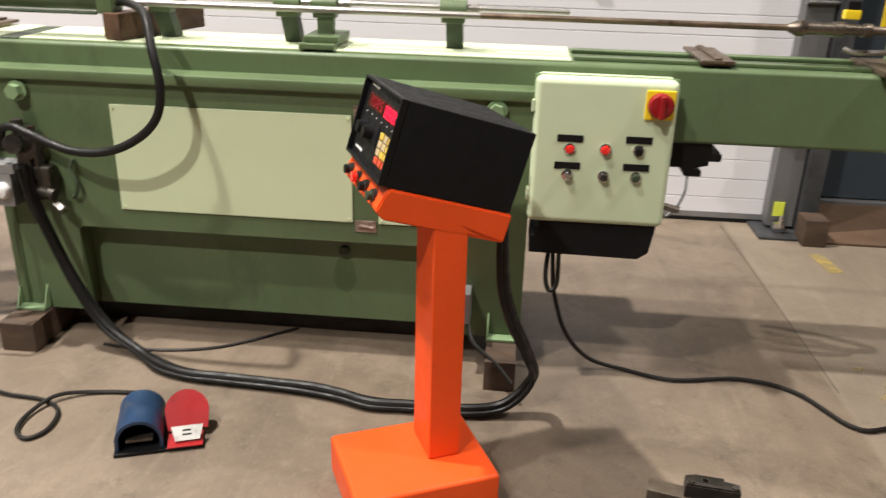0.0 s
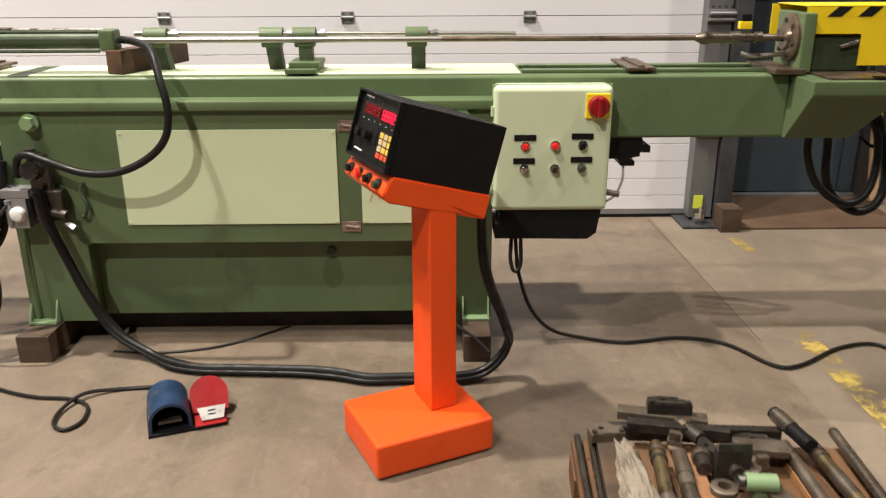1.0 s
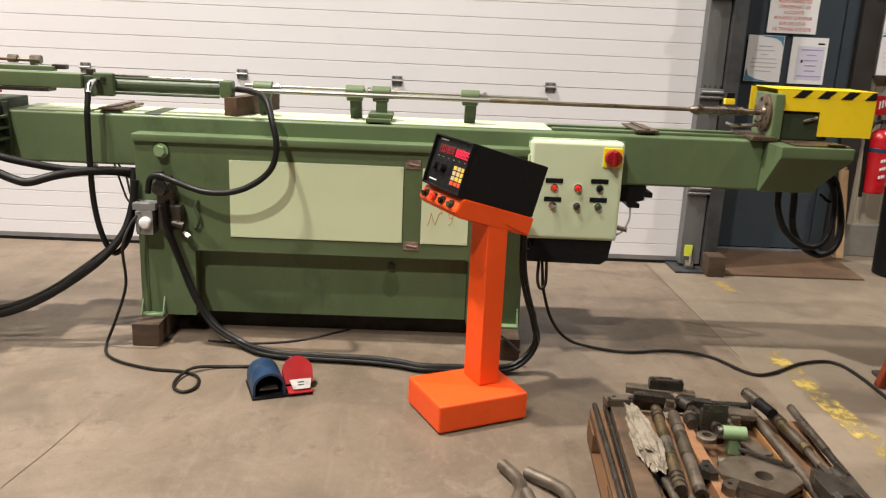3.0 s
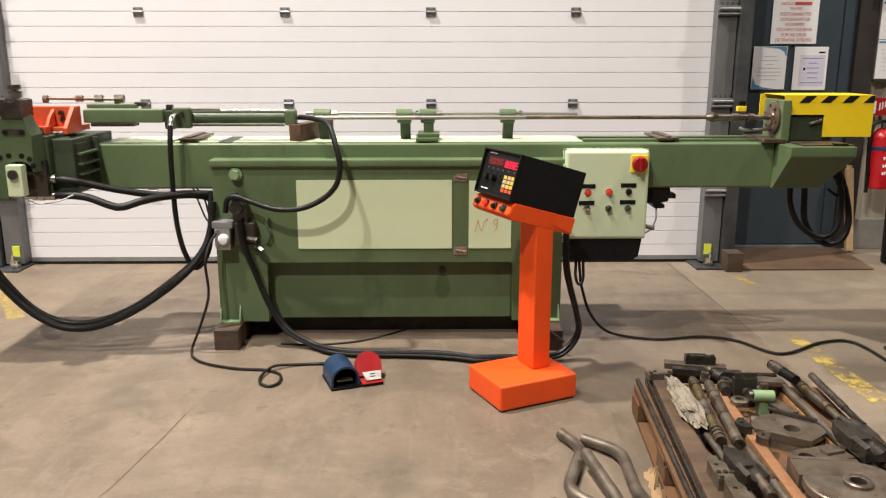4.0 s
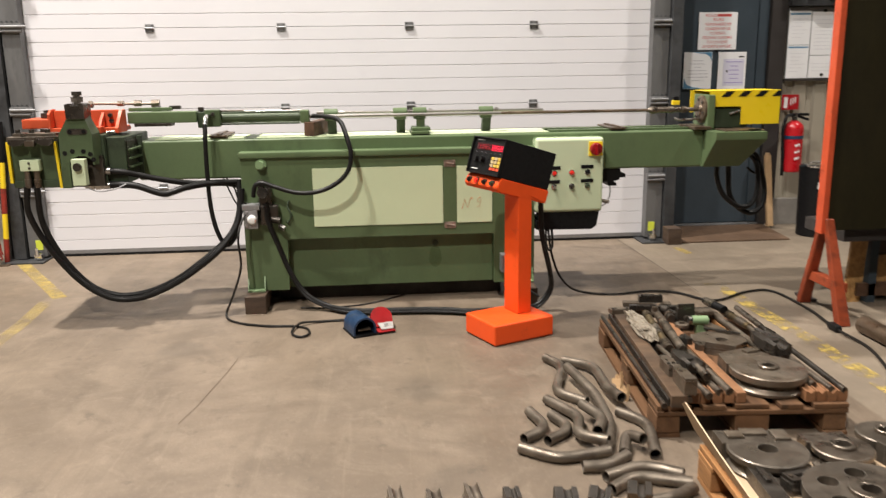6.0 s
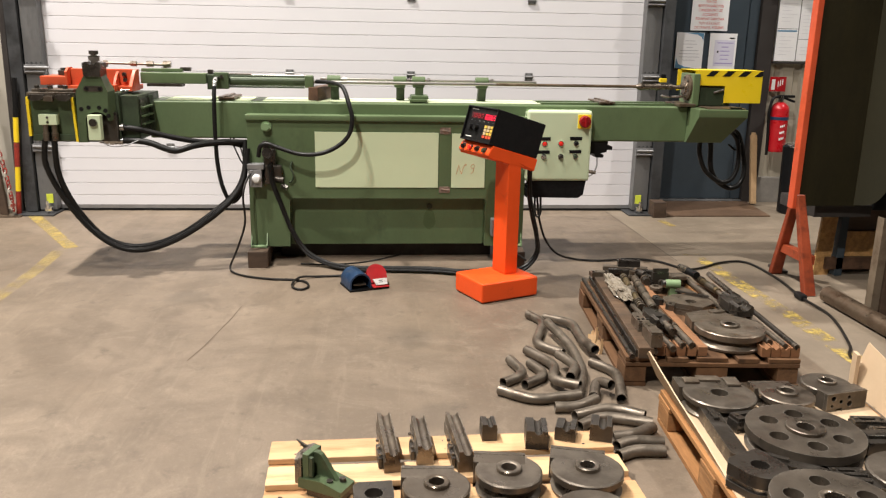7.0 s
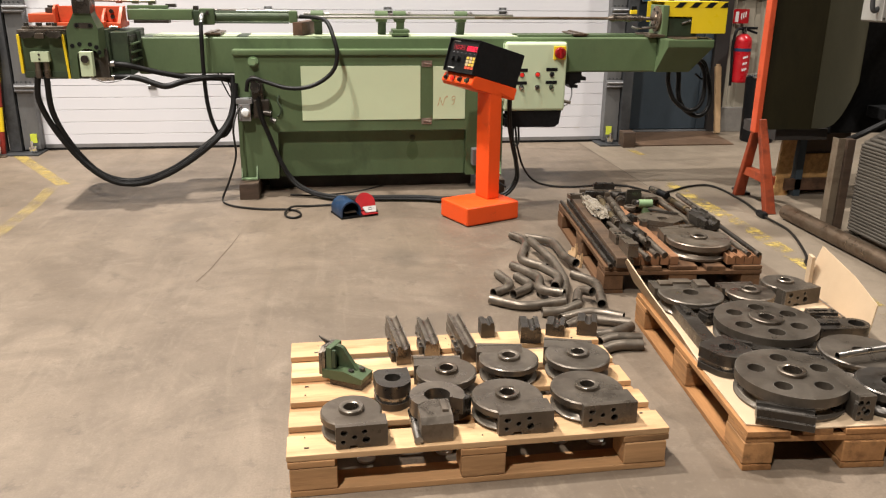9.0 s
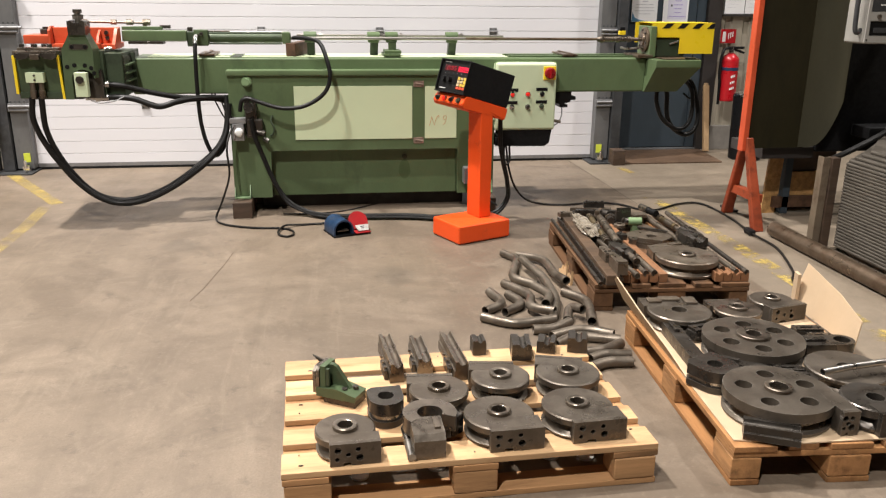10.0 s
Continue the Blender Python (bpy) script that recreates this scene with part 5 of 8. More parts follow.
ALL = {"0": "abcdef", "1": "bc", "8": "abcdefg", "5": "afgcd", "3": "abgcd", "9": "abcdfg"}
for i, ch in enumerate("1085"):
    digit(0.175 + i * 0.097, 0.235 + i * 0.097, 0.20, 0.31, ALL[ch], LED_DIM)
for i, ch in enumerate("88889"):
    digit(0.605 + i * 0.07, 0.655 + i * 0.07, 0.195, 0.335, ALL[ch], LED_RED)
for i in range(6):
    on_fascia("indicator", 0.17 + 0.14 * i, 0.182 + 0.14 * i, 0.40, 0.414, INK_GREY)
on_fascia("recess_panel", 0.13, 0.58, 0.45, 0.72, BLACK_CASE, "", 0.002)
for uu in (0.2, 0.38):
    c = tray_m @ Vector((-0.004, CW * (1 - uu - 0.04), CHT * 0.40))
    d = tray_m @ Vector((-0.03, CW * (1 - uu - 0.04), CHT * 0.40))
    part("rotary_knob", Rod(c, d, 0.019, 18, 0.016), BLACK_PLASTIC, fascia, "black rotary knob")
for r in range(4):
    for c in range(3):
        mat_key = KEY_RED if r == 3 else (KEY_YELLOW if c == 2 or (r + c) % 3 == 0 else KEY_PALE)
        on_fascia("key", 0.66 + 0.1 * c, 0.74 + 0.1 * c, 0.50 + 0.095 * r, 0.575 + 0.095 * r, mat_key)
on_fascia("maker_plate", 0.1, 0.32, 0.07, 0.095, WHITE_LABEL, "tiny white print", 0.001)
on_fascia("maker_plate", 0.1, 0.3, 0.86, 0.885, WHITE_LABEL, "tiny white print", 0.001)
for i, (m_, lab) in enumerate(((BLACK_PLASTIC, "black push button"), (LAMP_RED, "red push button"), (BLACK_PLASTIC, "black push button"), (GREEN_DARK, "dark green push button"))):
    y = CW * (0.86 - 0.235 * i)
    c = tray_m @ Vector((0.0, y, -0.038))
    d = tray_m @ Vector((-0.03, y, -0.044))
    bt = part("tray_button", Rod(c, c.lerp(d, 0.7), 0.014 if i == 1 else 0.012, 16), m_, tray, lab)
    part("button_collar", Rod(tray_m @ Vector((0.004, y, -0.0372)), tray_m @ Vector((-0.008, y, -0.0396)), 0.017, 16), STEEL_DARK, bt)

# ---- loose cables on the floor ----
bundle = thing("cable_bundle", (0.8, 2.46, 0), "bundle of thick black control cables on the floor", "cable")
MAIN = [(0.071, 2.69, 0.706), (0.091, 2.69, 0.583), (0.139, 2.69, 0.44), (0.204, 2.69, 0.259), (0.30, 2.68, 0.11), (0.43, 2.64, 0.04), (0.54, 2.57, 0.03), (0.66, 2.525, 0.03), (0.8, 2.508, 0.03), (1.0, 2.497, 0.03), (1.12, 2.49, 0.03), (1.22, 2.465, 0.03), (1.33, 2.432, 0.03), (1.47, 2.428, 0.03), (1.65, 2.425, 0.03), (1.78, 2.445, 0.05), (1.865, 2.46, 0.15), (1.83, 2.36, 0.30), (1.775, 2.27, 0.46), (1.745, 2.23, 0.6), (1.735, 2.2, 0.80)]
for dx, dy, dz, r in ((0, 0, 0, 0.016), (0.006, 0.016, -0.005, 0.0115), (-0.004, -0.014, -0.01, 0.009)):
    pts = [(x + dx + random.uniform(-0.006, 0.006), y + dy + random.uniform(-0.006, 0.006), max(r + 0.001, z + dz)) for x, y, z in MAIN]
    pts[-1] = (1.735 + dx, 2.2 + dy, 0.81)
    part("cable", Hose(pts, r, 10), RUBBER, bundle)
loose = thing("thin_cable", (0.6, 2.8, 0), "thin grey cable lying under the machine", "cable")
part("cable", Hose([(0.26, 2.72, 0.006), (0.45, 2.70, 0.006), (0.7, 2.76, 0.006), (0.95, 2.95, 0.006)], 0.0055, 6), CABLE, loose)

pedal_cable = thing("pedal_cable", (0.1, 2.35, 0), "thin brown-black pedal cable with a loop", "cable")
part("cable", Hose([(-0.03, 2.72, 0.67), (-0.075, 2.66, 0.6), (-0.094, 2.6, 0.5), (-0.089, 2.6, 0.321), (-0.148, 2.6, 0.142), (-0.2, 2.61, 0.02), (-0.16, 2.5, 0.009), (-0.06, 2.41, 0.009), (0.1, 2.345, 0.009), (0.247, 2.325, 0.009), (0.33, 2.27, 0.009), (0.352, 2.17, 0.009), (0.315, 2.115, 0.009), (0.262, 2.15, 0.01), (0.25, 2.24, 0.014), (0.294, 2.34, 0.022), (0.404, 2.395, 0.009), (0.55, 2.405, 0.012), (0.60, 2.38, 0.03)], 0.0072, 8), CABLE, pedal_cable)

mains = thing("power_cable", (2.6, 2.75, 0), "long black power cable lying across the floor", "cable")
part("cable", Hose([(1.915, 2.79, 0.47), (1.92, 2.77, 0.4), (1.93, 2.76, 0.32), (1.98, 2.76, 0.17), (2.07, 2.78, 0.06), (2.2, 2.8, 0.011), (2.38, 2.745, 0.011), (2.62, 2.785, 0.011), (2.80, 2.72, 0.011), (2.92, 2.53, 0.011), (3.03, 2.525, 0.011), (3.27, 2.68, 0.011), (3.45, 2.67, 0.011), (3.475, 2.27, 0.011), (3.425, 1.93, 0.018)], 0.0078, 8), CABLE, mains)
part("plug", Box(3.39, 3.435, 1.80, 1.90, 0.002, 0.044, 0.014), BLACK_PLASTIC, mains, "black cable coupling plug")
part("cable_end", Hose([(3.41, 1.80, 0.018), (3.412, 1.5, 0.011), (3.265, 1.07, 0.011), (3.182, 0.93, 0.011), (3.16, 0.85, 0.011)], 0.0078, 8), CABLE, mains)
part("hanging_loop", Hose([(1.90, 2.79, 0.47), (1.895, 2.76, 0.38), (1.91, 2.745, 0.335), (1.935, 2.75, 0.36), (1.935, 2.77, 0.47)], 0.008, 8), CABLE, mains)
grey = thing("wall_socket_box", (1.62, 2.78, 0.2), "small grey socket box on the pedestal leg", "socket")
part("box", Box(1.585, 1.64, 2.70, 2.784, 0.2, 0.32, 0.006), GALV, grey)
part("lead", Hose([(1.63, 2.72, 0.2), (1.66, 2.66, 0.15), (1.74, 2.6, 0.11), (1.80, 2.52, 0.08)], 0.007, 6), CABLE, grey)

# ---- twin foot pedal ----
PEDAL_LABEL = material("scuffed_grey_white_label", (0.42, 0.41, 0.39), 0.5, 0, 0.15, 20, 0.0, 100, (0.2, 0.19, 0.18), 0.25, 25)
pedal = thing("foot_pedal", (0.74, 2.2, 0), "twin foot pedal with blue and red hoods on the concrete", "foot pedal")
pm = Matrix.Translation((0.62, 2.069, 0)) @ pose(0, 0, 0, 0, 0, 20)
part("base_plate", box(bmesh.new(), -0.005, 0.255, -0.005, 0.2, 0.0, 0.012, 0.003, m=pm), BLACK_PLASTIC, pedal, "black base plate")
bm = bmesh.new()
arch = [(0.0, 0.012), (0.0, 0.042)] + circle(0.07, 0.042, 0.07, 14, math.pi, -math.pi, True)[1:] + [(0.14, 0.012)]
inner = [(0.13, 0.012)] + circle(0.07, 0.042, 0.06, 14, 0, math.pi, True) + [(0.01, 0.012)]
flipy = Matrix(((1, 0, 0, 0), (0, 0, 1, 0), (0, 1, 0, 0), (0, 0, 0, 1)))
plate(bm, arch + inner, 0.008, 0.182, m=pm @ flipy)
plate(bm, arch, 0.182, 0.192, m=pm @ flipy)
part("blue_hood", bm, BLUE, pedal, "navy blue pedal hood", smooth=40)
part("treadle", box(bmesh.new(), 0.03, 0.11, 0.02, 0.15, 0.03, 0.042, 0.004, m=pm), STEEL, pedal, "grey treadle inside the hood")
bm = bmesh.new()
shield = [(0.002, 0.0), (-0.004, 0.055)] + circle(0.062, 0.058, 0.067, 18, math.pi, -math.pi, True)[1:-1] + [(0.128, 0.055), (0.122, 0.0)]
tilt = pm @ Matrix.Translation((0.148, 0.075, 0.02)) @ pose(0, 0, 0, -38) @ flipy
plate(bm, shield, -0.012, 0.014, m=tilt)
part("red_shield", bm, RED_DULL, pedal, "red rounded pedal shield", smooth=40)
part("shield_rib", box(bmesh.new(), 0.19, 0.23, 0.09, 0.19, 0.012, 0.05, 0.006, m=pm), BLACK_PLASTIC, pedal, "black pedal spring housing")
part("red_base", box(bmesh.new(), 0.15, 0.255, -0.01, 0.07, 0.0125, 0.018, 0.002, m=pm), RED_DULL, pedal)
label_m = pm @ Matrix.Translation((0.21, 0.012, 0.022)) @ pose(0, 0, 0, 42)
part("white_label", plate(bmesh.new(), [(-0.036, 0.0), (0.036, 0.0), (0.048, 0.046), (-0.048, 0.046)], 0.0, 0.006, m=label_m), PEDAL_LABEL, pedal, "dirty white warning label", smooth=0)
for i in range(2):
    part("label_bar", box(bmesh.new(), -0.014, 0.012, 0.016 + 0.013 * i, 0.021 + 0.013 * i, 0.0062, 0.0068, m=label_m), BLACK_PLASTIC, pedal)

# ---- pallets ----
EVEN = ((0.0, 0.145), (0.1885, 0.1), (0.3275, 0.145), (0.5115, 0.1), (0.655, 0.145))
OPEN_DECK = ((0.0, 0.118), (0.166, 0.1), (0.323, 0.13), (0.503, 0.117), (0.668, 0.132))


def make_pallet(m, mats, label, seed, deck=EVEN):
    """A four-way pallet 1.2 x 0.8 m; local x along its length."""
    rng = random.Random(seed)
    t = thing("pallet", (0, 0, 0), label, "pallet", "wooden pallets")
    t.matrix_basis = m
    top, low = mats

    def board(name, x0, x1, y0, y1, z0, z1, mat, bevel=0.003):
        j = lambda s: rng.uniform(-s, s)
        bm = box(bmesh.new(), x0 + j(0.004), x1 + j(0.004), y0 + j(0.003), y1 + j(0.003), z0, z1 - rng.uniform(0, 0.0015), bevel, m=m @ pose(0, 0, 0, 0, 0, 0))
        part(name, bm, mat, t)

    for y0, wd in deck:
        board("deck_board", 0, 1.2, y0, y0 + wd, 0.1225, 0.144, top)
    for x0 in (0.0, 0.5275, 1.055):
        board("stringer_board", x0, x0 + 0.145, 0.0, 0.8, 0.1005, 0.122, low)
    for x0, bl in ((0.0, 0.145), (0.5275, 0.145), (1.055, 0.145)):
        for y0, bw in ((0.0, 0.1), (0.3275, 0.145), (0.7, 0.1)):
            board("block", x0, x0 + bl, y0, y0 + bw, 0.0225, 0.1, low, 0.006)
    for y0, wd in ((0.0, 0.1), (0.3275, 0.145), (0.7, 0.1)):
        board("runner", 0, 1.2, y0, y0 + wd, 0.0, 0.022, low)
    for y0 in (0.04, 0.1, 0.37, 0.43, 0.70, 0.76):
        for x0 in (0.05, 0.1, 0.6, 1.1, 1.15):
            if rng.random() < 0.35:
                part("nail", Rod(m @ Vector((x0 + rng.uniform(-0.02, 0.02), y0, 0.1435)), m @ Vector((x0, y0, 0.1446)), 0.003, 7), STEEL_DARK, t)
    return t


PA = Matrix.Translation((0.42, -0.905, 0)) @ pose(0, 0, 0, 0, 0, 1.3)
PB = Matrix.Translation((2.653, -0.985, 0)) @ pose(0, 0, 0, 0, 0, 86)
PC = Matrix.Translation((2.702, 0.552, 0)) @ pose(0, 0, 0, 0, 0, 85.6)
make_pallet(PA, (PINE, PINE_SHADED), "fresh pale pine pallet carrying bending dies", 1, OPEN_DECK)
make_pallet(PB, (PINE_OLD, PINE_OLD), "worn brown wooden pallet lined with cardboard and dies", 2)
make_pallet(PC, (PINE_GREY, PINE_GREY), "grimy dark wooden pallet loaded with bars and dies", 3)

# ---- bending dies ----
DECK = 0.144


def groove_profile(R, h, bore, lip=0.014):
    """The section of a grooved bending disc, from the bore round."""
    g = 0.022
    mid = h * 0.42
    return [(bore, 0.0), (R - 0.012, 0.0), (R - 0.004, 0.004), (R - 0.002, mid - 0.02), (R - g * 0.6, mid - 0.012), (R - g, mid), (R - g * 0.6, mid + 0.012), (R, mid + 0.02), (R, h - 0.004), (R - 0.005, h), (bore, h)]


def die(name_label, x, y, R, turn=0.0, h=0.074, hub=0.04, bore=0.026, block=True, mat=DIE_STEEL, z=DECK, wide=0.055, reach=0.006, holes=5, holed=False, phase=0.95):
    """A bending die: grooved disc, hub ring and a clamping block that squares off one quarter."""
    m = Matrix.Translation((x, y, z + 0.0015)) @ pose(0, 0, 0, 0, 0, turn)
    t = thing("bending_die", (x, y, z), name_label, "bending die", "bending dies")
    if holed:
        ring = [circle(0.62 * R * math.cos(2 * math.pi * i / holes + phase), 0.62 * R * math.sin(2 * math.pi * i / holes + phase), 0.165 * R, 18) for i in range(holes)]
        bm = Plate(circle(0, 0, R, 48), h * 0.6, h, holes=[circle(0, 0, bore, 20)] + ring, m=m)
        d = part("disc", bm, mat, t, smooth=30)
        part("groove_ring", lathe(bmesh.new(), [(bore, h * 0.2), (R - 0.012, h * 0.2), (R - 0.028, h * 0.32), (R - 0.03, h * 0.46), (R - 0.014, h * 0.599), (bore, h * 0.599)], m, 44, closed=True), STEEL, t, "groove worn bright")
        part("lower_disc", lathe(bmesh.new(), [(bore, 0), (R * 0.98, 0), (R * 0.985, h * 0.1), (R - 0.012, h * 0.199), (bore, h * 0.199)], m, 44, closed=True), mat, t)
    else:
        d = part("disc", lathe(bmesh.new(), groove_profile(R, h, bore), m, 40, closed=True), mat, t)
    if hub:
        part("hub", lathe(bmesh.new(), [(bore - 0.002, h * 0.5), (hub, h * 0.5), (hub, h + 0.011), (hub - 0.003, h + 0.014), (bore + 0.003, h + 0.014), (bore - 0.002, h + 0.011)], m, 28, closed=True), STEEL_BRIGHT if mat is STEEL_DARK else STEEL, t, "turned hub ring worn bright")
    if block:
        x0, x1, y0, y1 = -wide, R + reach, -(R + reach), -bore - 0.012
        bm = box(bmesh.new(), x0, x1, y0 + 0.018, y1, 0, h + 0.0006, 0.002, m=m)
        b = part("block", bm, mat, t, "square clamping block")
        w_ = x1 - x0
        bores = [(x0 + w_ * 0.16, h * 0.72, 0.011), (x0 + w_ * 0.55, h * 0.72, 0.008), (x0 + w_ * 0.14, h * 0.3, 0.007), (x0 + w_ * 0.36, h * 0.5, 0.008), (x0 + w_ * 0.58, h * 0.34, 0.012)]
        face = plate(bmesh.new(), [(x0, 0.0), (x0 + w_ * 0.26, 0.0), (x0 + w_ * 0.26, 0.009), (x0 + w_ * 0.42, 0.009), (x0 + w_ * 0.42, 0.0), (x1, 0.0), (x1, h + 0.001), (x0, h + 0.001)],
                     -(y0 + 0.017), -y0, holes=[circle(hx, hz, hr, 12) for hx, hz, hr in bores], m=m @ pose(0, 0, 0, 90))
        part("bolt_face", face, mat, b, "bored and slotted mounting face")
        part("bore_shade", plate(bmesh.new(), [(x0 + 0.004, 0.003), (x1 - 0.004, 0.003), (x1 - 0.004, h - 0.003), (x0 + 0.004, h - 0.003)], -(y0 + 0.0179), -(y0 + 0.0172), m=m @ pose(0, 0, 0, 90)), STEEL_DARK, b)
    return t


die("grey steel bending die with bored block, on pine pallet", 0.615, -0.780, 0.096, 3)
die("grey steel bending die with bored block, on pine pallet", 1.118, -0.742, 0.116, 2)
die("grey steel bending die with bored block, on pine pallet", 1.392, -0.718, 0.120, 3)
die("grey steel bending die, block turned away, on pine pallet", 0.946, -0.548, 0.104, 176)
die("grey steel bending die, block turned away, on pine pallet", 1.180, -0.475, 0.106, 172)
die("grey steel bending die, block turned away, on pine pallet", 1.432, -0.475, 0.116, 164)


def small_die(label, x, y, turn, wide, long, h, bore, mat=STEEL_DARK, z=DECK):
    """A narrow die: square back and rounded front, grooved round its lower half."""
    m = Matrix.Translation((x, y, z + 0.0015)) @ pose(0, 0, 0, 0, 0, turn)
    t = thing("bending_die", (x, y, z), label, "bending die", "bending dies")
    r = wide / 2
    out = lambda k: [(r * k, long), (-r * k * 0.7, long), (-r * k, long * 0.8), (-r * k, 0)] + circle(0, 0, r * k, 18, math.pi, math.pi, True)[1:]
    part("upper_plate", plate(bmesh.new(), out(1.0), h * 0.5, h, holes=[circle(0, 0.01, bore, 18)], m=m), mat, t, smooth=30)
    part("groove_core", plate(bmesh.new(), out(0.84), h * 0.27, h * 0.499, m=m), STEEL_BRIGHT, t, "groove worn bright", smooth=30)
    part("lower_plate", plate(bmesh.new(), out(0.98), 0, h * 0.269, m=m), mat, t, smooth=30)


small_die("dark narrow bending die with bored plate, on pine pallet", 0.757, -0.622, 4, 0.118, 0.075, 0.09, 0.028)


def open_die(x, y):
    """A die with a C-shaped jaw and a smooth pressing block in front."""
    m = Matrix.Translation((x, y, DECK + 0.0015)) @ pose(0, 0, 0, 0, 0, 2)
    t = thing("open_jaw_die", (x, y, DECK), "steel die with open C-shaped jaw, on pine pallet", "bending die", "bending dies")
    ring = circle(0, 0, 0.088, 28, radians(-30), radians(250), True) + circle(0, 0, 0.042, 22, radians(220), radians(-250), True)
    part("jaw", plate(bmesh.new(), ring, 0.035, 0.09, m=m), STEEL, t, smooth=30)
    part("jaw_foot", plate(bmesh.new(), circle(0, 0, 0.07, 24, radians(-20), radians(230), True) + circle(0, 0, 0.04, 20, radians(210), radians(-230), True), 0, 0.0349, m=m), STEEL_DARK, t, smooth=30)
    prof = [(-0.135, 0.0), (-0.135, 0.062), (-0.12, 0.08), (-0.03, 0.09), (-0.03, 0.0)]
    part("press_block", plate(bmesh.new(), prof, -0.07, 0.03, m=m @ sideways(0)), STEEL, t, "smooth bright press block", smooth=30)
    bm = Rod(m @ Vector((-0.078, -0.14, 0.012)), m @ Vector((-0.078, 0.03, 0.02)), 0.014, 14)
    part("groove_lip", bm, STEEL_BRIGHT, t)
    part("insert", box(bmesh.new(), 0.0, 0.02, -0.1, -0.035, 0.035, 0.092, 0.003, m=m), STEEL, t, "square slide in the jaw mouth")
    part("side_lug", box(bmesh.new(), 0.045, 0.1, -0.06, -0.02, 0.0, 0.07, 0.006, m=m @ pose(0, 0, 0, 0, 0, 35)), STEEL_DARK, t)


open_die(0.889, -0.742)


def slide_bar(x, y0, y1, wide, h, turn, mat, label, z=DECK):
    """A long pressure-die bar with a half-round groove and keyed sides."""
    L = y1 - y0
    m = Matrix.Translation((x, y0, z + 0.0015)) @ pose(0, 0, 0, 0, 0, turn)
    t = thing("pressure_die_bar", (x, y0, z), label, "die bar", "pressure die bars")
    r = wide * 0.27
    prof = [(-wide / 2, 0), (wide / 2, 0), (wide / 2, h * 0.45), (wide * 0.42, h * 0.5), (wide * 0.42, h)] + circle(wide * 0.08, h, r, 10, 0, -math.pi, True) + [(-wide * 0.42, h), (-wide * 0.42, h * 0.55), (-wide / 2, h * 0.5)]
    part("bar", plate(bmesh.new(), prof, -L, 0, m=m @ pose(0, 0, 0, 90)), mat, t, smooth=25)
    part("side_key", box(bmesh.new(), -wide / 2 - 0.016, -wide / 2 - 0.0005, 0.03, L * 0.45, 0.0, h * 0.5, 0.003, m=m), STEEL_DARK, t)
    for k in range(3):
        c = m @ Vector((-wide / 2 - 0.008, 0.05 + 0.05 * k, h * 0.5))
        part("key_screw", Rod(c, c + Vector((0, 0, 0.008)), 0.006, 8), STEEL, t)


slide_bar(0.818, -0.345, -0.05, 0.055, 0.075, 5, STEEL, "long grooved bright steel die bar, on pine pallet")
slide_bar(0.928, -0.30, -0.07, 0.058, 0.07, 3, STEEL, "long grooved steel die bar, on pine pallet")
slide_bar(1.06, -0.355, -0.06, 0.055, 0.075, 4, STEEL, "long grooved steel die bar, on pine pallet")


def notch_block(x, y, wide, deep, h, turn, label, mat=STEEL_DARK, z=DECK):
    m = Matrix.Translation((x, y, z + 0.0015)) @ pose(0, 0, 0, 0, 0, turn)
    t = thing("clamp_block", (x, y, z), label, "clamp block", "clamp blocks")
    r = wide * 0.17
    prof = [(-wide / 2, 0), (wide / 2, 0), (wide / 2, h * 0.72), (wide * 0.44, h), (wide * 0.22, h)] + circle(wide * 0.05, h, r, 8, 0, -math.pi, True) + [(-wide * 0.2, h), (-wide * 0.46, h), (-wide / 2, h * 0.9)]
    part("block", plate(bmesh.new(), prof, -deep, 0, m=m @ pose(0, 0, 0, 90)), mat, t, smooth=25)
    part("step", box(bmesh.new(), -wide * 0.35, wide * 0.35, deep + 0.0005, deep + 0.02, 0, h * 0.5, 0.002, m=m), mat, t)


notch_block(1.168, -0.145, 0.055, 0.07, 0.062, 0, "small notched black steel clamp block, on pine pallet")
notch_block(1.325, -0.215, 0.08, 0.11, 0.068, -8, "grooved black steel clamp block, on pine pallet")
notch_block(1.437, -0.16, 0.075, 0.08, 0.05, -20, "grooved black steel clamp block, on pine pallet")
notch_block(1.565, -0.17, 0.08, 0.085, 0.062, -18, "grooved black steel clamp block, on pine pallet")

# green cast bracket
t = thing("green_bracket", (0.6, -0.46, DECK), "dark green cast machine bracket, on pine pallet", "bracket")
m = Matrix.Translation((0.575, -0.43, DECK + 0.001)) @ pose(0, 0, 0, 0, 0, -30) @ Matrix.Scale(0.78, 4)
part("sole", box(bmesh.new(), -0.01, 0.15, -0.055, 0.045, 0.0, 0.0285, 0.003, m=m), STEEL_DARK, t, "black steel sole plate")
part("foot", plate(bmesh.new(), [(-0.045, 0.029), (0.15, 0.029), (0.155, 0.055), (0.06, 0.078), (-0.045, 0.07)], -0.045, 0.06, m=m @ pose(0, 0, 0, 90)), GREEN_HEAD, t, smooth=15)
part("casting", plate(bmesh.new(), [(-0.02, 0.0785), (0.06, 0.0785), (0.105, 0.068), (0.035, 0.165), (0.02, 0.172), (-0.02, 0.172)], -0.012, 0.012, m=m @ pose(0, 0, 0, 90)), GREEN_HEAD, t, smooth=15)
part("upright", box(bmesh.new(), -0.03, 0.0, -0.05, 0.045, 0.0705, 0.175, 0.004, m=m), GREEN_HEAD, t)
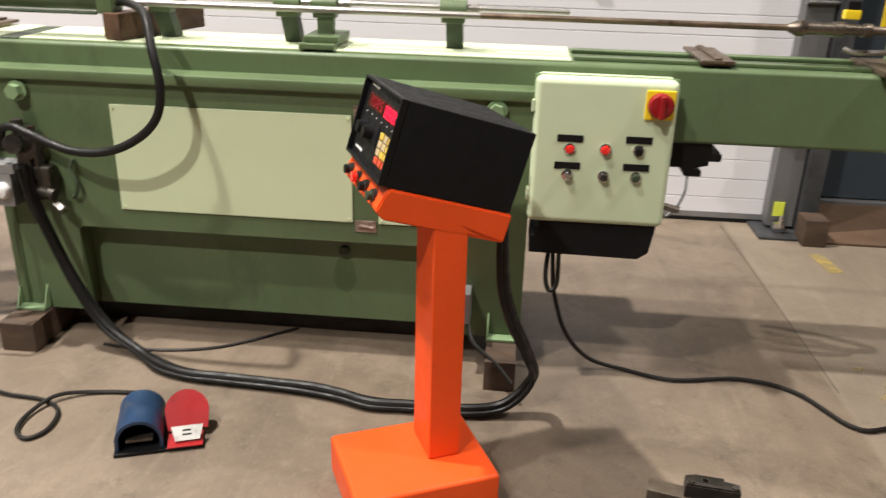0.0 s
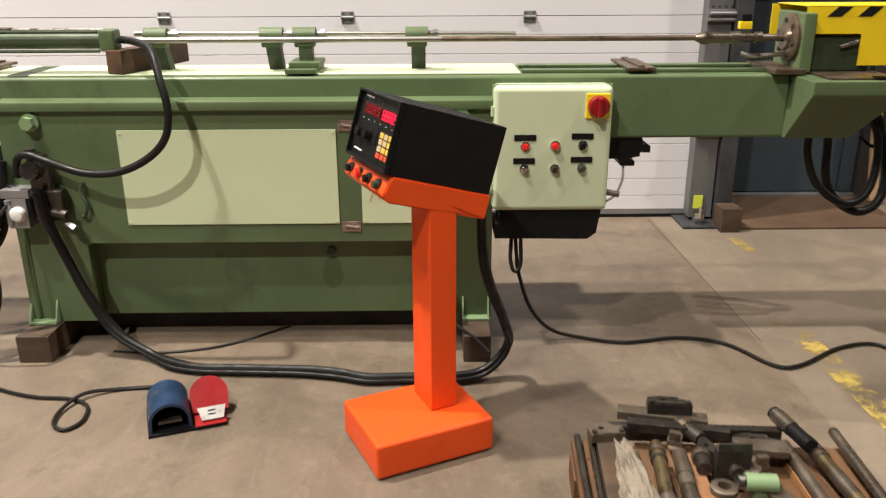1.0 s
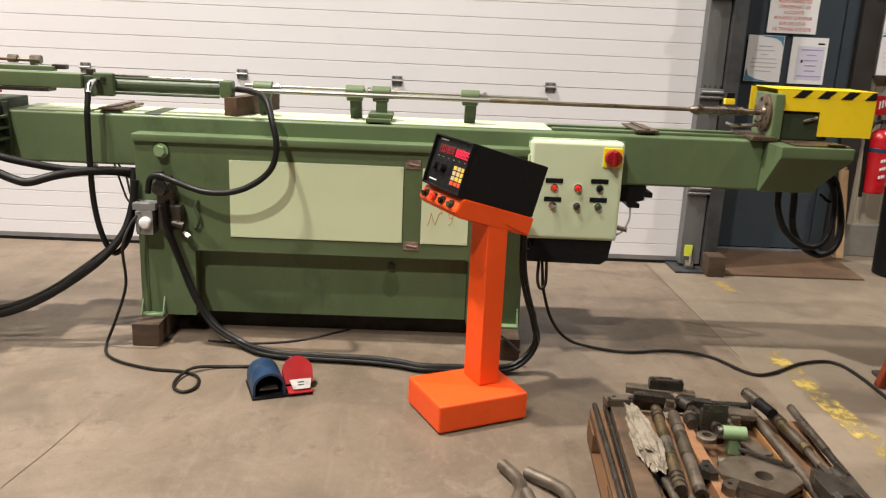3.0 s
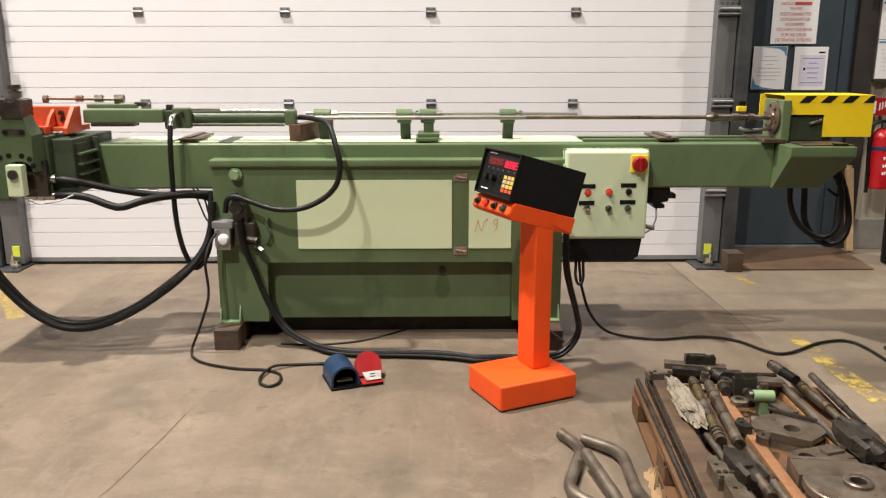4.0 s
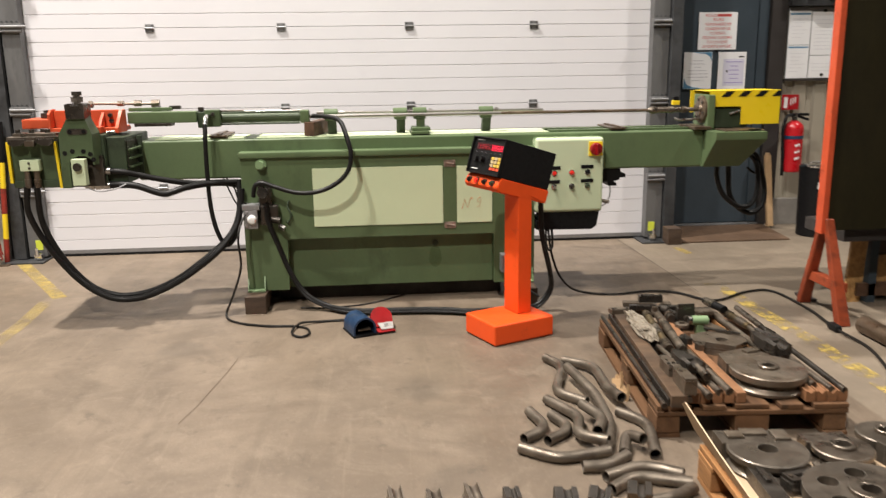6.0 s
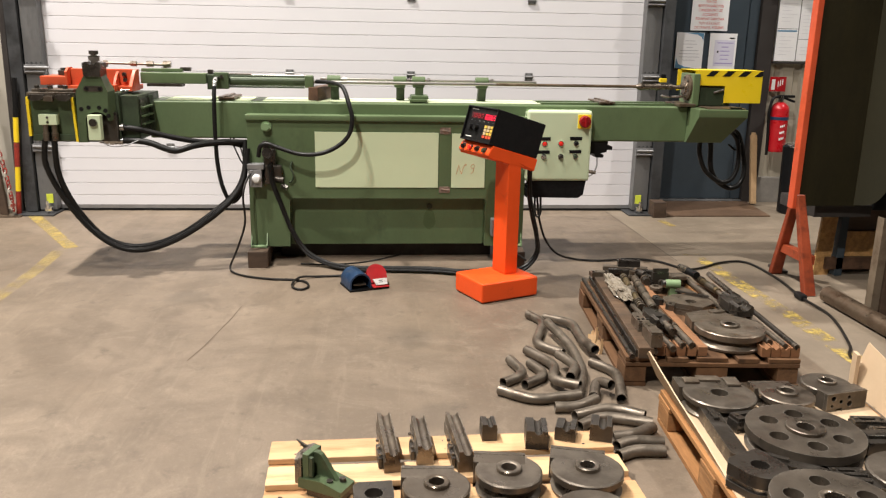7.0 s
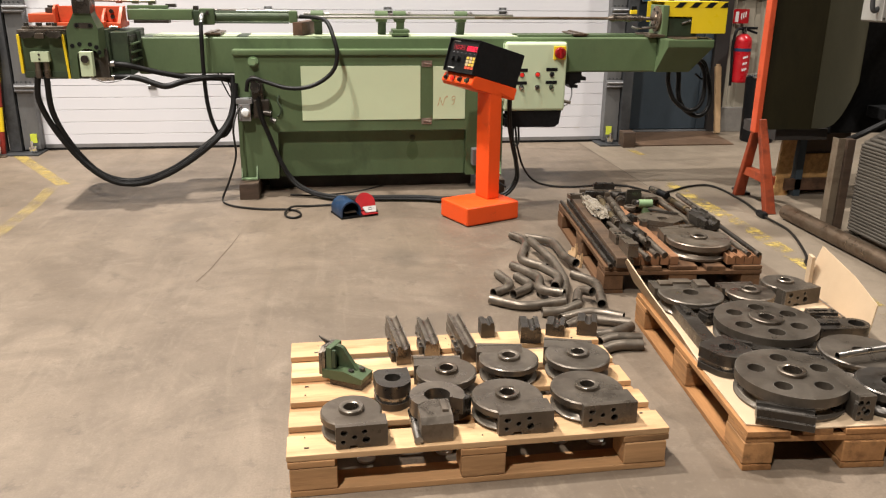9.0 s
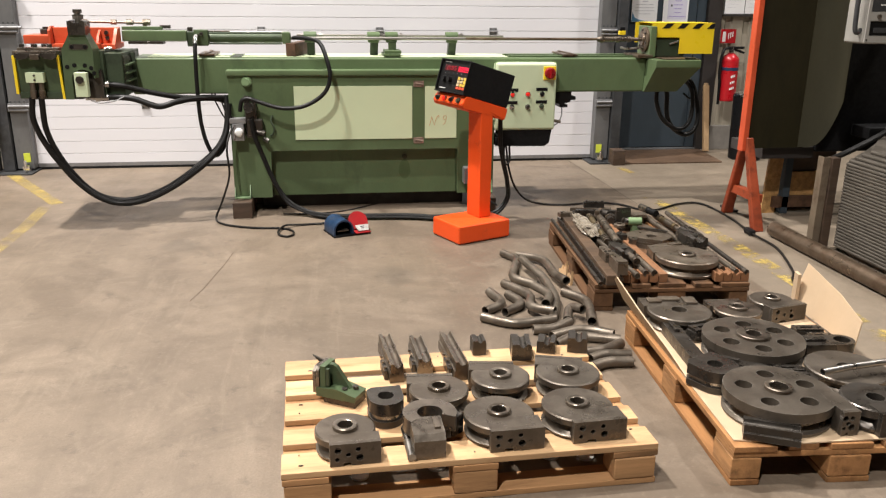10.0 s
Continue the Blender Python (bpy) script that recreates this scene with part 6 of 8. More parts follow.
part("rib", box(bmesh.new(), 0.0005, 0.018, -0.05, -0.034, 0.079, 0.165, 0.003, m=m), GREEN_DARK, t)
for dx_, top_ in ((-0.046, 0.172), (-0.063, 0.165)):
    part("jaw_plate", plate(bmesh.new(), [(-0.055, 0.04), (0.05, 0.04), (0.05, top_), (-0.03, top_), (-0.055, top_ - 0.02)], dx_, dx_ + 0.0145, m=m @ sideways(0)), STEEL, t, "bare steel jaw plate", smooth=0)
part("jaw_spur", plate(bmesh.new(), [(-0.07, 0.165), (-0.04, 0.15), (-0.04, 0.172), (-0.10, 0.19)], -0.02, -0.012, m=m @ pose(0, 0, 0, 90)), STEEL_DARK, t, smooth=0)
for x_, y_ in ((0.12, 0.01), (0.085, -0.03)):
    part("bolt", Rod(m @ Vector((x_, y_, 0.06)), m @ Vector((x_, y_, 0.078)), 0.011, 6), STEEL_DARK, t)

# odd scraps lying under the pine pallet
for x, y in ((0.66, -0.72), (0.78, -0.66), (0.92, -0.7), (1.08, -0.68), (1.32, -0.68), (1.44, -0.7), (1.54, -0.66)):
    t = thing("scrap_piece", (x, y, 0), "flat pale scrap disc on the floor under the pallet", "scrap", "scrap under the pallet")
    if (x * 100) % 2 < 1:
        part("disc", Rod((x, y, 0.0), (x, y, 0.008), 0.03, 16), WHITE_LABEL, t)
    else:
        part("sheet", box(bmesh.new(), -0.05, 0.05, -0.02, 0.03, 0, 0.006, 0.001, m=Matrix.Translation((x, y, 0)) @ pose(0, 0, 0, 0, 0, 20)), WHITE_LABEL, t)

# ---- pallet with cardboard and the large dies ----
liner = thing("cardboard_liner", (2.3, -0.35, DECK), "brown cardboard sheet with raised torn flaps, on pallet", "cardboard")
LN = DECK + 0.001
card_m = Matrix.Translation((1.868, -0.915, LN)) @ pose(0, 0, 0, 0, 0, -4)
part("sheet", plate(bmesh.new(), [(0.0, 0.02), (0.2, -0.012), (0.5, 0.0), (0.77, -0.02), (0.775, 1.15), (0.01, 1.17)], 0, 0.004, m=card_m), CARD, liner, smooth=0)
flap = bmesh.new()
plate(flap, [(0.42, 0.0), (1.3, 0.0), (1.33, 0.10), (1.24, 0.15), (0.95, 0.085), (0.62, 0.05)], 0, 0.005, m=card_m @ Matrix.Translation((0.006, 0, 0.004)) @ pose(0, 0, 0, 0, -24, 0) @ sideways(0))
part("left_flap", flap, CARD, liner, smooth=0)
flap = bmesh.new()
plate(flap, [(0.68, 0.0), (1.22, 0.0), (1.20, 0.21), (0.9, 0.17), (0.7, 0.12)], 0, 0.005, m=card_m @ Matrix.Translation((0.79, 0, 0.004)) @ pose(0, 0, 0, 0, 14, 0) @ sideways(0))
part("right_flap", flap, CARD, liner, smooth=0)
part("back_fold", plate(bmesh.new(), [(0.772, 1.15), (0.788, 1.15), (0.795, 1.2), (0.78, 1.2)], 0, 0.17, m=card_m), CARD, liner, smooth=0)

LB = LN + 0.005
die("large dark die disc with six round holes, on cardboard", 2.262, -0.275, 0.198, 0, 0.078, 0.066, 0.032, False, STEEL_GUN, LB, holed=True, holes=6, phase=0.35)
die("large dark die disc with five round holes, on cardboard", 2.105, -0.735, 0.184, 0, 0.086, 0.048, 0.034, True, STEEL_GUN, LB, wide=-0.125, reach=0.002, holed=True, phase=1.45)
die("dark steel die disc with stepped block, on cardboard", 2.095, 0.055, 0.138, 175, 0.07, 0.0, 0.034, True, STEEL_GUN, LB, wide=0.06)
for dx_, dy_, w_, d_ in ((-0.075, 0.105, 0.06, 0.05), (0.0, 0.118, 0.09, 0.045), (0.085, 0.085, 0.055, 0.075)):
    t = thing("packing_plate", (2.095 + dx_, 0.055 + dy_, LB + 0.0735), "flat grey steel packing plate lying on a die", "steel plate", "packing plates")
    part("plate", box(bmesh.new(), -w_ / 2, w_ / 2, -d_ / 2, d_ / 2, 0, 0.009, 0.0015, m=Matrix.Translation((2.095 + dx_, 0.055 + dy_, LB + 0.0735)) @ pose(0, 0, 0, 0, 0, -6)), STEEL_WORN, t)
die("dull brown steel die with bright hub, on cardboard", 2.36, 0.04, 0.104, 178, 0.07, 0.043, 0.028, True, STEEL, LB)
die("dark steel die with square block, on cardboard", 2.57, 0.125, 0.098, 12, 0.072, 0.036, 0.026, True, STEEL_GUN, LB, wide=0.085)
die("flat dark steel die disc, on cardboard", 2.49, -0.55, 0.148, 100, 0.06, 0.0, 0.034, False, STEEL_GUN, LB)
die("dark steel die with highlit rim, on cardboard", 2.405, -0.83, 0.112, 0, 0.085, 0.0, 0.03, True, STEEL_DARK, LB)
small_die("dark narrow die with bored plate, on cardboard", 1.985, -0.525, 25, 0.155, 0.09, 0.085, 0.03, STEEL_DARK, LB)


def flat_arm(points, wide, z0, z1, label, mat=STEEL_DARK, hole=None):
    (xa, ya), (xb, yb) = points
    n = Vector((-(yb - ya), xb - xa)).normalized() * wide / 2
    d = Vector((xb - xa, yb - ya)).normalized()
    t = thing("die_arm", ((xa + xb) / 2, (ya + yb) / 2, z0), label, "steel arm", "steel arms")
    ang = math.atan2(d.y, d.x)
    out = [(xa + n.x, ya + n.y), (xa - n.x, ya - n.y)] + circle(xb, yb, wide / 2, 12, ang - math.pi / 2, math.pi, True)
    part("arm", plate(bmesh.new(), out, z0, z1, holes=[circle(xb, yb, hole, 16)] if hole else (), m=None), mat, t, smooth=25)
    part("rib", box(bmesh.new(), 0.01, math.hypot(xb - xa, yb - ya) * 0.55, -wide * 0.18, wide * 0.18, 0, 0.012, 0.002, m=Matrix.Translation((xa, ya, z1)) @ pose(0, 0, 0, 0, 0, math.degrees(ang))), mat, t)


flat_arm([(2.03, 0.14), (1.985, -0.36)], 0.06, LB, LB + 0.05, "long dark steel die arm, on cardboard")
flat_arm([(2.46, -0.30), (2.63, -0.31)], 0.1, LB, LB + 0.06, "dark steel arm with bored end, on cardboard", STEEL_DARK, 0.033)
flat_arm([(2.21, -0.545), (2.42, -0.60)], 0.06, LB, LB + 0.045, "dark flat steel arm, on cardboard")
flat_arm([(2.02, -0.37), (2.2, -0.5)], 0.05, LB, LB + 0.05, "dark flat steel arm, on cardboard")


def stepped_key(x, y, turn, label, s=1.0, z=LB, mat=STEEL_DARK):
    m = Matrix.Translation((x, y, z)) @ pose(0, 0, 0, 0, 0, turn)
    t = thing("clamp_block", (x, y, z), label, "clamp block", "clamp blocks")
    part("block", box(bmesh.new(), -0.075 * s, 0.075 * s, -0.03 * s, 0.03 * s, 0, 0.045 * s, 0.003, m=m), mat, t)
    part("slot_plate", plate(bmesh.new(), [(-0.07 * s, -0.028 * s), (0.07 * s, -0.028 * s), (0.07 * s, 0.028 * s), (-0.07 * s, 0.028 * s)], 0.0452 * s, 0.058 * s, holes=[[(-0.04 * s, -0.012 * s), (0.03 * s, -0.012 * s), (0.03 * s, 0.008 * s), (-0.04 * s, 0.008 * s)]], m=m), mat, t, smooth=0)
    for sx in (-0.058, 0.055):
        c = m @ Vector((sx * s, 0, 0.058 * s))
        part("screw", Rod(c, c + Vector((0, 0, 0.006)), 0.008 * s, 8), STEEL, t)


stepped_key(2.145, -0.105, 12, "slotted dark steel clamp block, on cardboard")
stepped_key(2.29, -0.50, -8, "slotted dark steel clamp block, on cardboard", 0.8)
stepped_key(2.58, -0.15, -6, "slotted dark steel clamp block, on cardboard", 0.85)
stepped_key(2.60, -0.21, -8, "slotted dark steel clamp block, on cardboard", 0.7, LB, STEEL)
slide_bar(1.915, -0.865, -0.69, 0.075, 0.05, -116, STEEL_DARK, "short dark steel die bar, on cardboard", LB)
t = thing("steel_tube", (2.5, -0.62, LB), "bright thin steel tube lying over the dies", "tube")
part("tube", sweep(bmesh.new(), smooth_path([(2.32, -0.655, LB + 0.1), (2.45, -0.635, LB + 0.104), (2.62, -0.61, LB + 0.104)], 4), 0.013, 12, 0.0025), STEEL_BRIGHT, t)
t = thing("rag", (2.05, 0.2, LB + 0.072), "small white rag on a die", "rag")
part("cloth", box(bmesh.new(), -0.04, 0.04, -0.02, 0.02, 0, 0.02, 0.008, m=Matrix.Translation((2.02, 0.2, LB + 0.0)) @ pose(0, 0, 0, 8, 0, 30)), WHITE_LABEL, t)

# ---- pallet loaded with bars ----
def on_c(u, v, z=0.0):
    """A place on the grimy pallet: u across it from its left edge, v away from its front edge."""
    p = Matrix.Translation((1.905, 0.613, DECK + 0.001)) @ pose(0, 0, 0, 0, 0, -4.4) @ Vector((u, v, z))
    return p


def long_piece(kind, a, b, wide, h, mat, label, group="bars on the pallet", category="bar", lift=0.0):
    pa, pb = on_c(*a, lift), on_c(*b, lift)
    d = pb - pa
    L = d.length
    m = Matrix.Translation(pa) @ pose(0, 0, 0, 0, 0, math.degrees(math.atan2(d.y, d.x)))
    t = thing(kind, tuple(pa), label, category, group)
    if kind == "angle_bar":
        bm = plate(bmesh.new(), [(-wide / 2, 0), (wide / 2, 0), (wide / 2, 0.006), (-wide / 2 + 0.006, 0.006), (-wide / 2 + 0.006, h), (-wide / 2, h)], 0, L, m=m @ sideways(0))
    else:
        bm = box(bmesh.new(), 0, L, -wide / 2, wide / 2, 0, h, 0.003, m=m)
    part("bar", bm, mat, t, smooth=25)


long_piece("plank", (0.085, -0.02), (0.098, 1.17), 0.07, 0.052, PLANK_OILY, "long oily brown timber plank, on grimy pallet", category="plank")
long_piece("flat_bar", (0.045, 0.0), (0.052, 1.19), 0.012, 0.034, STEEL_DARK, "long dark steel flat bar, on grimy pallet")
long_piece("plank", (0.355, 0.02), (0.318, 1.08), 0.042, 0.045, WOOD_RED, "long red-brown timber batten, on grimy pallet", category="batten")
long_piece("plank", (0.645, 0.45), (0.61, 1.15), 0.045, 0.03, PINE_OLD, "orange-brown timber batten, on grimy pallet", category="batten")
long_piece("flat_bar", (0.14, 1.255), (0.40, 1.21), 0.05, 0.028, STEEL_WORN, "grey steel flat bar across the pallet", lift=0.056)
long_piece("flat_bar", (0.16, 1.185), (0.45, 1.15), 0.035, 0.03, STEEL_DARK, "dark steel flat bar across the pallet", lift=0.053)
long_piece("flat_bar", (0.11, 1.215), (0.62, 1.215), 0.03, 0.05, STEEL_DARK, "dark steel bar across the pallet back")
long_piece("flat_bar", (0.44, 1.08), (0.585, 1.065), 0.06, 0.022, STEEL_WORN, "grey drilled flat plate behind the green clamp", lift=0.062)
long_piece("flat_bar", (0.45, 0.80), (0.60, 0.70), 0.016, 0.012, STEEL_DARK, "thin dark steel strip on the half-round die", lift=0.064)
long_piece("flat_bar", (0.475, 0.955), (0.545, 0.79), 0.055, 0.012, STEEL_WORN, "small grey steel plate among the bars", lift=0.05)

# shafts with collars and threaded ends
def shaft(a, b, r, mat, collars, label, lift=0.0):
    r *= 0.82
    pa, pb = on_c(*a, r + lift), on_c(*b, r + lift)
    t = thing("steel_shaft", tuple(pa), label, "shaft", "shafts on the pallet")
    part("rod", Rod(pa, pb, r, 14), mat, t)
    for f, length, k in collars:
        c = pa.lerp(pb, f)
        part("collar", Rod(c, c + (pb - pa).normalized() * length, r * k, 14), STEEL if mat is not STEEL else STEEL_DARK, t)


BRASSY = material("brown_oiled_shaft_steel", (0.24, 0.18, 0.1), 0.36, 0.85, 0.25, 10, 0.05, 120, (0.06, 0.045, 0.03), 0.34, 12)
shaft((0.022, -0.02), (0.016, 1.2), 0.013, STEEL_DARK, ((0.0, 0.03, 1.2),), "long thin dark rod on the pallet edge")
shaft((0.128, -0.01), (0.133, 0.62), 0.012, STEEL_WORN, ((0.0, 0.05, 1.25), (0.6, 0.03, 1.4)), "thin worn steel rod beside the plank", 0.02)
shaft((0.192, 0.51), (0.224, 1.08), 0.024, BRASSY, ((0.0, 0.02, 1.1), (0.05, 0.012, 1.25), (0.1, 0.012, 1.25), (0.15, 0.012, 1.25), (0.36, 0.12, 1.12), (0.86, 0.012, 1.22), (0.92, 0.012, 1.22)), "oily brown shaft with brass collars, on grimy pallet", 0.046)
shaft((0.250, 0.49), (0.282, 1.04), 0.026, STEEL_WORN, ((0.0, 0.03, 1.08), (0.42, 0.16, 1.1), (0.8, 0.03, 1.15)), "thick worn steel sleeve shaft, on grimy pallet", 0.044)
shaft((0.304, 0.02), (0.28, 0.50), 0.019, STEEL_WORN, ((0.0, 0.04, 1.12), (0.5, 0.03, 1.3)), "worn steel rod on notched wood, grimy pallet", 0.034)
shaft((0.262, 0.02), (0.225, 0.5), 0.017, STEEL_WORN, ((0.0, 0.03, 1.2), (0.3, 0.05, 1.3)), "worn steel rod on notched wood, grimy pallet", 0.034)
shaft((0.205, -0.02), (0.165, 0.6), 0.016, TUBE_STEEL, ((0.0, 0.05, 1.2), (0.5, 0.02, 1.4)), "bare steel rod, on grimy pallet", 0.036)
shaft((0.17, 0.6), (0.172, 1.1), 0.014, STEEL_WORN, ((0.3, 0.05, 1.3),), "worn steel rod among the shafts", 0.014)
shaft((0.235, 0.10), (0.232, 0.22), 0.021, STEEL_WORN, ((0.0, 0.04, 1.15),), "short steel stub on the rods", 0.068)
shaft((0.636, 0.50), (0.60, 1.13), 0.021, STEEL_WORN, ((0.0, 0.03, 1.05), (0.9, 0.02, 1.1)), "brown steel tube beside the half-round die", 0.032)
shaft((0.735, 0.03), (0.705, 0.90), 0.016, STEEL_WORN, ((0.0, 0.03, 1.12), (0.3, 0.05, 1.1)), "long steel rod along the pallet edge", 0.036)
shaft((0.708, 0.86), (0.672, 1.16), 0.024, BRASSY, ((0.1, 0.1, 1.05), (0.66, 0.012, 1.2), (0.74, 0.012, 1.2), (0.82, 0.03, 1.15)), "brass-brown threaded rod end on the pallet edge", 0.03)
shaft((0.785, 0.02), (0.77, 1.2), 0.0155, STEEL_DARK, ((0.0, 0.03, 1.12), (0.72, 0.34, 1.2)), "long dark steel rod along the pallet edge", 0.036)
shaft((0.682, 0.08), (0.665, 0.42), 0.017, STEEL_DARK, ((0.0, 0.05, 1.15),), "short dark rod beside the large die", 0.034)
shaft((0.655, 1.08), (0.61, 1.26), 0.026, BLACK_PLASTIC, ((0.5, 0.08, 1.1),), "black rubber handle across the pallet corner", 0.056)
rng = random.Random(11)
for i in range(10):
    u, v = (0.335, 0.40, 0.37, 0.30, 0.42, 0.36, 0.46, 0.52, 0.36, 0.335)[i], (0.97, 1.05, 0.9, 1.1, 0.95, 0.52, 1.0, 1.0, 1.12, 0.62)[i]
    c = on_c(u, v, 0.046)
    t = thing("machined_part", tuple(c), "small oily machined steel part lying on the shafts", "machined part", "small machined parts")
    m = Matrix.Translation(c) @ pose(0, 0, 0, 0, 0, rng.uniform(-30, 30) + 85)
    kind, L = i % 4, rng.uniform(0.05, 0.1)
    mat_ = (STEEL_DARK, STEEL_WORN, STEEL, STEEL_WORN)[(i // 2) % 4]
    if kind == 0:
        part("sleeve", rod(bmesh.new(), m @ Vector((0, 0, 0.02)), m @ Vector((L, 0, 0.02)), 0.021, 16), mat_, t)
        part("ring", rod(bmesh.new(), m @ Vector((L * 0.6, 0, 0.02)), m @ Vector((L * 0.8, 0, 0.02)), 0.026, 16), STEEL_BROWN, t)
    elif kind == 1:
        part("jaw", plate(bmesh.new(), [(0, 0), (L, 0), (L, 0.02), (L * 0.65, 0.045), (L * 0.3, 0.045), (0, 0.025)], 0, 0.03, holes=[circle(L * 0.5, 0.022, 0.009, 12)], m=m), mat_, t, smooth=0)
    elif kind == 2:
        part("ring", lathe(bmesh.new(), [(0.018, 0), (0.036, 0), (0.036, 0.016), (0.03, 0.02), (0.018, 0.02)], m, 20, closed=True), mat_, t)
    else:
        part("bracket", box(bmesh.new(), 0, L, 0, 0.04, 0, 0.018, 0.003, m=m), mat_, t)
        part("lug", box(bmesh.new(), 0, 0.02, 0.004, 0.036, 0.018, 0.045, 0.003, m=m), mat_, t)

# V blocks of wood that carry the rods
for u in (0.16, 0.205, 0.255, 0.305, 0.645, 0.69, 0.735, 0.78):
    p = on_c(u, 0.02)
    t = thing("wood_spacer", tuple(p), "small notched wooden spacer block on the pallet edge", "spacer", "wood spacers")
    m = Matrix.Translation(p) @ pose(0, 0, 0, 0, 0, -4.4)
    part("block", plate(bmesh.new(), [(-0.02, 0), (0.02, 0), (0.02, 0.046), (0.012, 0.046), (0, 0.034), (-0.012, 0.046), (-0.02, 0.046)], -0.09, 0, m=m @ pose(0, 0, 0, 90)), WOOD_RED, t, smooth=0)


def small_block(u, v, size, turn, mat, label, lift=0.0, screws=0):
    p = on_c(u, v, lift)
    t = thing("steel_block", tuple(p), label, "steel block", "steel blocks on the pallet")
    m = Matrix.Translation(p) @ pose(0, 0, 0, 0, 0, turn)
    sx, sy, sz = size
    out = [(-sx / 2, -sy / 2), (sx / 2, -sy / 2), (sx / 2, sy * 0.18), (sx * 0.22, sy * 0.3), (sx * 0.22, sy / 2), (-sx * 0.3, sy / 2), (-sx / 2, sy * 0.32)]
    bore = min(sx, sy) * 0.16
    part("block", plate(bmesh.new(), out, 0, sz, holes=[circle(-sx * 0.12, sy * 0.1, bore, 14)], m=m), mat, t, smooth=20)
    part("rib", box(bmesh.new(), -sx * 0.48, sx * 0.48, -sy * 0.48, -sy * 0.26, sz + 0.0005, sz * 1.18, 0.002, m=m), mat, t)
    for i in range(screws):
        c = m @ Vector((-sx * 0.4 + sx * 0.8 * i / max(1, screws - 1), -sy * 0.36, sz * 1.18))
        part("screw", Rod(c, c + Vector((0, 0, 0.006)), 0.008, 8), STEEL_DARK, t)


small_block(0.128, 0.085, (0.052, 0.2, 0.06), -4, STEEL_WORN, "grey steel bar block lying on the plank and rods", 0.0535)
small_block(0.118, 0.265, (0.052, 0.15, 0.045), -2, STEEL_WORN, "grey drilled steel block on the plank", 0.0535, 3)
small_block(0.41, 0.985, (0.095, 0.03, 0.125), 0, STEEL_DARK, "tall dark steel block at the pallet back", 0.0)
small_block(0.53, 1.13, (0.13, 0.07, 0.06), -10, STEEL_DARK, "dark steel block at the pallet back", 0.0, 2)
small_block(0.29, 1.24, (0.13, 0.05, 0.035), -8, STEEL_DARK, "dark slotted steel block on the back bar", 0.085, 2)
small_block(0.09, 1.14, (0.1, 0.06, 0.025), 6, STEEL_WORN, "grey steel plate with two screws", 0.053, 2)


def saddle(u, v, turn, mat, label, lift, s=1.0):
    """A dark clamp jaw: a block hollowed by a half-round seat, with a tapered tail."""
    p = on_c(u, v, lift)
    t = thing("clamp_jaw", tuple(p), label, "clamp jaw", "clamp jaws")
    m = Matrix.Translation(p) @ pose(0, 0, 0, 0, 0, turn) @ Matrix.Scale(s, 4)
    prof = [(-0.045, 0), (0.045, 0), (0.045, 0.05)] + circle(0.0, 0.058, 0.03, 10, 0, -math.pi, True) + [(-0.045, 0.05)]
    part("seat", plate(bmesh.new(), prof, 0.0, 0.085, m=m @ pose(0, 0, 0, 90)), mat, t, smooth=25)
    part("tail", plate(bmesh.new(), [(-0.045, 0.0005), (0.045, 0.0005), (0.035, 0.11), (-0.02, 0.16), (-0.04, 0.1)], 0, 0.045, m=m), mat, t, smooth=15)


saddle(0.205, 0.26, 4, STEEL_DARK, "dark steel clamp jaw lying on the rods", 0.068, 0.9)
saddle(0.665, 0.47, 4, STEEL_DARK, "dark steel clamp jaw on the long rods", 0.068, 1.0)
saddle(0.7, 0.6, 184, STEEL_DARK, "dark steel clamp jaw on the long rods", 0.068, 0.8)
for u, v, turn in ((0.385, 0.80, -15), (0.5, 0.93, 70)):
    p = on_c(u, v, 0.02)
    t = thing("steel_pin", tuple(p), "short bare steel pin among the bars", "pin", "steel pins")
    d = Vector((math.cos(radians(turn)), math.sin(radians(turn)), 0)) * 0.09
    part("pin", Rod(p, p + d, 0.017, 12), TUBE_STEEL, t)

pc = on_c(0.535, 0.2)
die("large dull steel die with hub, on grimy pallet", pc.x, pc.y, 0.163, 172, 0.085, 0.045, 0.028, True, STEEL_WORN, DECK + 0.001)
pc = on_c(0.475, 0.645)
half = thing("half_round_die", (pc.x, pc.y, DECK), "half-round double steel die plate, on grimy pallet", "bending die", "bending dies")
hm = Matrix.Translation((pc.x, pc.y, DECK + 0.001)) @ pose(0, 0, 0, 0, 0, -36)
for z0_, z1_, r_, name_ in ((0.0, 0.022, 0.128, "lower_plate"), (0.0225, 0.036, 0.108, "groove_core"), (0.0365, 0.06, 0.13, "upper_plate")):
    part(name_, plate(bmesh.new(), circle(0, 0, r_, 26, radians(20), radians(180), True) + [(-r_ * 0.8, -0.07), (r_ * 0.7, -0.06)], z0_, z1_, holes=[circle(0.01, 0.01, 0.03, 18)], m=hm), STEEL_WORN, half, smooth=30)
pc = on_c(0.461, 0.425)
flat_arm([(pc.x + 0.15, pc.y + 0.045), (pc.x, pc.y)], 0.105, DECK + 0.0015, DECK + 0.062, "worn steel arm with bored end, on the pallet", STEEL_WORN, 0.029)

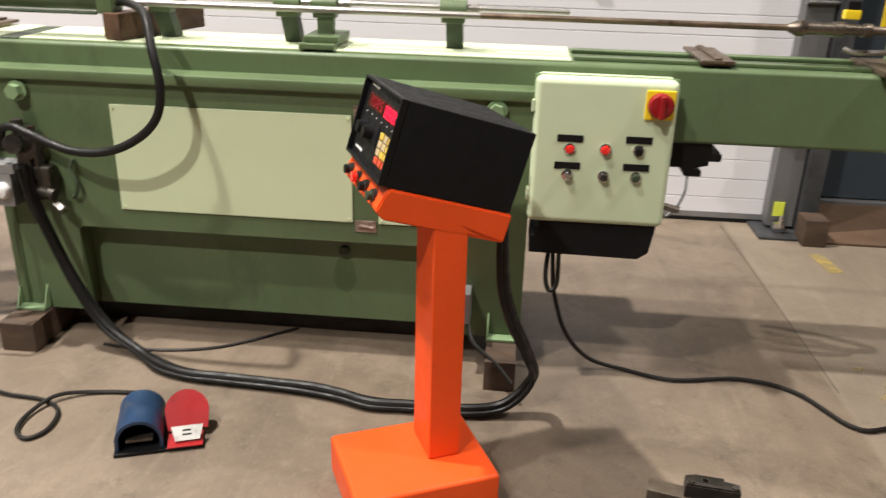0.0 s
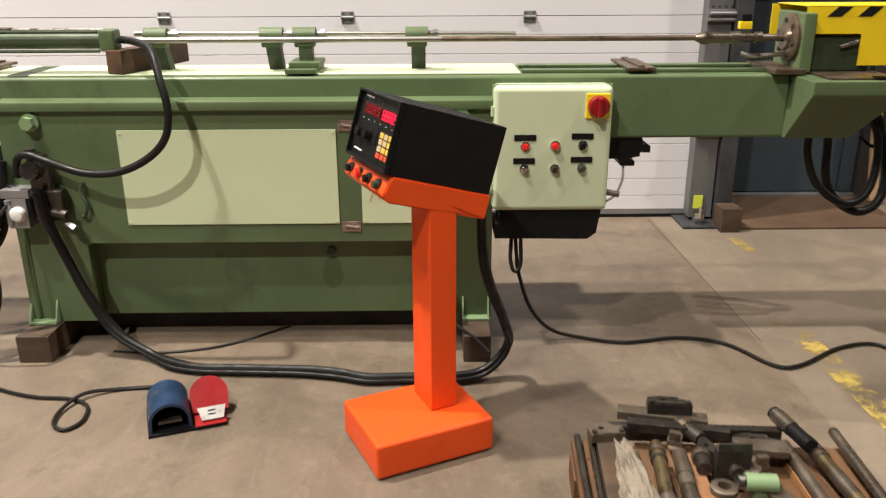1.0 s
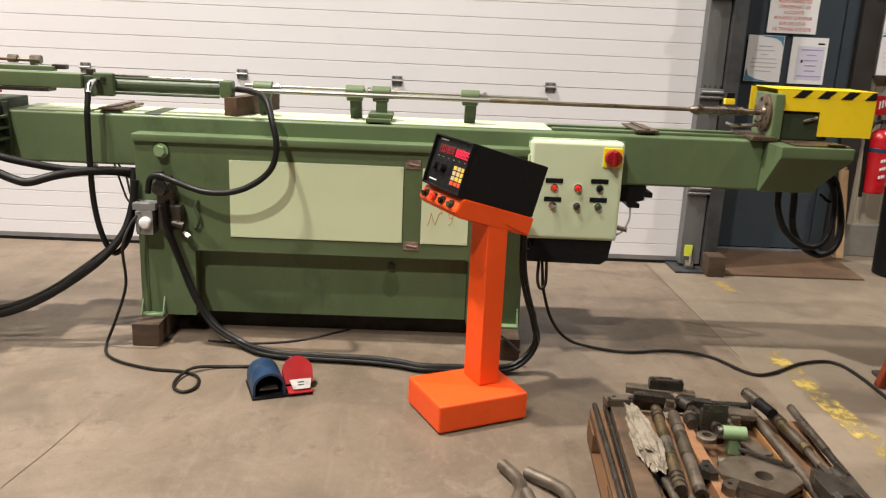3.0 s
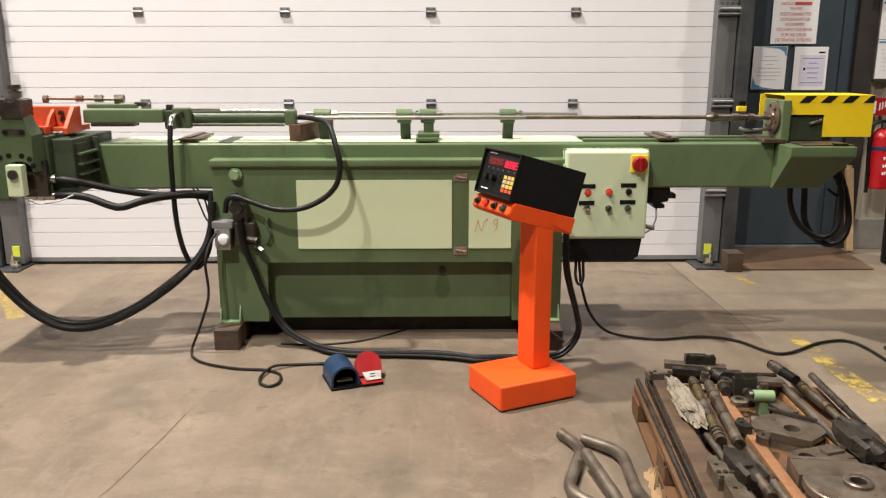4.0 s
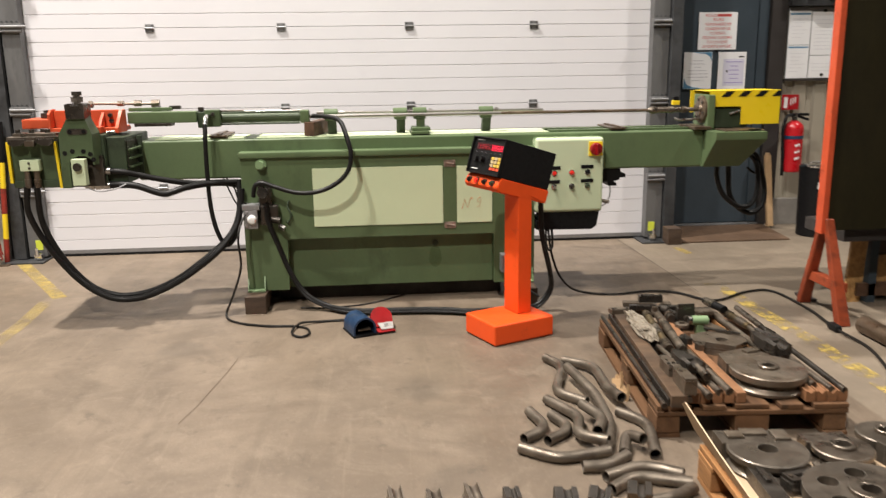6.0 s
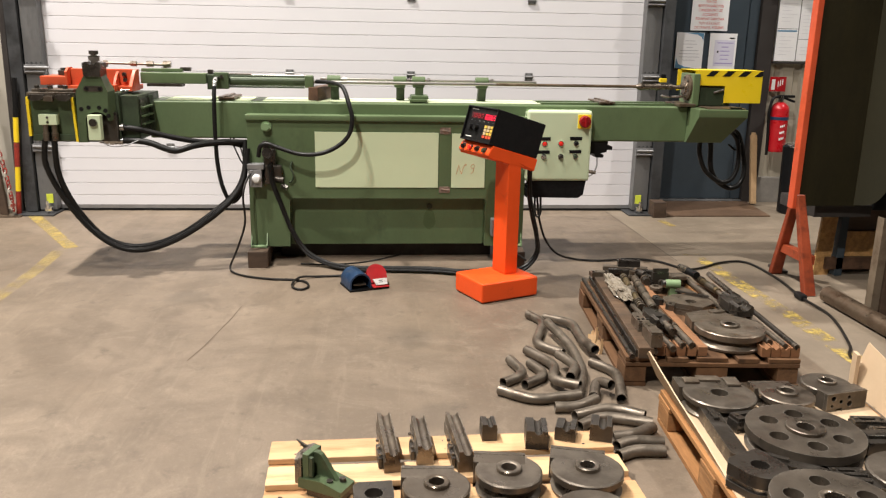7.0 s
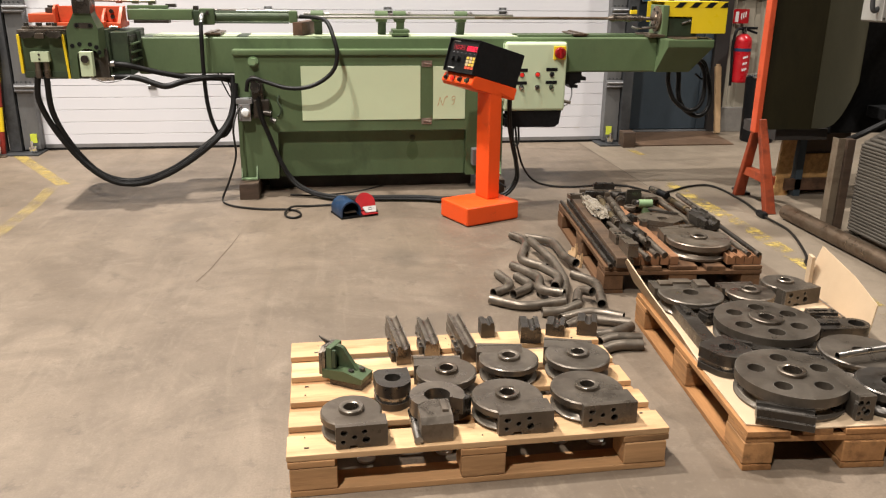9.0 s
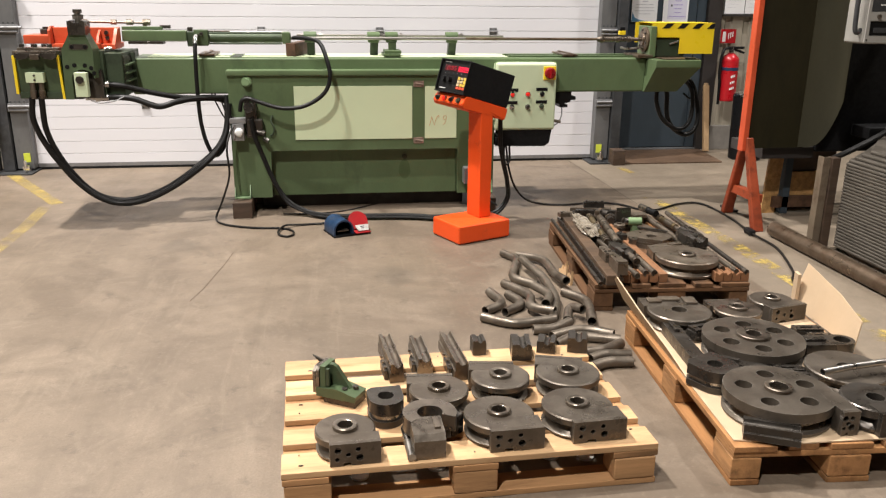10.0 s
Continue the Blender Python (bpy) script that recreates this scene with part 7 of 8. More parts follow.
# light green clamp head
p = on_c(0.455, 0.90, 0.0)
t = thing("green_clamp", tuple(p), "light green clamp head with bright collar, among bars", "clamp")
part("barrel", Rod(p + Vector((-0.035, 0, 0.08)), p + Vector((0.045, -0.008, 0.08)), 0.025, 18), GREEN_LIGHT, t)
part("collar", Rod(p + Vector((-0.055, 0.002, 0.08)), p + Vector((-0.0355, 0, 0.08)), 0.021, 16), STEEL_BRIGHT, t, "bright collar")
part("foot", Box(p.x - 0.012, p.x + 0.034, p.y - 0.018, p.y + 0.018, p.z, p.z + 0.06, 0.006), GREEN_LIGHT, t)

# crumpled plastic film over a wrapped part
p = on_c(0.135, 0.84, 0.05)
t = thing("plastic_bag", tuple(on_c(0.17, 0.8, 0.0)), "crumpled clear plastic bag with a part inside", "plastic bag")
bm = bmesh.new()
bmesh.ops.create_icosphere(bm, subdivisions=4, radius=1.0)
for v in bm.verts:
    n = noise.noise(v.co * 3.2) * 0.28 + noise.noise(v.co * 8.0) * 0.12
    v.co = Vector((v.co.x * (0.048 if v.co.y < 0 else 0.04), v.co.y * 0.235, v.co.z * 0.036)) * (1 + n)
bmesh.ops.transform(bm, matrix=Matrix.Translation(p + Vector((0, 0, 0.026))) @ pose(0, 0, 0, 0, 0, -2), verts=bm.verts)
part("film", bm, FILM, t, smooth=20)
for v_, h_, w_ in ((0.6, 0.05, 0.03), (0.54, 0.09, 0.018), (0.46, 0.05, 0.035), (0.4, 0.08, 0.014)):
    c = on_c(-0.03, v_, 0)
    t = thing("wood_splinter", (c.x, c.y, 0), "pale broken wood splinter against the pallet", "splinter", "wood splinters")
    m = Matrix.Translation((c.x - 0.012, c.y, 0.0)) @ pose(0, 0, 0, 0, 9, 8 + 60 * (v_ - 0.4))
    part("chip", plate(bmesh.new(), [(-w_, 0.0), (w_ * 0.8, 0.0), (w_, h_ * 0.4), (w_ * 0.3, h_ * 0.55), (w_ * 0.1, h_), (-w_ * 0.3, h_ * 0.5), (-w_ * 0.6, h_ * 0.8), (-w_, h_ * 0.3)], 0, 0.014, m=m @ sideways(0)), WOOD_PALE, t, smooth=0)

# ---- heap of bent tubes on the floor ----
R_T = 0.0235


def bent_tube(points, lift=0.0):
    """A tube with straight legs and tight bends through the given corners."""
    z = R_T + lift if not isinstance(lift, tuple) else None
    pts = [Vector((x, y, (R_T + lift) if z is not None else R_T + lift[0] + (lift[1] - lift[0]) * i / (len(points) - 1))) for i, (x, y) in enumerate(points)]
    path = [pts[0]]
    for a_, b_, c_ in zip(pts, pts[1:], pts[2:]):
        cut = min(0.075, (b_ - a_).length * 0.48, (c_ - b_).length * 0.48)
        s, e = b_ + (a_ - b_).normalized() * cut, b_ + (c_ - b_).normalized() * cut
        path += [s.lerp(b_, t_) .lerp(b_.lerp(e, t_), t_) for t_ in (i / 7 for i in range(8))]
    path.append(pts[-1])
    t = thing("bent_tube", tuple(pts[0].xy) + (0,), "bare bent steel tube with open ends, on the concrete", "bent tube", "heap of bent tubes")
    part("tube", sweep(bmesh.new(), path, R_T, 16, 0.003), TUBE_STEEL, t)


TUBES = [
    ([(1.635, 1.56), (1.70, 1.43), (1.585, 1.10), (1.70, 0.965)], 0.0),
    ([(1.72, 1.51), (1.845, 1.37), (1.822, 1.04), (1.842, 0.895)], (0.0, 0.045)),
    ([(1.69, 1.30), (1.745, 0.98), (1.735, 0.70), (1.655, 0.49)], (0.045, 0.0)),
    ([(1.812, 0.85), (1.905, 0.715), (1.835, 0.43)], 0.0),
    ([(1.525, 1.02), (1.625, 0.79), (1.56, 0.60), (1.67, 0.51)], (0.0, 0.03)),
    ([(1.645, 0.84), (1.70, 0.69), (1.64, 0.57)], 0.047),
    ([(1.42, 0.90), (1.465, 0.715), (1.345, 0.625)], 0.0),
    ([(1.51, 0.85), (1.565, 0.70), (1.44, 0.60)], 0.0),
    ([(1.72, 0.46), (1.765, 0.585), (1.805, 0.49)], (0.0, 0.04)),
    ([(1.315, 0.55), (1.45, 0.435), (1.665, 0.485)], 0.0),
    ([(1.525, 0.365), (1.62, 0.36), (1.725, 0.44)], 0.0),
    ([(1.59, 0.28), (1.76, 0.355), (1.885, 0.265)], (0.0, 0.0)),
    ([(1.585, 0.185), (1.70, 0.275), (1.895, 0.20)], 0.0),
    ([(1.695, 0.09), (1.78, 0.10), (1.885, 0.165)], 0.0),
    ([(1.69, 0.015), (1.76, 0.055), (1.885, 0.04)], 0.0),
    ([(1.675, -0.06), (1.75, -0.02), (1.865, -0.03)], 0.0),
]
for pts, lift in TUBES:
    bent_tube(pts, lift)

# ---- notices, extinguisher and bin along the far wall ----
def lettering(text, x, y, z, height, width, mat, parent):
    """Built-in letters on an upright sheet, squeezed to the width."""
    cu = bpy.data.curves.new("lettering", "FONT")
    cu.body, cu.size, cu.align_x, cu.extrude = text, 1.0, "CENTER", 0.001
    tmp = bpy.data.objects.new("lettering", cu)
    data = bpy.data.meshes.new_from_object(tmp)
    bpy.data.objects.remove(tmp)
    xs = [v.co.x for v in data.vertices]
    s = width / (max(xs) - min(xs))
    data.transform(Matrix.Translation((x, y, z)) @ pose(0, 0, 0, 90) @ Matrix.Diagonal((s, height / 0.7, 0.3, 1)))
    data.materials.append(mat)
    ob = new("lettering", data)
    attach(ob, parent)
    return ob


WY = 5.025
sign = thing("notice_sign", (3.97, WY, 1.66), "white notice with red French print, on blue door", "sign")
part("sheet", Box(3.79, 4.155, WY - 0.006, WY - 0.001, 1.66, 1.995, 0.001), PAPER, sign)
part("pin", Rod((3.97, WY - 0.001, 1.648), (3.97, WY - 0.012, 1.648), 0.012, 10), BLACK_PLASTIC, sign)
LINES = (("NOUS", 0.10, -0.07), ("TOUTES", 0.10, 0), ("RESPONSABILITES", 0.245, 0), ("CONCERNANT LES", 0.235, 0), ("ACCIDENTS", 0.15, 0), ("POUVANT SURVENIR", 0.28, 0), ("SUR LES LIEUX", 0.20, 0), ("DE TRAVAIL ATELIERS", 0.285, 0))
for i, (line, wide, dx) in enumerate(LINES):
    lettering(line, 3.972 + dx, WY - 0.0068, 1.955 - i * 0.0395, 0.024, wide, INK_RED, sign)
part("print_bar", Box(3.96, 4.095, WY - 0.0072, WY - 0.0062, 1.955, 1.979), INK_RED, sign)


def sheet(name, x0, x1, z0, z1, mat, label):
    t = thing(name, ((x0 + x1) / 2, WY, z0), label, "notice", "notices on the door")
    part("paper", Box(x0, x1, WY - 0.005, WY - 0.001, z0, z1, 0.001), mat, t)
    return t


s1 = sheet("framed_sheet", 3.665, 3.935, 1.305, 1.64, PAPER, "white printed sheet with blue wave corners in sleeve")
for pts in ([(3.73, 1.638), (3.93, 1.638), (3.93, 1.56), (3.91, 1.60), (3.87, 1.622)], [(3.668, 1.308), (3.86, 1.308), (3.76, 1.322), (3.70, 1.345), (3.675, 1.40)]):
    part("blue_corner", plate(bmesh.new(), pts, -(WY - 0.0053), -(WY - 0.0065), m=pose(0, 0, 0, 90)), PAPER_BLUE, s1, smooth=0)
for i in range(7):
    wd = (0.05, 0.07, 0.03, 0.09, 0.1, 0.1, 0.06)[i]
    part("print_bar", Box(3.80 - wd, 3.80 + wd, WY - 0.0063, WY - 0.0053, 1.56 - i * 0.03, 1.565 - i * 0.03), INK_GREY, s1)
s2 = sheet("framed_sheet", 3.995, 4.265, 1.30, 1.638, PAPER, "white and lilac printed sheet in plastic sleeve")
part("lilac_field", Box(4.045, 4.245, WY - 0.0062, WY - 0.0052, 1.33, 1.575), PAPER_LILAC, s2)
part("print_bar", Box(4.19, 4.24, WY - 0.0063, WY - 0.0053, 1.588, 1.60), BLACK_PLASTIC, s2)
for i in range(6):
    wd = (0.08, 0.035, 0.05, 0.045, 0.04, 0.09)[i]
    part("print_bar", Box(4.15 - wd, 4.15 + wd, WY - 0.0075, WY - 0.0065, 1.545 - i * 0.038, 1.553 - i * 0.038), INK_LILAC, s2)
part("print_bar", Box(4.075, 4.09, WY - 0.0075, WY - 0.0065, 1.455, 1.475), BLACK_PLASTIC, s2)

BY = 5.0
board = thing("notice_board", (5.0, BY, 1.39), "notice board covered with white printed sheets", "notice board")
part("backing", Box(4.635, 5.5, BY - 0.006, BY + 0.012, 1.385, 2.03, 0.002), GALV, board)
part("ledge", Box(4.63, 5.51, BY - 0.02, BY + 0.012, 1.366, 1.384, 0.002), DARK_FRAME, board)
for x0, x1, z0, z1 in ((4.64, 4.85, 1.695, 2.0), (4.64, 4.85, 1.39, 1.69), (4.86, 5.16, 1.60, 1.99), (4.86, 5.16, 1.392, 1.595), (5.17, 5.45, 1.55, 1.98), (5.17, 5.45, 1.395, 1.54)):
    s = part("sheet", Box(x0, x1, BY - 0.0095, BY - 0.0065, z0, z1, 0.0005), PAPER, board)
    for i in range(int((z1 - z0) / 0.035) - 2):
        part("print_bar", Box(x0 + 0.03, x1 - 0.03 - 0.06 * ((i * 7) % 3) / 2, BY - 0.0108, BY - 0.0098, z1 - 0.075 - i * 0.033, z1 - 0.071 - i * 0.033), INK_FAINT, s)
for z in (1.965, 1.665):
    part("blue_rule", Box(4.645, 4.84, BY - 0.0108, BY - 0.0098, z, z + 0.014), PAPER_BLUE, board)
for x, z in ((4.98, 2.0), (4.99, 1.42)):
    part("magnet", Rod((x, BY - 0.0066, z), (x, BY - 0.017, z), 0.014, 12), BLACK_PLASTIC, board)
lamp_box = thing("emergency_light", (5.1, 4.93, 2.12), "unlit oval white bulkhead emergency light", "light fitting")
bm = bmesh.new()
bmesh.ops.create_uvsphere(bm, u_segments=24, v_segments=12, radius=1.0)
bmesh.ops.transform(bm, matrix=Matrix.Translation((5.1, 4.905, 2.155)) @ Matrix.Diagonal((0.11, 0.045, 0.055, 1)), verts=bm.verts)
part("lens", bm, WHITE_LABEL, lamp_box)
part("body", Box(4.97, 5.23, 4.90, 4.9295, 2.09, 2.22, 0.01), GALV, lamp_box)
sock = thing("wall_switch", (4.83, 4.93, 2.13), "small square grey wall switch", "switch")
part("plate", Box(4.795, 4.865, 4.90, 4.9295, 2.12, 2.19, 0.006), GALV, sock)
part("rocker", Box(4.81, 4.85, 4.894, 4.8995, 2.135, 2.175, 0.004), BLACK_PLASTIC, sock)

EX, EY = 4.685, 4.84
ext = thing("fire_extinguisher", (EX, EY, 0.53), "red fire extinguisher hanging below a red sign", "fire extinguisher")
part("cylinder", Lathe([(0.02, 0.5), (0.078, 0.502), (0.087, 0.52), (0.087, 0.90), (0.08, 0.935), (0.05, 0.965), (0.028, 0.98)], Matrix.Translation((EX, EY, 0.03)), 32), RED, ext)
part("valve", Rod((EX, EY, 1.01), (EX, EY, 1.07), 0.024, 14), CHROME, ext, "bright valve")
bm = Box(EX - 0.03, EX + 0.13, EY - 0.02, EY + 0.02, 1.05, 1.075, 0.006, m=Matrix.Translation((0, 0, 0)))
part("lever", bm, BLACK_PLASTIC, ext, "black squeeze lever")
part("grip", box(bmesh.new(), 0, 0.14, -0.015, 0.015, 0, 0.022, 0.006, m=Matrix.Translation((EX, EY, 1.045)) @ pose(0, 0, 0, 0, 18, 0)), BLACK_PLASTIC, ext)
part("gauge", Rod((EX - 0.02, EY - 0.02, 1.035), (EX - 0.02, EY - 0.04, 1.035), 0.018, 14), CHROME, ext)
part("hose", Hose([(EX - 0.02, EY, 1.06), (EX - 0.09, EY - 0.02, 1.04), (EX - 0.115, EY - 0.02, 0.9), (EX - 0.1, EY - 0.02, 0.65), (EX - 0.095, EY - 0.02, 0.5)], 0.014, 10), RUBBER, ext, "black discharge hose")
part("blue_band", Lathe([(0.0876, 0.81), (0.0885, 0.812), (0.0885, 0.838), (0.0876, 0.84)], Matrix.Translation((EX, EY, 0.03)), 32), BLUE, ext, "dark blue band")
for k in range(9):
    ang = radians(-100 + 7 * (k % 3) * 1.6)
    z = 0.66 + 0.045 * (k // 3) + 0.005 * k
    c = Vector((EX + 0.088 * math.cos(ang), EY + 0.088 * math.sin(ang), z))
    part("label_bar", box(bmesh.new(), -0.006, 0.006, -0.001, 0.001, -0.011, 0.011, m=Matrix.Translation(c) @ pose(0, 0, 0, 0, 0, math.degrees(ang) + 90)), WHITE_LABEL, ext)
part("bracket", Box(EX - 0.02, EX + 0.02, EY + 0.07, 5.03, 0.9, 0.96, 0.004), STEEL_DARK, ext)
es = thing("extinguisher_sign", (4.7, 5.0, 1.12), "small red fire sign with white pictograms", "sign")
part("plate", Box(4.625, 4.79, 4.985, 4.99, 1.10, 1.24, 0.001), RED, es)
part("pictogram", Box(4.645, 4.68, 4.9835, 4.9848, 1.115, 1.215), WHITE_LABEL, es)
for i in range(3):
    part("pictogram", Box(4.705 + i * 0.022, 4.716 + i * 0.022, 4.9835, 4.9848, 1.14 + 0.012 * i, 1.2 + 0.008 * i), WHITE_LABEL, es)

BX, BYY = 4.75, 4.46
bin_ = thing("litter_bin", (BX, BYY, 0), "black round litter bin with bright ashtray top", "bin")
part("body", Lathe([(0.14, 0.0), (0.157, 0.01), (0.168, 0.6), (0.171, 0.62), (0.162, 0.625)], Matrix.Translation((BX, BYY, 0)), 32), BLACK_PLASTIC, bin_)
part("ashtray", Lathe([(0.171, 0.626), (0.173, 0.64), (0.162, 0.65), (0.14, 0.638)], Matrix.Translation((BX, BYY, 0)), 32), CHROME, bin_, "bright ashtray rim")
for z, hh, wd in ((0.47, 0.03, 0.3), (0.28, 0.028, 0.36)):
    bm = bmesh.new()
    for i in range(6):
        a0 = radians(-118) + wd * i / 3
        c = Vector((BX + 0.1715 * math.cos(a0), BYY + 0.1715 * math.sin(a0), z))
        if z > 0.4 or i in (2, 3):
            box(bm, -0.0085, 0.0085, -0.004, 0.001, -hh, hh, m=Matrix.Translation(c) @ pose(0, 0, 0, 0, 0, math.degrees(a0) + 90))
    part("sticker", bm, WHITE_LABEL, bin_, "white sticker", smooth=0)
plank = thing("wood_plank", (4.52, 4.88, 0), "pale wooden plank leaning on the door post", "plank")
part("board", box(bmesh.new(), 0, 0.06, -0.02, 0.02, 0, 0.68, 0.006, m=Matrix.Translation((4.50, 4.86, 0.004)) @ pose(0, 0, 0, -8, -2, 0)), WOOD_PALE, plank)
part("rounded_end", Rod((4.506, 4.955, 0.675), (4.506, 4.955, 0.70), 0.022, 10), WOOD_PALE, plank)

# ---- machine and rack beyond the marked line ----
press = thing("sheet_metal_press", (3.9, 2.3, 0), "large dark olive machine with orange edge on trestle feet", "machine")
part("orange_post", Box(3.406, 3.445, 2.07, 2.14, 0.53, 2.3, 0.006), RED_ARM, press, "bright orange edge post")
bm = bmesh.new()
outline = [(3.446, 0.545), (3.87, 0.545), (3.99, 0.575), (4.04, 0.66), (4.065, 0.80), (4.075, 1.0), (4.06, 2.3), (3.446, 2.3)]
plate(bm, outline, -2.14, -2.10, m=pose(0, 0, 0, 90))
part("guard_sheet", bm, OLIVE, press, "dark olive guard sheet with painted shading", smooth=20)
bm = bmesh.new()
cols = 12
grid = []
for i in range(cols + 1):
    f = i / cols
    x = 3.83 + 0.245 * f
    y = 2.094 - 0.07 * f * f
    z0 = 0.55 + max(0.0, f - 0.2) ** 3 * 0.62
    z1 = 2.3
    grid.append((bm.verts.new((x, y, z0)), bm.verts.new((x, y, z1)), bm.verts.new((x, y + 0.006, z0)), bm.verts.new((x, y + 0.006, z1))))
for p, q in zip(grid, grid[1:]):
    bm.faces.new((p[0], q[0], q[1], p[1]))
    bm.faces.new((p[2], p[3], q[3], q[2]))
    bm.faces.new((p[1], q[1], q[3], p[3]))
    bm.faces.new((p[0], p[2], q[2], q[0]))
bm.faces.new((grid[0][0], grid[0][1], grid[0][3], grid[0][2]))
bm.faces.new((grid[-1][0], grid[-1][2], grid[-1][3], grid[-1][1]))
# lighter copy of the olive, paints the sheen of the curved part
OLIVE_SHEEN = material("sheen_tinted_olive_sheet", (0.046, 0.043, 0.026), 0.5, 0.0, 0.25, 1.8, 0.04, 90, (0.022, 0.02, 0.013), 0.3, 1.5, (1, 1, 0.35))
part("curved_cover", bm, OLIVE_SHEEN, press, "curved olive cover, its sheen painted paler")
# body and shelf take the black case paint; their shade is in the colour
part("body", Box(4.0, 5.9, 2.15, 2.6, 0.5, 2.3, 0.02), BLACK_CASE, press, "machine body coloured near black for its shade")
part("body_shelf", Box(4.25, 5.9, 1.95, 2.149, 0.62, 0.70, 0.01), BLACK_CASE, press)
part("sill", Box(3.6, 3.99, 2.145, 2.6, 0.46, 0.54, 0.006), DARK_FRAME, press, "dark sill beam")
part("red_handle", Hose([(3.90, 2.06, 2.02), (3.885, 2.03, 1.965), (3.865, 2.02, 1.93)], 0.035, 12), RED_DULL, press, "red handle end")
for (xa, ya), (xb, yb) in (((3.51, 1.93), (3.452, 2.08)), ((3.545, 2.44), (3.462, 2.13))):
    bm = bmesh.new()
    d = Vector((xb - xa, yb - ya, 0.6)).normalized()
    sd = Vector((1, 0, 0))
    fw = d.cross(sd).normalized()
    for s1_, s2_ in ((0.038, 0.03),):
        lo = [bm.verts.new(Vector((xa, ya, 0)) + sd * a_ + fw * b_) for a_, b_ in ((-s1_, -s2_), (s1_, -s2_), (s1_, s2_), (-s1_, s2_))]
        hi = [bm.verts.new(Vector((xb, yb, 0.62)) + sd * a_ * 0.7 + fw * b_ * 0.7) for a_, b_ in ((-s1_, -s2_), (s1_, -s2_), (s1_, s2_), (-s1_, s2_))]
    for v in lo:
        v.co.z = 0.0
    bm.faces.new(lo[::-1])
    bm.faces.new(hi)
    for i in range(4):
        bm.faces.new((lo[i], lo[(i + 1) % 4], hi[(i + 1) % 4], hi[i]))
    bmesh.ops.bevel(bm, geom=list(bm.edges), offset=0.006, segments=1, affect="EDGES")
    part("trestle_leg", bm, ORANGE_OLD, press, "faded orange trestle leg", smooth=25)
part("trestle_brace", box(bmesh.new(), -0.028, 0.028, 1.98, 2.36, 0.185, 0.245, 0.005, m=Matrix.Translation((3.525, 0, 0))), ORANGE_OLD, press, "faded orange cross brace")
for (xa, ya), (xb, yb) in (((3.575, 2.43), (3.475, 2.15)),):
    part("rear_flange", sweep(bmesh.new(), [Vector((xa, ya, 0.0)), Vector((xb, yb, 0.6))], 0.014, 4), ORANGE_OLD, press, "faded orange rear flange", smooth=0)
part("trestle_foot", box(bmesh.new(), -0.03, 0.03, 2.42, 2.6, 0.0, 0.02, 0.004, m=Matrix.Translation((3.6, 0, 0)) @ pose(0, 0, 0)), DARK_FRAME, press)

ctrl = thing("control_pendant", (3.95, 1.5, 1.28), "pale grey control pendant with dark screen and tube handle", "control box")
part("case", Box(3.717, 4.35, 1.42, 1.6, 1.282, 2.2, 0.014, seg=3), PENDANT_GREY, ctrl)
part("face_frame", plate(bmesh.new(), [(3.725, 1.29), (4.34, 1.29), (4.34, 2.19), (3.725, 2.19)], -1.4195, -1.408, holes=[[(3.746, 1.327), (4.3, 1.327), (4.3, 1.413), (3.746, 1.413)], [(3.742, 1.462), (4.3, 1.462), (4.3, 2.15), (3.742, 2.15)]], m=pose(0, 0, 0, 90)), PENDANT_GREY, ctrl, smooth=0)
part("drive_slot", Box(3.75, 4.296, 1.4165, 1.4195, 1.331, 1.409), BLACK_PLASTIC, ctrl, "black drive slot")
part("slot_flap", Box(3.775, 4.28, 1.412, 1.416, 1.345, 1.375, 0.002), GALV_DARK, ctrl)
part("screen", Box(3.746, 4.296, 1.4165, 1.4195, 1.466, 2.146), GALV_DARK, ctrl, "dark grey screen")
part("screen_bar", Box(3.80, 3.86, 1.4145, 1.4163, 1.498, 1.506), WHITE_LABEL, ctrl)
part("screw_knob", Rod((3.794, 1.408, 1.438), (3.794, 1.398, 1.438), 0.012, 14), STEEL, ctrl)
part("corner_screw", Rod((3.735, 1.408, 1.305), (3.735, 1.403, 1.305), 0.006, 10), STEEL_DARK, ctrl)
part("handle", Hose([(3.72, 1.45, 1.36), (3.69, 1.44, 1.345), (3.675, 1.44, 1.37), (3.67, 1.44, 1.45), (3.665, 1.44, 1.7), (3.67, 1.44, 2.05), (3.72, 1.45, 2.1)], 0.014, 12), GALV_DARK, ctrl, "bent tube handle")
part("arm", Rod((4.3, 1.6, 1.5), (4.5, 2.2, 1.5), 0.04, 14), STEEL_DARK, ctrl)
cl = thing("hose_clip", (4.1, 1.75, 0.7), "small bright clip on the machine shelf", "clip")
part("clip", Box(4.27, 4.4, 1.78, 1.82, 0.7, 0.74, 0.006), WHITE_LABEL, cl)
part("lead", Hose([(4.3, 1.8, 0.72), (4.2, 1.8, 0.66), (4.05, 1.85, 0.56), (3.98, 1.95, 0.48)], 0.02, 10), RUBBER, cl)

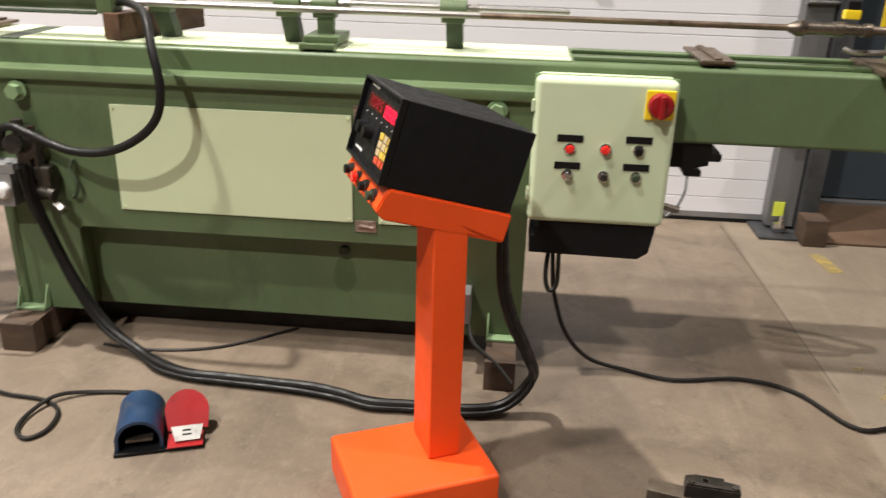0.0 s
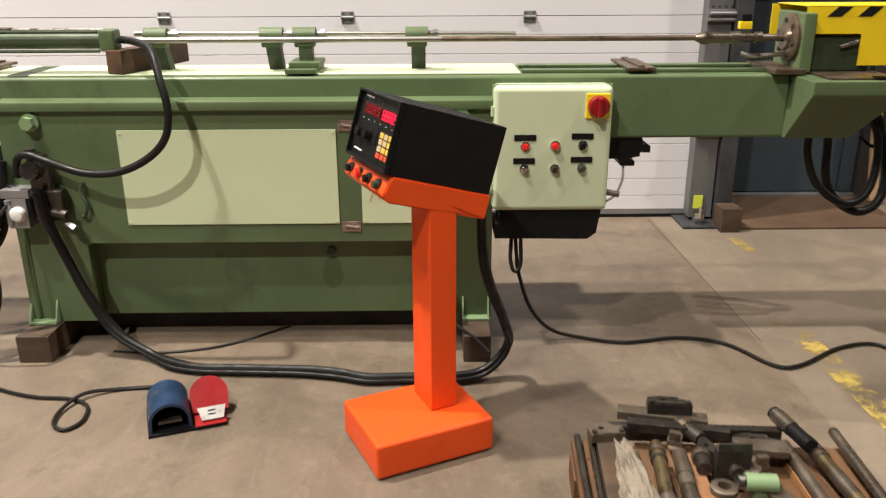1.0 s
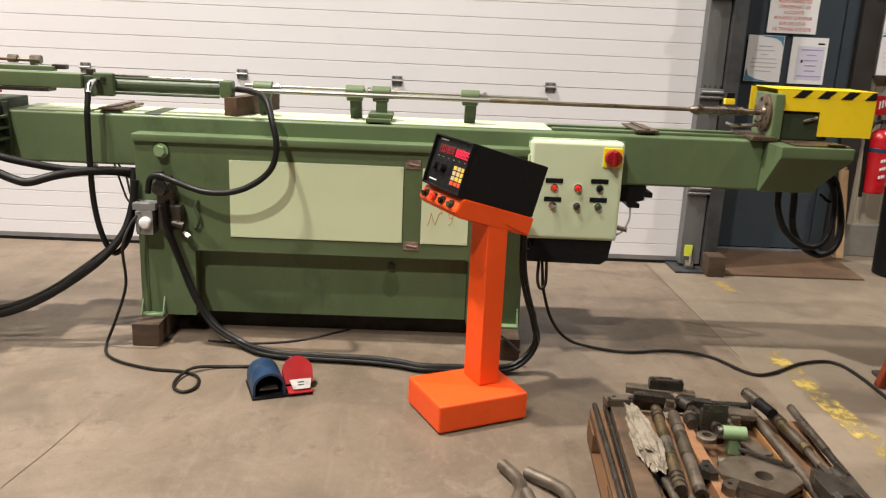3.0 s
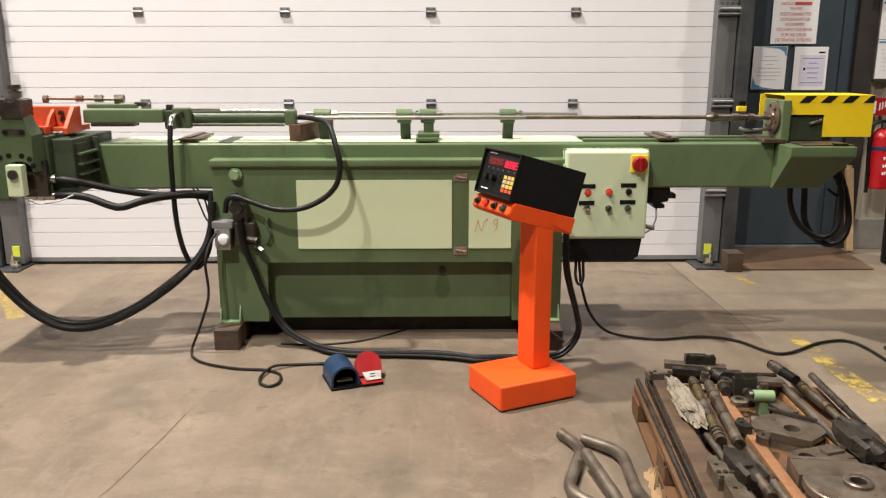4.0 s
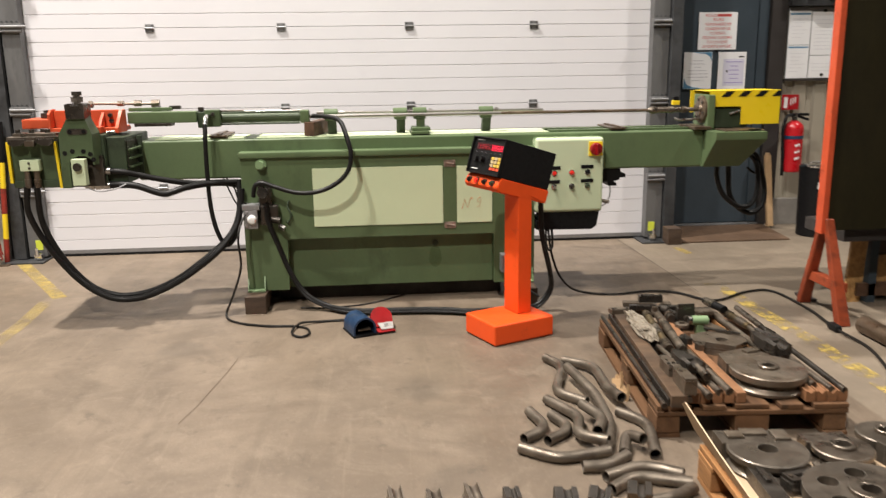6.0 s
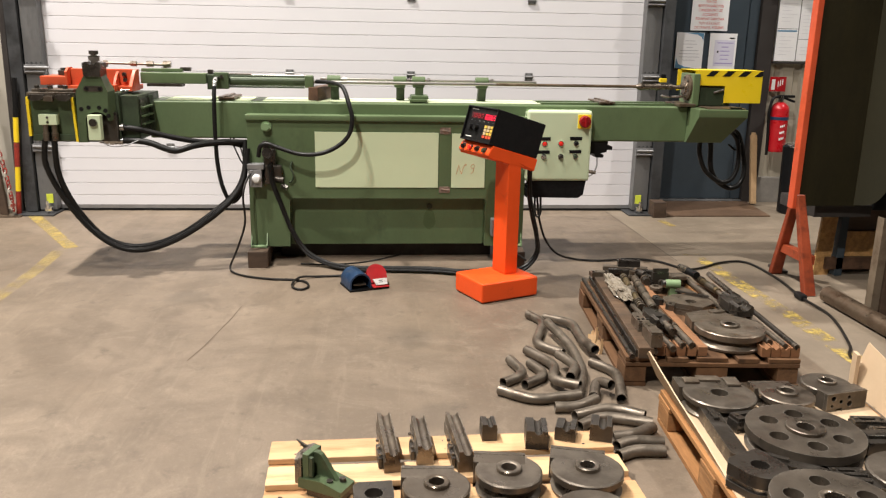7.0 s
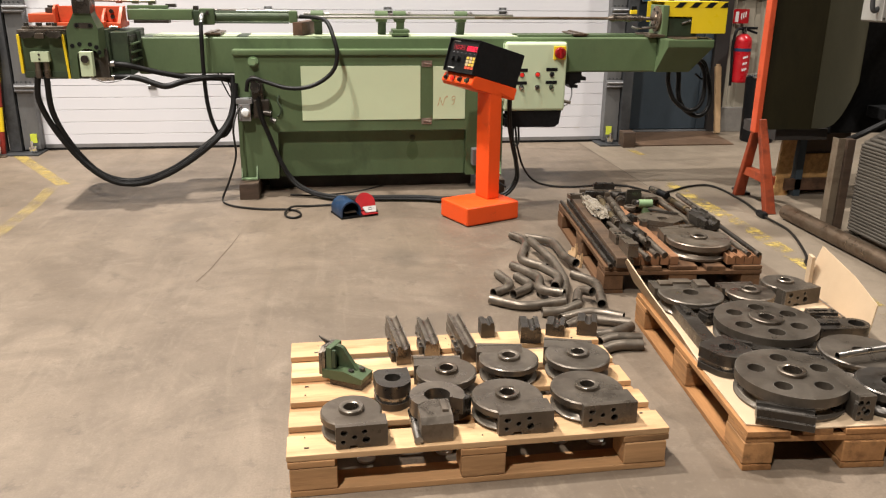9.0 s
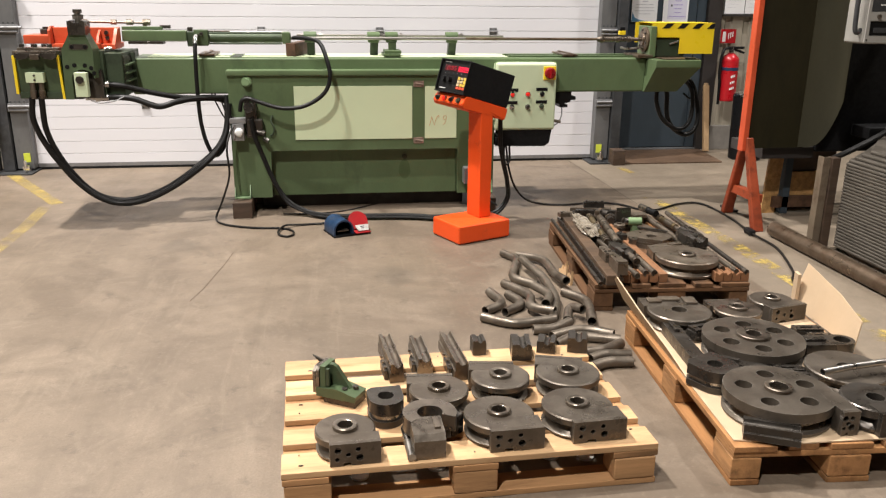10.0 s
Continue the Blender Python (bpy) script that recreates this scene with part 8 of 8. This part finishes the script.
# stack of ribbed panels with rounded tops
stack = thing("panel_stack", (4.2, 0.8, 0), "stack of grey ribbed sheet panels on the floor", "panel stack")
N = 31
for i in range(N):
    z0 = 0.03 + i * 0.02
    back = 0.0 if i < N - 4 else 0.012 * (i - N + 5) ** 1.6
    bm = plate(bmesh.new(), [(3.765 + back, 0.15), (4.7, 0.15), (4.7, 1.9), (4.3, 1.9), (3.765 + back, 1.452 - back * 0.5)], z0, z0 + 0.0195)
    bmesh.ops.bevel(bm, geom=list(bm.edges), offset=0.0055, segments=1, affect="EDGES")
    part("panel", bm, GREY_SHEET, stack, smooth=0)
part("skid", Box(3.8, 4.6, 0.2, 1.35, 0.0, 0.0295, 0.003), WOOD_DARK, stack, "dark timber skid")
post = thing("steel_upright", (3.66, 1.5, 0), "beige steel angle upright standing on the floor pipe", "upright")
bm = plate(bmesh.new(), [(3.625, 1.47), (3.672, 1.47), (3.672, 1.476), (3.631, 1.476), (3.631, 1.53), (3.625, 1.53)], 0.0, 0.6)
part("angle", bm, BEIGE_ANGLE, post, smooth=0)
part("dark_board", Box(3.68, 3.735, 1.46, 1.52, 0.0, 0.595, 0.004), WOOD_DARK, post, "dark board behind the angle")
pipe = thing("floor_pipe", (3.56, 1.0, 0), "dark steel pipe lying on the floor", "pipe")
part("pipe", sweep(bmesh.new(), [(3.555, 1.80, 0.05), (3.558, 1.2, 0.05), (3.562, 0.6, 0.05), (3.566, -0.2, 0.05)], 0.05, 20, 0.005), STEEL_BROWN, pipe)

crate = thing("strand_board_crate", (4.0, 2.4, 0), "crate of strand board and brown boards behind trestle", "crate")
part("side_board", box(bmesh.new(), 0, 0.11, -0.012, 0.012, 0, 0.6, 0.002, m=Matrix.Translation((3.79, 2.40, 0.0)) @ pose(0, 0, 0, 0, 3, 0)), OSB, crate)
part("corner_post", Box(3.93, 3.985, 2.36, 2.42, 0, 0.458, 0.004), SLATE, crate, "blue-grey corner post")
part("top_panel", Box(3.99, 4.35, 2.41, 2.44, 0.31, 0.458, 0.003), WOOD_DARK, crate)
part("front_panel", Box(3.99, 4.33, 2.39, 2.42, 0.13, 0.31, 0.003), OSB, crate)
part("low_board", Box(3.86, 4.33, 2.36, 2.40, 0.045, 0.13, 0.003), WOOD_BROWN, crate)
part("bearer", Box(3.84, 4.3, 2.5, 2.6, 0, 0.09, 0.004), WOOD_DARK, crate)
part("back_panel", Box(4.2, 4.6, 2.95, 2.98, 0, 0.458, 0.003), OSB, crate)

CHAIN_RED = material("dirty_red_plastic", (0.26, 0.03, 0.02), 0.5, 0, 0.3, 14, 0.05, 90, (0.08, 0.03, 0.02), 0.3, 12, spec=0.3)
CHAIN_WHITE = material("grubby_white_plastic", (0.42, 0.38, 0.33), 0.5, 0, 0.2, 14, 0.05, 90, (0.2, 0.16, 0.12), 0.3, 12, spec=0.3)
# ---- stand with barrier chain left of the door ----
stand_ = thing("chain_stand", (-2.4, 4.3, 0), "brown steel stand with red and white barrier chain", "stand")
part("foot_plate", Box(-2.5, -2.22, 4.24, 4.42, 0.0, 0.012, 0.002), STEEL_BROWN, stand_)
part("post", box(bmesh.new(), -0.03, 0.03, -0.02, 0.02, 0.0, 1.37, 0.004, m=Matrix.Translation((-2.375, 4.32, 0.0125)) @ pose(0, 0, 0, 0, -4, 0)), WOOD_DARK, stand_, "dark brown slanting post")
part("strut", Rod((-2.29, 4.46, 0.0125), (-2.27, 4.47, 2.4), 0.03, 8), DARK_FRAME, stand_, "dark slanting strut")
chain_pts = smooth_path([(-2.45, 4.27, 1.38), (-2.44, 4.26, 1.1), (-2.40, 4.27, 0.85), (-2.36, 4.28, 0.62), (-2.31, 4.27, 0.38), (-2.28, 4.26, 0.16), (-2.27, 4.25, 0.06)], 7)
mid = 0
for i, (p, q) in enumerate(zip(chain_pts, chain_pts[1:])):
    d = q - p
    m = Matrix.Translation(p.lerp(q, 0.5)) @ d.to_track_quat("Z", "Y").to_matrix().to_4x4() @ pose(0, 0, 0, 0, 0, 90 * (i % 2))
    rr = []
    h_ = d.length * 0.36
    for k_ in range(14):
        a_ = 2 * math.pi * k_ / 14
        rr.append(m @ Vector((0.016 * math.cos(a_), 0, h_ * math.sin(a_) + (0.008 if math.sin(a_) > 0 else -0.008))))
    part("chain_link", sweep(bmesh.new(), rr + [rr[0]], 0.0055, 6), CHAIN_RED if i % 4 else CHAIN_WHITE, stand_, "red or white plastic link")
for k_ in range(5):
    part("chain_coil", Hose([(-2.49, 4.25 + 0.01 * k_, 1.36 - 0.05 * k_), (-2.45, 4.23, 1.31 - 0.055 * k_), (-2.42, 4.25, 1.35 - 0.05 * k_)], 0.012, 6), CHAIN_RED, stand_)
card_ = thing("plastic_sign", (-2.47, 4.25, 0.55), "blank white plastic sign hanging on the stand", "sign")
part("sheet", plate(bmesh.new(), [(-2.52, 0.84), (-2.43, 0.9), (-2.38, 0.62), (-2.47, 0.56)], -4.255, -4.25, m=pose(0, 0, 0, 90)), WHITE_LABEL, card_, smooth=0)
bar_ = thing("barrier_pole", (-2.31, 4.4, 0), "leaning barrier pole banded yellow, red and black", "pole")
foot_, top_ = Vector((-2.275, 4.355, 0.0)), Vector((-2.19, 4.355, 1.16))
for f0, f1, mat_, name_ in ((0.0, 0.18, CHAIN_RED, "red_part"), (0.1805, 0.36, YELLOW, "yellow_part"), (0.3605, 0.54, CHAIN_RED, "red_part"), (0.5405, 0.72, YELLOW, "yellow_part"), (0.7205, 1.0, BLACK_PLASTIC, "black_part")):
    part(name_, Rod(foot_.lerp(top_, f0), foot_.lerp(top_, f1), 0.021, 14), mat_, bar_)
bench = thing("low_box", (-2.7, 4.4, 0), "dark grey box on the floor by the wall", "box")
part("body", Box(-3.1, -2.53, 4.3, 4.66, 0, 0.26, 0.006), GALV_DARK, bench)
part("lid", Box(-3.12, -2.51, 4.28, 4.68, 0.261, 0.285, 0.004), GALV, bench)
